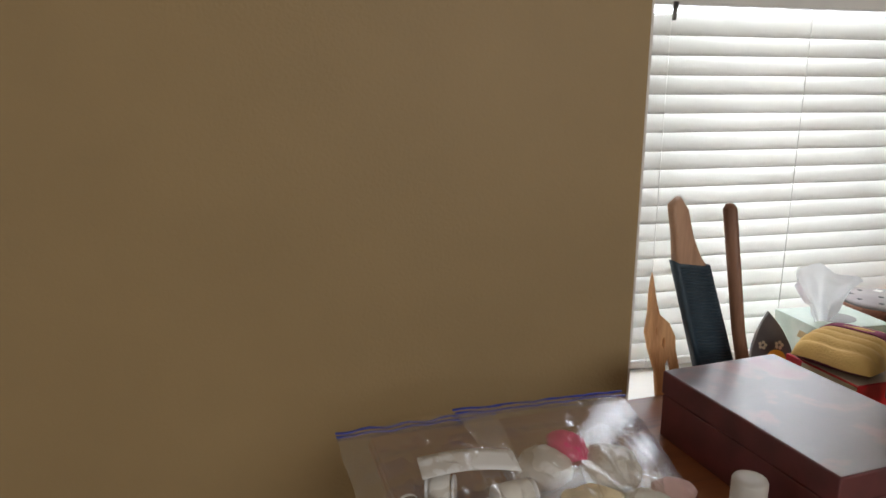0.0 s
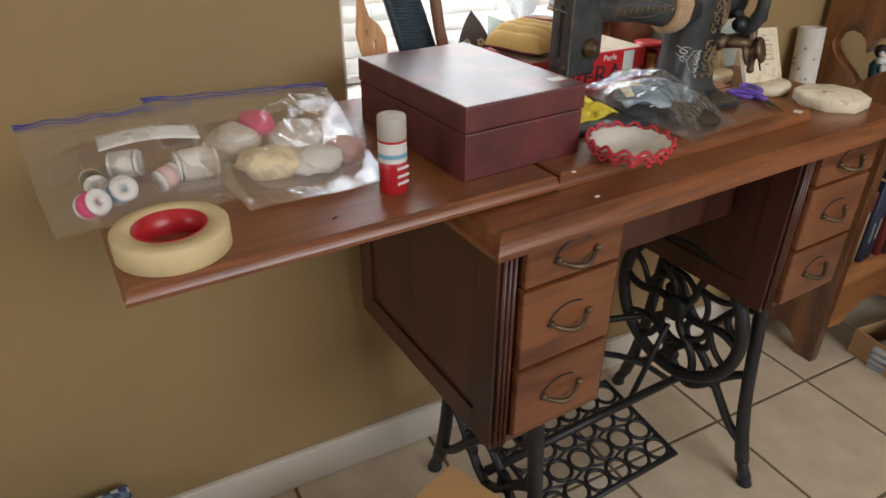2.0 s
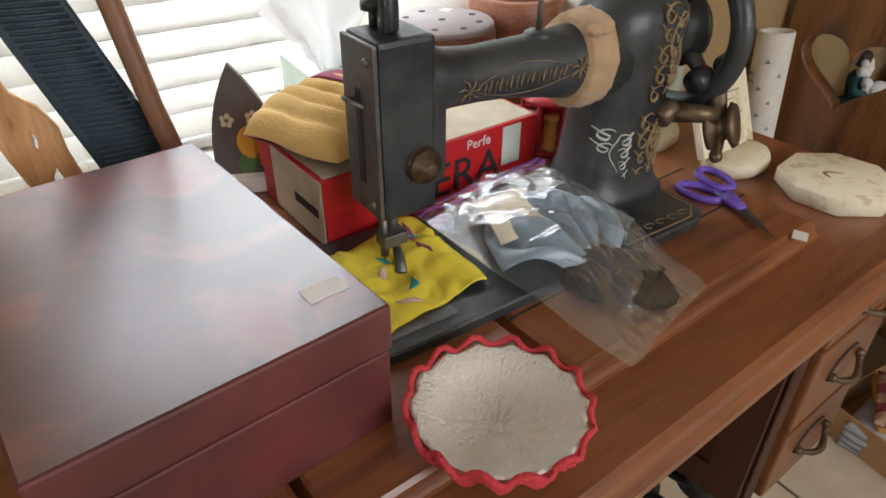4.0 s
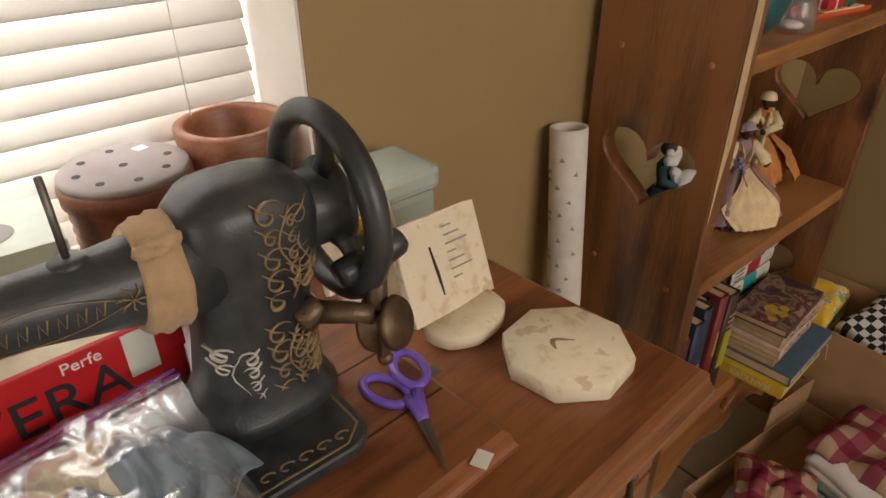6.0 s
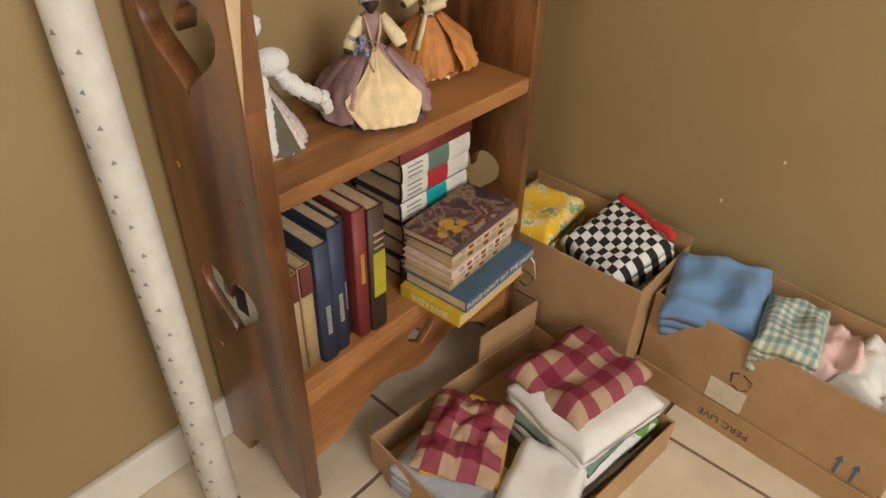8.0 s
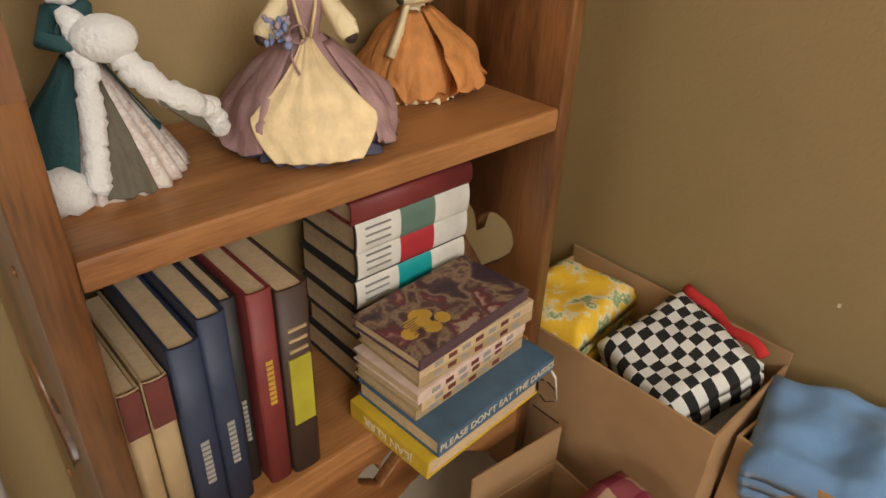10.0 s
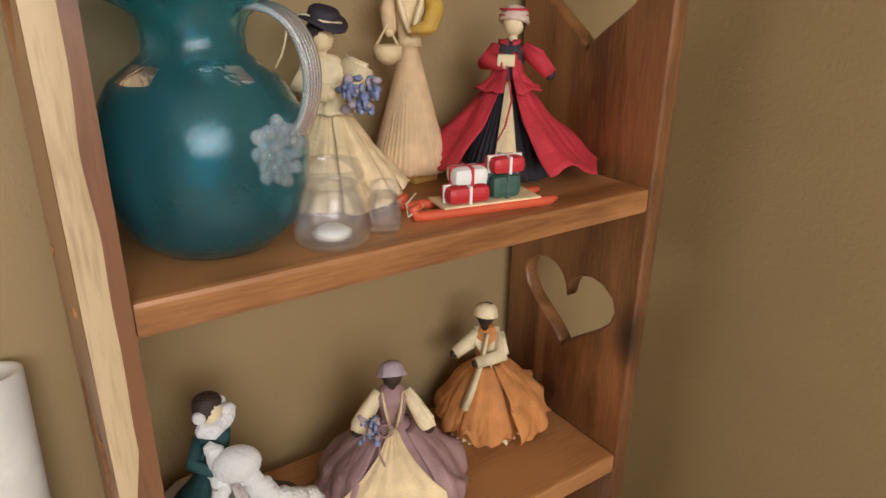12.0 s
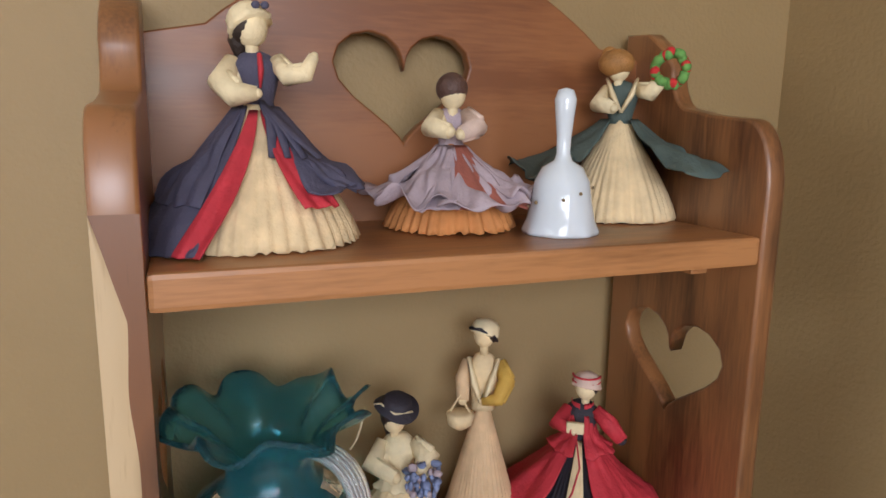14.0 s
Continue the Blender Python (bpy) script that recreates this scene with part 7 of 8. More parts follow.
# teal crackle pitcher with ruffled rim
pit = thing("glass_pitcher", "teal crackle glass pitcher with ruffled rim and clear handle", "pitcher", (2.174, 1.04, S1 + 0.0005), 0)
po = [(0.03, 0.0), (0.048, 0.003), (0.065, 0.02), (0.0745, 0.05), (0.0765, 0.078), (0.073, 0.104), (0.06, 0.126), (0.044, 0.138), (0.0365, 0.145), (0.0355, 0.158), (0.038, 0.17), (0.05, 0.182), (0.068, 0.192), (0.078, 0.2)]
inner = [(q - 0.0026, zq + 0.002) for q, zq in po[::-1][:-1]] + [(0.02, 0.006)]


def rim(a, k, q):
    w_ = {9: 0.1, 10: 0.25, 11: 0.6, 12: 0.9, 13: 1.0, 14: 1.0, 15: 0.9, 16: 0.6, 17: 0.25, 18: 0.1}.get(k, 0.0)
    ph = 8 * a + 0.9 * math.sin(2 * a + 0.5) + 0.6 * math.sin(3 * a)
    return q * (1 + w_ * (0.1 * math.sin(ph) + 0.025 * math.sin(17 * a + 1)) + 0.008 * math.sin(5 * a + k)), w_ * (0.0085 * math.sin(ph + 1.3) + 0.002 * math.sin(13 * a))


part("body", Mesh().lathe(po + inner, M["teal_glass"], 112, None, rim, True, (True, True)), pit)
hd_ = Mesh()
HC, HS = math.cos(radians(-48)), math.sin(radians(-48))
for q in (-2, -1, 0, 1, 2):
    ox, oy = -0.0046 * q * HS, 0.0046 * q * HC
    hd_.tube([(r_ * HC + ox, r_ * HS + oy, z_) for r_, y_, z_ in bez((0.042, 0, 0.176), (0.088, 0, 0.186), (0.106, 0, 0.125), (0.074, 0, 0.088))], 0.0031, M["clear_rib"], 8)
part("handle", hd_, pit, "clear ribbed glass handle")
bs_ = Mesh()
FC, FS = math.cos(radians(-66)), math.sin(radians(-66))
for i in range(24):
    a, q = i * 2.4, 0.0047 * math.sqrt(i)
    bs_.ball((0.0765 * FC - q * math.cos(a) * FS, 0.0765 * FS + q * math.cos(a) * FC, 0.083 + q * math.sin(a)), 0.0052, M["clear_rib"], None, 9)
part("flower_boss", bs_, pit, "knobbly clear glass flower")
jr = thing("glass_jar", "small clear glass jar with glass stopper", "jar", (2.25, 0.988, S1 + 0.0005), 0)
jr.scale = (1.22, 1.22, 1.22)
part("body", Mesh().lathe([(0.018, 0), (0.0245, 0.003), (0.0245, 0.02), (0.019, 0.034), (0.0175, 0.04), (0.0155, 0.04), (0.017, 0.033), (0.0225, 0.019), (0.0222, 0.005), (0.001, 0.004)], M["clear"], 36, None, None, True, (True, False)), jr)
part("stopper", Mesh().lathe([(0.014, 0.0405), (0.021, 0.042), (0.022, 0.046), (0.019, 0.054), (0.012, 0.056), (0.002, 0.056)], M["clear"], 36), jr, "clear glass stopper")
part("contents", Mesh().lathe([(0.012, 0.0045), (0.013, 0.008), (0.008, 0.011)], M["white_plastic"], 20), jr, "white object inside")
sj = thing("glass_jar", "tiny clear glass bottle with cap", "jar", (2.300, 0.992, S1 + 0.0005), 0)
sj.scale = (1.15, 1.15, 1.15)
part("body", Mesh().lathe([(0.011, 0), (0.0125, 0.002), (0.0125, 0.022), (0.009, 0.028), (0.0075, 0.028), (0.011, 0.021), (0.011, 0.004), (0.001, 0.003)], M["clear"], 26, None, None, True, (True, False)), sj)
part("cap", Mesh().lathe([(0.0095, 0.0282), (0.0105, 0.030), (0.0105, 0.036), (0.008, 0.037)], M["clear"], 26), sj)

# toy sled with parcels
sd = thing("toy_sled", "small orange-red toy sled on the shelf", "sled", (2.412, 1.0, S1 + 0.0005), -10)
for y in (-0.016, 0.016):
    part("runner", Mesh().tube([(-0.072, y, 0.014), (-0.08, y, 0.01), (-0.076, y, 0.004), (-0.066, y, 0.003), (0.06, y, 0.003), (0.068, y, 0.005)], [0.003, 0.0044, 0.0048, 0.0048, 0.0048, 0.003], M["sled"], 10), sd)
part("deck", Mesh().box((-0.05, -0.018, 0.006), (0.05, 0.018, 0.009), M["husk"], 0.001), sd, "pale wooden deck")
part("cord", Mesh().tube([(-0.07, -0.016, 0.012), (-0.085, -0.02, 0.006), (-0.083, -0.01, 0.014), (-0.07, 0.0, 0.02)], 0.001, M["husk_w"], 6), sd)
for px, py, pz, sx, sy, sz, k, lab in ((2.388, 1.0, 0.0095, 0.021, 0.013, 0.008, "gift_red", "small red wrapped parcel on the sled"), (2.39, 1.0, 0.026, 0.017, 0.012, 0.008, "white_paper", "white parcel with red ribbon on the sled"),
                                       (2.427, 0.995, 0.0095, 0.015, 0.012, 0.011, "giftgreen", "dark green parcel on the sled"), (2.43, 0.996, 0.032, 0.017, 0.012, 0.008, "gift_red", "red parcel with white ribbon on the pile")):
    g = thing("parcel", lab, "parcel", (px, py, S1 + pz), -10, "parcels on the sled")
    part("wrapping", Mesh().box((-sx, -sy, 0), (sx, sy, 2 * sz), M[k], 0.0065), g)
    rbn = M["husk_red"] if k == "white_paper" else M["white_paper"] if k == "gift_red" else M["husk_green"]
    part("ribbon", Mesh().box((-0.0012, -sy - 0.0006, 0.0003), (0.0012, sy + 0.0006, 2 * sz + 0.0006), rbn).box((-sx - 0.0006, -0.0012, 0.0003), (sx + 0.0006, 0.0012, 2 * sz + 0.0006), rbn), g)

bl = thing("porcelain_bell", "white porcelain hand bell with tiny gold dots", "bell", (2.43, 1.026, S0 + 0.0005), 0)
part("bell", Mesh().lathe([(0.033, 0.0), (0.0335, 0.003), (0.03, 0.012), (0.0265, 0.03), (0.024, 0.046), (0.018, 0.058), (0.008, 0.064), (0.006, 0.07), (0.0065, 0.085), (0.0085, 0.105), (0.0095, 0.116), (0.007, 0.124), (0.001, 0.126)], M["porcelain"], 48, None, lambda a, k, q: (q * (1 + (0.03 * math.sin(8 * a) if k < 2 else 0)), 0)), bl)
for i in range(10):
    a, zq = i * 2.4, 0.012 + 0.034 * ((i * 0.37) % 1)
    q = 0.0305 - 0.13 * max(0, zq - 0.012)
    part("dot", Mesh().ball((q * math.cos(a), q * math.sin(a), zq), 0.0016, M["gold"], None, 6), bl)

# ---------------------------------------------------------------- books


def book(label, w, d, h, cover, block="pages", group="books on the shelf"):
    """A closed book, spine on the south face (y = 0), standing on z = 0."""
    ob = thing("book", label, "book", (0, 0, 0), 0, group)
    part("front_cover", Mesh().box((0, 0.0005, 0), (0.0028, d, h), M[cover], 0.001), ob)
    part("back_cover", Mesh().box((w - 0.0028, 0.0005, 0), (w, d, h), M[cover], 0.001), ob)
    cv = Mesh()
    n = 8
    sp = [(w / 2 - w / 2 * math.cos(math.pi * i / n), -0.004 * math.sin(math.pi * i / n)) for i in range(n + 1)]
    vs = [(x, y, z) for z in (0, h) for x, y in sp] + [(x, y + 0.003, z) for z in (0, h) for x, y in sp]
    m_ = n + 1
    fs = [(i, i + 1, m_ + i + 1, m_ + i) for i in range(n)] + [(2 * m_ + i + 1, 2 * m_ + i, 3 * m_ + i, 3 * m_ + i + 1) for i in range(n)] + [(m_ + i, m_ + i + 1, 3 * m_ + i + 1, 3 * m_ + i) for i in range(n)] + [(i + 1, i, 2 * m_ + i, 2 * m_ + i + 1) for i in range(n)]
    cv.put(vs, fs, M[cover])
    part("spine", cv, ob)
    part("page_block", Mesh().box((0.003, 0.003, 0.003), (w - 0.003, d - 0.004, h - 0.003), M[block]), ob, "yellowed page edges")
    return ob


rowx = BX0 + PT + 0.003
for w, h, cover, lab, setb in ((0.019, 0.182, "bk_tan", "old tan cloth book with worn spine", 0.02), (0.021, 0.186, "bk_tan", "old tan and maroon book with worn spine", 0.018), (0.027, 0.212, "bk_navy", "navy blue hardback with faded silver title", 0.01),
                               (0.025, 0.226, "bk_navy", "navy blue hardback with faded title", 0.014), (0.016, 0.224, "bk_black", "thin black hardback standing upright", 0.03), (0.024, 0.232, "bk_red", "dark red cloth hardback with gilt title", 0.012), (0.031, 0.226, "bk_brown", "dark brown hardback with mustard label", 0.008)):
    o = book(lab, w, 0.15, h, cover)
    o.matrix_world = pose(rowx, BYF + setb, S3 + 0.0005)
    t = Mesh()
    if cover == "bk_brown":
        t.box((0.004, -0.0052, h * 0.3), (w - 0.004, -0.003, h * 0.66), M["bk_label"])
        for k in range(3):
            t.box((0.006, -0.0052, h * 0.8 - 0.012 * k), (w - 0.006, -0.0036, h * 0.8 + 0.003 - 0.012 * k), M["bk_tan"])
    elif cover == "bk_tan":
        t.box((0.001, -0.005, h * 0.74), (w - 0.001, -0.0012, h * 0.998), M["bk_maroon_d"])
    else:
        for k in range(9):
            t.box((w * 0.36, -0.0048, h * (0.25 if cover != "bk_red" else 0.45) + 0.006 * k), (w * 0.64, -0.0036, h * (0.25 if cover != "bk_red" else 0.45) + 0.0042 + 0.006 * k), M["bk_gold"] if cover == "bk_red" else M["grey_ink"])
    part("spine_print", t, o)
    rowx += w + 0.0012

# flat stack of white-spined volumes at the back
zst = S3 + 0.0005
bands = ("bk_teal", "bk_crimson", "bk_green", "bk_teal", "bk_crimson", "bk_green")
for k in range(6):
    o = book("black hardback with white spine and coloured band lying flat", 0.037, 0.11, 0.165, "bk_black", "pages", "flat stack of white-spined volumes")
    o.matrix_world = Matrix.Translation((2.362 + 0.003 * math.sin(k * 2), 1.025 + 0.004 * math.cos(k * 1.7), zst + 0.037)) @ pose(0, 0, 0, 0, 90, 0)
    t = Mesh()
    n = 8
    for za, zb, c in ((0.001, 0.164, "bk_white"), (0.06, 0.11, bands[k % 6])):
        e = 0.0006 if c == "bk_white" else 0.001
        pr_ = [(0.0185 - 0.0186 * math.cos(math.pi * i / n), -0.0042 * math.sin(math.pi * i / n) - e) for i in range(n + 1)]
        t.put([(x, y, z) for z in (za, zb) for x, y in pr_], [(i, i + 1, n + 1 + i + 1, n + 1 + i) for i in range(n)], M[c])
    for q in range(3):
        t.box((0.006 + q * 0.009, -0.0066, 0.012), (0.0075 + q * 0.009, -0.0048, 0.045), M["grey_ink"])
    part("spine_print", t, o, "white spine with a coloured band")
    zst += 0.0374
o = book("dark maroon hardback on top of the white-spined stack", 0.026, 0.12, 0.17, "bk_red", "pages", "flat stack of white-spined volumes")
o.matrix_world = Matrix.Translation((2.355, 1.02, zst + 0.026)) @ pose(0, 0, 0, 0, 90, 0)

# front stack: two larger books with paperbacks on top
z0 = S3 + 0.0005


def lying(label, w, d, t, cover, x, y, z, rz, block="pages", spine_west=False, top=""):
    """A book lying flat; width w along x, depth d along y, thickness t, its spine along the south edge."""
    ob = thing("book", label, "book", (x, y, z), rz, "front stack of books")
    part("back_cover", Mesh().box((0, 0.0005, 0), (w, d, 0.0022), M[cover], 0.0008), ob)
    part("front_cover", Mesh().box((0, 0.0005, t - 0.0022), (w, d, t), M[top or cover], 0.0008), ob)
    if spine_west:
        part("spine", Mesh().box((-0.0008, 0, 0.0002), (0.0018, d, t - 0.0002), M[cover], 0.0008), ob)
    else:
        part("spine", Mesh().box((0, -0.0008, 0.0002), (w, 0.0018, t - 0.0002), M[cover], 0.0008), ob)
    part("page_block", Mesh().box((0.002, 0.002, 0.0022), (w - 0.004, d - 0.004, t - 0.0022), M[block]), ob, "yellowed page edges")
    return ob


jb = lying("yellow hardback overhanging the shelf edge", 0.185, 0.125, 0.024, "bk_yellow", 2.334, 0.868, z0, 3, "pages", True)
part("print", lettering("JEAN KERR", 0.016, M["cream_paper"], Matrix(((0, 0, -1, -0.0012), (1, 0, 0, 0.062), (0, -1, 0, 0.012), (0, 0, 0, 1)))), jb)
db = lying("dark blue hardback with white title on its spine", 0.195, 0.128, 0.022, "bk_blue", 2.346, 0.867, z0 + 0.0245, 3)
part("print", lettering("PLEASE DON'T EAT THE DAISIES", 0.0135, M["cream_paper"], stand_x(0.098, -0.0012, 0.011)), db)
zp = z0 + 0.047
for k in range(6):
    c = "bk_mauve" if k == 5 else ("bk_tan", "pages", "husk_pink")[k % 3]
    o = lying("worn old paperback with yellowed pages in the stack", 0.175, 0.1, 0.0145, c, 2.347 + 0.004 * math.sin(k * 2.3), 0.9 + 0.004 * math.cos(k * 1.9), zp, 3 + 2.5 * math.sin(k * 1.4), "pages", False, "cover_art" if k == 5 else "")
    if k < 5:
        p = Mesh()
        for q in range(7):
            p.box((0.02 + q * 0.02, -0.0012, 0.004), (0.032 + q * 0.02, -0.0007, 0.0098), M["bk_maroon_d"] if q % 2 else M["grey_ink"])
        part("spine_print", p, o)
    else:
        p = Mesh()
        for q in range(20):
            p.lathe([(0.009, 0), (0.009, 0.0003 + 0.00002 * q)], M["bk_gold"], 9, Matrix.Translation((0.046 + 0.026 * math.cos(q * 0.7) * (q % 3) / 2, 0.04 + 0.013 * math.sin(q * 0.7), 0.0145)))
        for q in range(7):
            p.box((0.024 + 0.003 * (q % 2), 0.03 + 0.0032 * q, 0.0149), (0.068 - 0.004 * (q % 3), 0.0312 + 0.0032 * q, 0.0151), M["bk_mauve"])
        part("cover_picture", p, o, "gold lettering patch on the worn painted cover")
    zp += 0.0149
ribbon = Mesh().tube([(2.55, 0.892, z0 + 0.02), (2.556, 0.88, z0 + 0.0), (2.56, 0.876, z0 - 0.035)], [0.002, 0.003, 0.003], M["white_paper"], 6, None, False, 0.2)
thing("book_ribbon", "white paper marker hanging from the book stack", "bookmark", (0, 0, 0), 0, "", ribbon)
thing("picture_card", "black and white picture card inside the bookcase side", "card", (2.08, 1.072, 0.0), 0, "", Mesh().box((-0.0006, -0.058, 0.322), (0.0004, 0.058, 0.428), M["white_paper"]).box((-0.0012, -0.022, 0.352), (-0.0006, 0.006, 0.4), M["ink"]).box((-0.0012, 0.012, 0.366), (-0.0006, 0.034, 0.39), M["grey_ink"]))

# ---------------------------------------------------------------- cardboard boxes and cloth


def open_box(name, label, w, d, h, x, y, rz, lip=0.0, wall_t=0.004, marks=True):
    ob = thing(name, label, "box", (x, y, 0.0005), rz)
    part("bottom", Mesh().box((-w / 2, -d / 2, 0), (w / 2, d / 2, wall_t), M["card"]), ob)
    for lo, hi in (((-w / 2, -d / 2, wall_t), (-w / 2 + wall_t, d / 2, h)), ((w / 2 - wall_t, -d / 2, wall_t), (w / 2, d / 2, h + lip)), ((-w / 2 + wall_t, -d / 2, wall_t), (w / 2 - wall_t, -d / 2 + wall_t, h)), ((-w / 2 + wall_t, d / 2 - wall_t, wall_t), (w / 2 - wall_t, d / 2, h))):
        part("side", Mesh().box(lo, hi, M["card"], 0.0012), ob)
    return ob


ba = open_box("cardboard_box", "open brown cardboard box of folded cloth against the wall", 0.2, 0.365, 0.25, 2.742, 0.888, 0, 0.02)
bb_ = open_box("cardboard_box", "long open brown cardboard box of folded cloth with printed marks", 0.165, 0.44, 0.222, 2.764, 0.474, -4, 0.03)
tray = open_box("cardboard_tray", "shallow brown cardboard tray of folded cloth on the tiles", 0.42, 0.33, 0.075, 2.385, 0.752, -6)
part("flap", Mesh().box((0.05, 0.163, 0.075), (0.21, 0.167, 0.14), M["card"], 0.0015), tray, "raised cardboard back flap")
for lo, hi in (((-0.0885, -0.224, 0.0), (-0.0845, 0.224, 0.058)), ((-0.0845, -0.2255, 0.0), (0.0845, -0.2215, 0.058))):
    part("outer_tray", Mesh().box(lo, hi, M["card"], 0.0012), bb_, "low cardboard tray round the foot of the box")
lb = Mesh().box((-0.0836, 0.012, 0.062), (-0.0828, 0.08, 0.112), M["cream_paper"])
part("label", lb, bb_, "cream paper label")
for y in (-0.152, -0.178):
    ar = Mesh().box((-0.0834, y - 0.0025, 0.062), (-0.0829, y + 0.0025, 0.094), M["bk_blue"])
    ar.put([(-0.0834, y - 0.007, 0.092), (-0.0834, y + 0.007, 0.092), (-0.0834, y, 0.106)], [(0, 2, 1)], M["bk_blue"], False)
    part("arrow", ar, bb_, "blue printed upward arrow")
face_w = Matrix(((0, 0, -1, -0.0888), (-1, 0, 0, 0), (0, 1, 0, 0), (0, 0, 0, 1)))
part("print", lettering("PERC LIVE", 0.022, M["bk_brown"], face_w @ Matrix.Translation((-0.03, 0.026, 0)) @ Matrix.Rotation(radians(180), 4, "Z")), bb_)
for i in range(3):
    a = radians(90 + 120 * i)
    part("recycling_mark", Mesh().tube([(-0.0832, 0.03 + 0.018 * math.cos(a), 0.132 + 0.018 * math.sin(a)), (-0.0832, 0.03 + 0.021 * math.cos(a + 1.0), 0.132 + 0.021 * math.sin(a + 1.0)), (-0.0832, 0.03 + 0.018 * math.cos(a + 1.7), 0.132 + 0.018 * math.sin(a + 1.7))], 0.0018, M["bk_brown"], 6, None, False, 0.3), bb_)
rec2 = Mesh()
for i in range(3):
    a = radians(90 + 120 * i)
    rec2.tube([(-0.1004, 0.06 + 0.018 * math.cos(a), 0.15 + 0.018 * math.sin(a)), (-0.1004, 0.06 + 0.021 * math.cos(a + 1.0), 0.15 + 0.021 * math.sin(a + 1.0)), (-0.1004, 0.06 + 0.018 * math.cos(a + 1.7), 0.15 + 0.018 * math.sin(a + 1.7))], 0.002, M["bk_brown"], 6, None, False, 0.3)
rec2.box((-0.1006, 0.03, 0.105), (-0.1001, 0.08, 0.108), M["bk_brown"])
part("recycling_mark", rec2, ba)


def folded(name, label, x, y, z, w, d, layers, t, material, rz, seed, droop=0.006, category="cloth", tilt=(0, 0)):
    """A folded cloth: soft rounded layers with small wrinkles."""
    ob = thing(name, label, category, (0, 0, 0), 0, "folded cloths")
    for k in range(layers):
        ww, dd = w * (1 - 0.02 * (k % 2)), d * (1 - 0.03 * ((k + 1) % 2))

        def fn(u, v, k=k, ww=ww, dd=dd):
            X, Y = (u - 0.5) * ww, (v - 0.5) * dd
            e = min(1.0, min(u, 1 - u, v, 1 - v) * 9)
            return (X + 0.004 * wob(u * 3, v * 3, 1, seed + k), Y + 0.004 * wob(u * 3, v * 3, 1, seed + k + 4), k * t + t * (0.35 + 0.65 * math.sqrt(e)) + droop * wob(u * 3, v * 3, 1, seed + 2 * k) + 0.35 * droop * abs(wob(u * 9, v * 8, 1, seed + 3)) + 0.0012 * math.sin(u * 40 + 6 * wob(u * 2, v * 2, 1, seed)) * (1 - e) - droop * (1 - e) * 0.6)
        part("fold", Mesh().sheet(26, 22, fn, material, None, t * 0.75, True, (w, d)), ob)
    ob.matrix_world = pose(x, y, z, tilt[0], tilt[1], rz)
    return ob


def crumpled(name, label, x, y, z, w, d, hgt, material, rz, seed):
    b = Mesh()

    def fn(u, v):
        X, Y = (u - 0.5) * w, (v - 0.5) * d
        e = min(1.0, min(u, 1 - u, v, 1 - v) * 5)
        return (X * (1 + 0.1 * wob(u * 3, v * 3, 1, seed)), Y * (1 + 0.12 * wob(u * 3, v * 3, 1, seed + 3)), 0.004 + hgt * e * (0.5 + 0.9 * abs(wob(u * 3.2, v * 3.2, 1.1, seed + 7))) + 0.008 * abs(wob(u * 9, v * 9, 1, seed)))
    b.sheet(40, 36, fn, material, None, 0.003, True, (w, d))
    return thing(name, label, "cloth", (x, y, z), rz, "folded cloths", b)


# tray cloths
folded("folded_cloth", "white folded cotton cloths in the tray", 2.475, 0.70, 0.006, 0.2, 0.19, 4, 0.018, M["white_cloth"], -8, 1)
folded("folded_cloth", "grey-green folded cloth in the tray", 2.478, 0.702, 0.079, 0.192, 0.18, 1, 0.016, M["green_cloth"], -3, 2)
folded("folded_cloth", "white folded cloth under the plaid", 2.482, 0.70, 0.096, 0.2, 0.185, 2, 0.02, M["white_cloth"], -12, 3)
folded("plaid_cloth", "burgundy and tan plaid folded napkin on white cloths", 2.505, 0.728, 0.138, 0.2, 0.17, 1, 0.016, M["plaid_red"], -8, 4, 0.016)
folded("folded_cloth", "white folded towels at the front of the tray", 2.305, 0.665, 0.006, 0.165, 0.12, 5, 0.017, M["white_cloth"], 14, 5)
folded("folded_cloth", "blue floral cotton cloth at the tray edge", 2.245, 0.80, 0.006, 0.12, 0.17, 4, 0.016, M["floral"], 4, 6)
folded("folded_cloth", "mustard yellow napkin under crumpled plaid", 2.305, 0.815, 0.075, 0.17, 0.14, 1, 0.016, M["mustard"], 30, 7, 0.01)
crumpled("plaid_cloth", "crumpled burgundy and tan plaid napkin in the tray", 2.29, 0.81, 0.092, 0.17, 0.14, 0.026, M["plaid_red"], 24, 3)
folded("folded_cloth", "bright green cloth edge in the tray", 2.535, 0.625, 0.05, 0.08, 0.06, 1, 0.02, M["grass_cloth"], -8, 9)
# box A cloths
folded("folded_cloth", "yellow printed cotton stack in the box", 2.742, 1.0, 0.006, 0.18, 0.14, 10, 0.0255, M["towel_print"], 5, 10, 0.008, "cloth", (0, 0))
folded("folded_cloth", "white cotton filling the box below the checks", 2.742, 0.82, 0.006, 0.18, 0.2, 7, 0.025, M["white_cloth"], 0, 12)
ck_ = folded("checked_cloth", "black and white checked cloth with red edge in the box", 2.757, 0.815, 0.214, 0.15, 0.16, 3, 0.02, M["check_bw"], -20, 11, 0.006, "cloth", (6, -24))
part("red_edging", Mesh().tube([(0.082 + 0.004 * math.sin(i), -0.07 + 0.012 * i, 0.045 + 0.006 * math.sin(i * 0.7)) for i in range(13)], 0.008, M["red_cloth"], 8), ck_, "red cotton edging")
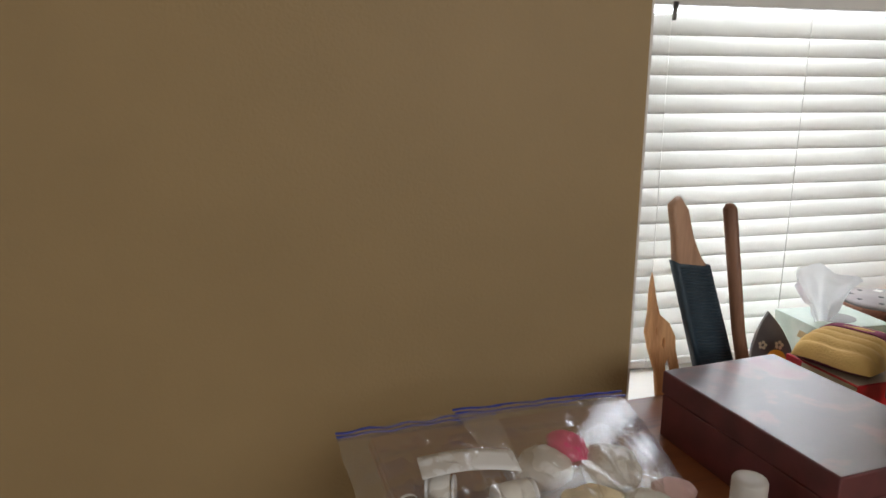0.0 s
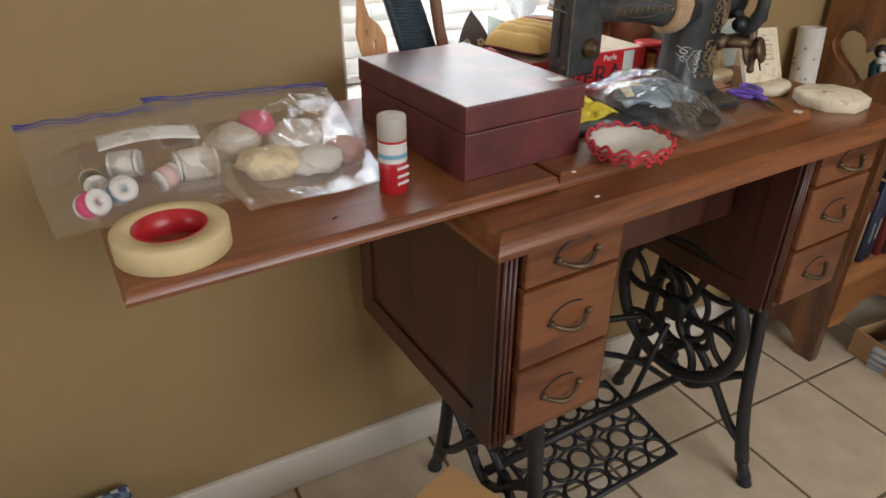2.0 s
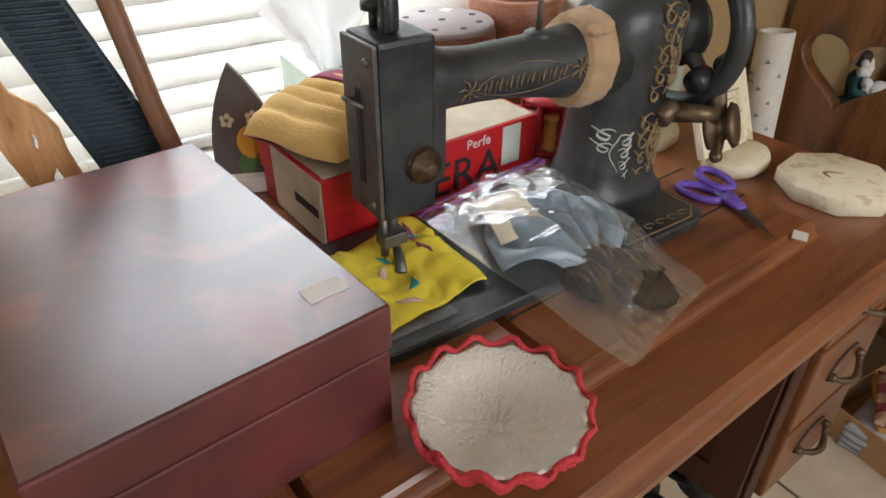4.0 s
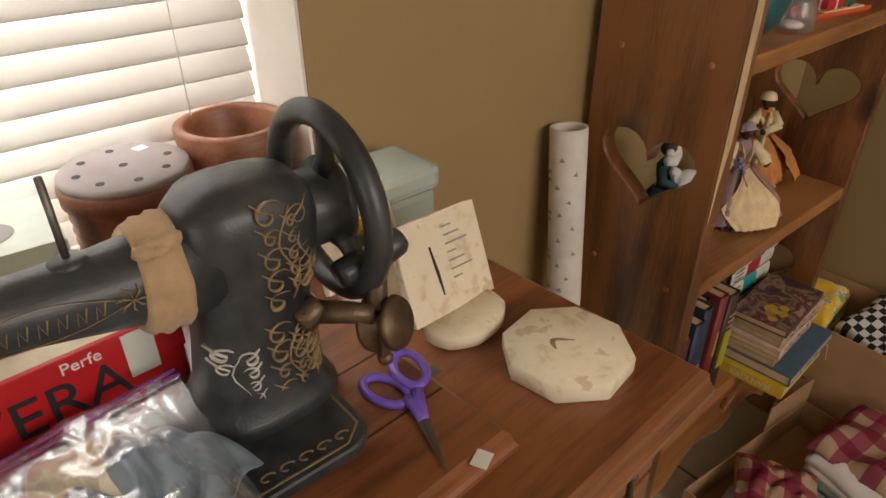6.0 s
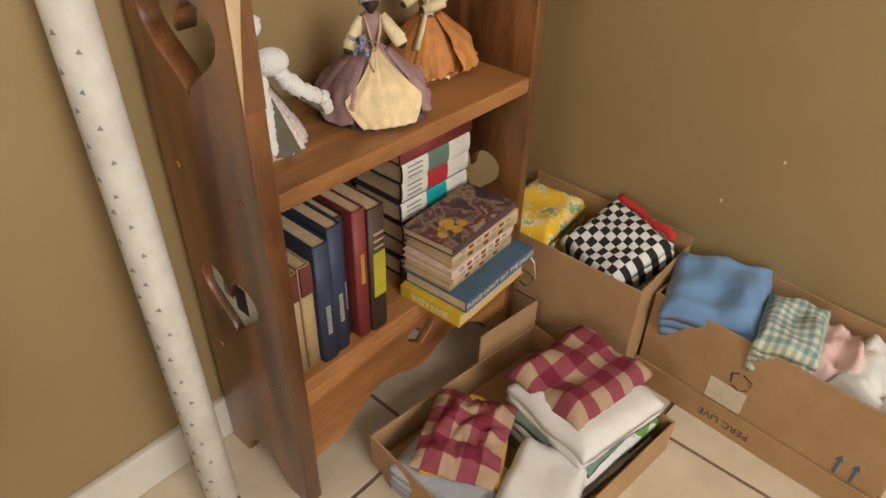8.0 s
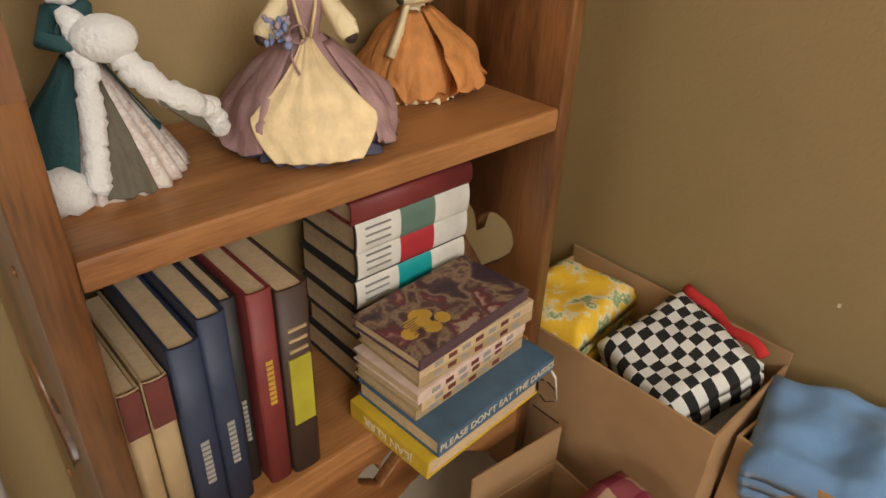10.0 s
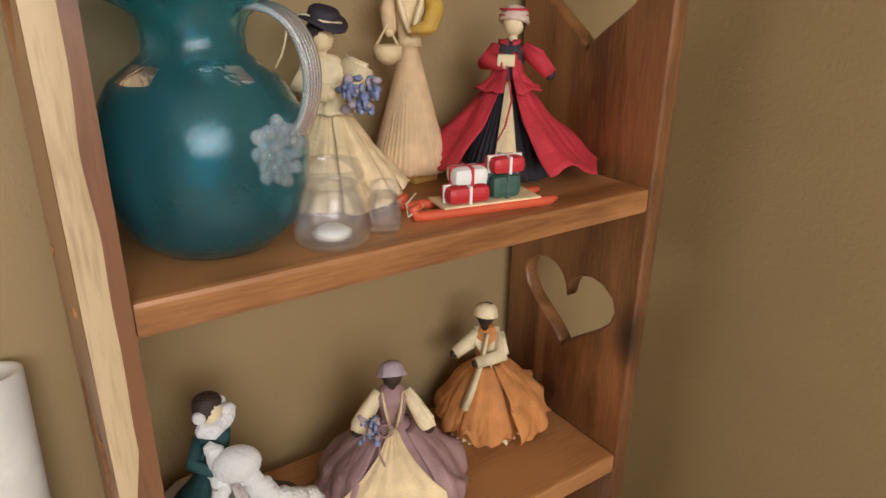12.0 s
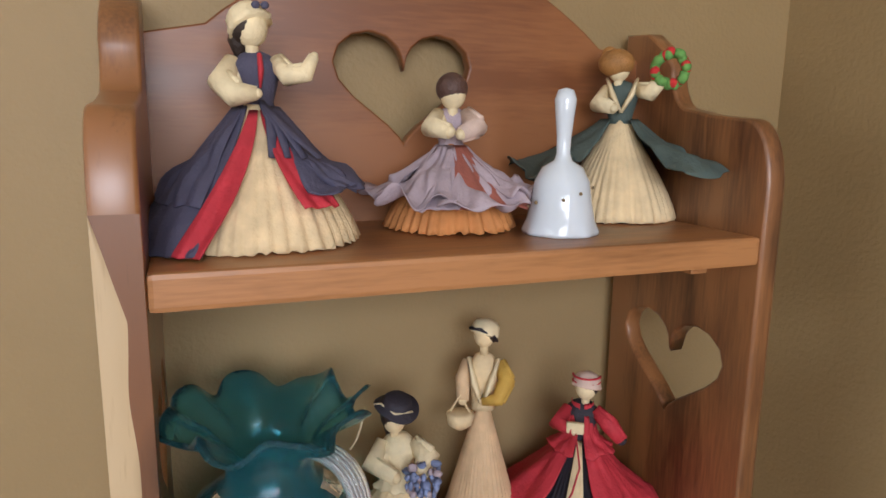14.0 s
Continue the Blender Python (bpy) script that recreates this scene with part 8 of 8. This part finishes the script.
# box B cloths
folded("folded_cloth", "white cotton filling the long box", 2.764, 0.474, 0.006, 0.15, 0.41, 7, 0.026, M["white_cloth"], -4, 13)
folded("folded_cloth", "blue chambray cloth heaped in the long box", 2.772, 0.612, 0.19, 0.15, 0.17, 3, 0.024, M["blue_cloth"], 14, 14, 0.018, "cloth", (-8, -16))
folded("folded_cloth", "blue chambray cloth folded beside the plaid", 2.758, 0.555, 0.188, 0.13, 0.1, 2, 0.02, M["blue_cloth"], -6, 24, 0.012, "cloth", (4, -10))
folded("plaid_cloth", "green and yellow plaid folded cloths in the long box", 2.752, 0.478, 0.19, 0.13, 0.1, 4, 0.018, M["plaid_green"], 10, 15, 0.014, "cloth", (0, -8))
folded("folded_cloth", "pale pink cotton cloth in the long box", 2.772, 0.405, 0.19, 0.12, 0.08, 2, 0.022, M["pale_pink"], 12, 16, 0.03, "cloth", (0, -10))
folded("folded_cloth", "white cotton cloth heaped in the long box", 2.765, 0.325, 0.19, 0.14, 0.13, 2, 0.024, M["white_cloth"], -10, 17, 0.04, "cloth", (0, -10))

# box and striped cloth on the floor by the table
fb = open_box("cardboard_box", "open orange-brown cardboard box on the floor by the table", 0.26, 0.24, 0.235, 0.9045, 0.73, 22)
part("flap", Mesh().box((-0.125, -0.118, 0.236), (0.132, 0.122, 0.239), M["card_l"], 0.001), fb, "light orange cardboard flap folded over")
folded("striped_cloth", "blue and white striped folded cloths piled on the floor", 0.375, 1.04, 0.0005, 0.28, 0.2, 9, 0.021, M["stripe"], 12, 20, 0.008)

# ---------------------------------------------------------------- small wall marks
for x, y, z in ((EAST - 0.0006, 0.68, 0.36), (EAST - 0.0006, 0.60, 0.47)):
    thing("wall_mark", "small pale chip in the wall paint", "mark", (x, y, z), 0, "wall marks", Mesh().box((-0.0006, -0.002, -0.003), (0.0, 0.002, 0.003), M["cream_paper"]))

# ---------------------------------------------------------------- floor of square tiles
fl_ = structure("floor", Mesh().box((WEST, SOUTH, -0.06), (EAST, NORTH, -0.0035), M["grout"]), "beige square ceramic floor tiles with brown grout lines", "floor")
P_ = 0.305
tile_me = Mesh().box((0.004, 0.004, -0.0034), (P_ - 0.004, P_ - 0.004, 0.0), M["tile"], 0.0015).make("tile")
ix0, iy0 = math.floor((WEST - 2.605) / P_), math.floor((SOUTH - 0.607) / P_)
for i in range(ix0, 1):
    for j in range(iy0, 2):
        x, y = 2.605 + i * P_, 0.607 + j * P_
        if x + P_ > WEST + P_ * 0.5 and y + P_ > SOUTH + P_ * 0.5:
            part("tile", tile_me, fl_, "", Matrix.Translation((x, y, 0)))
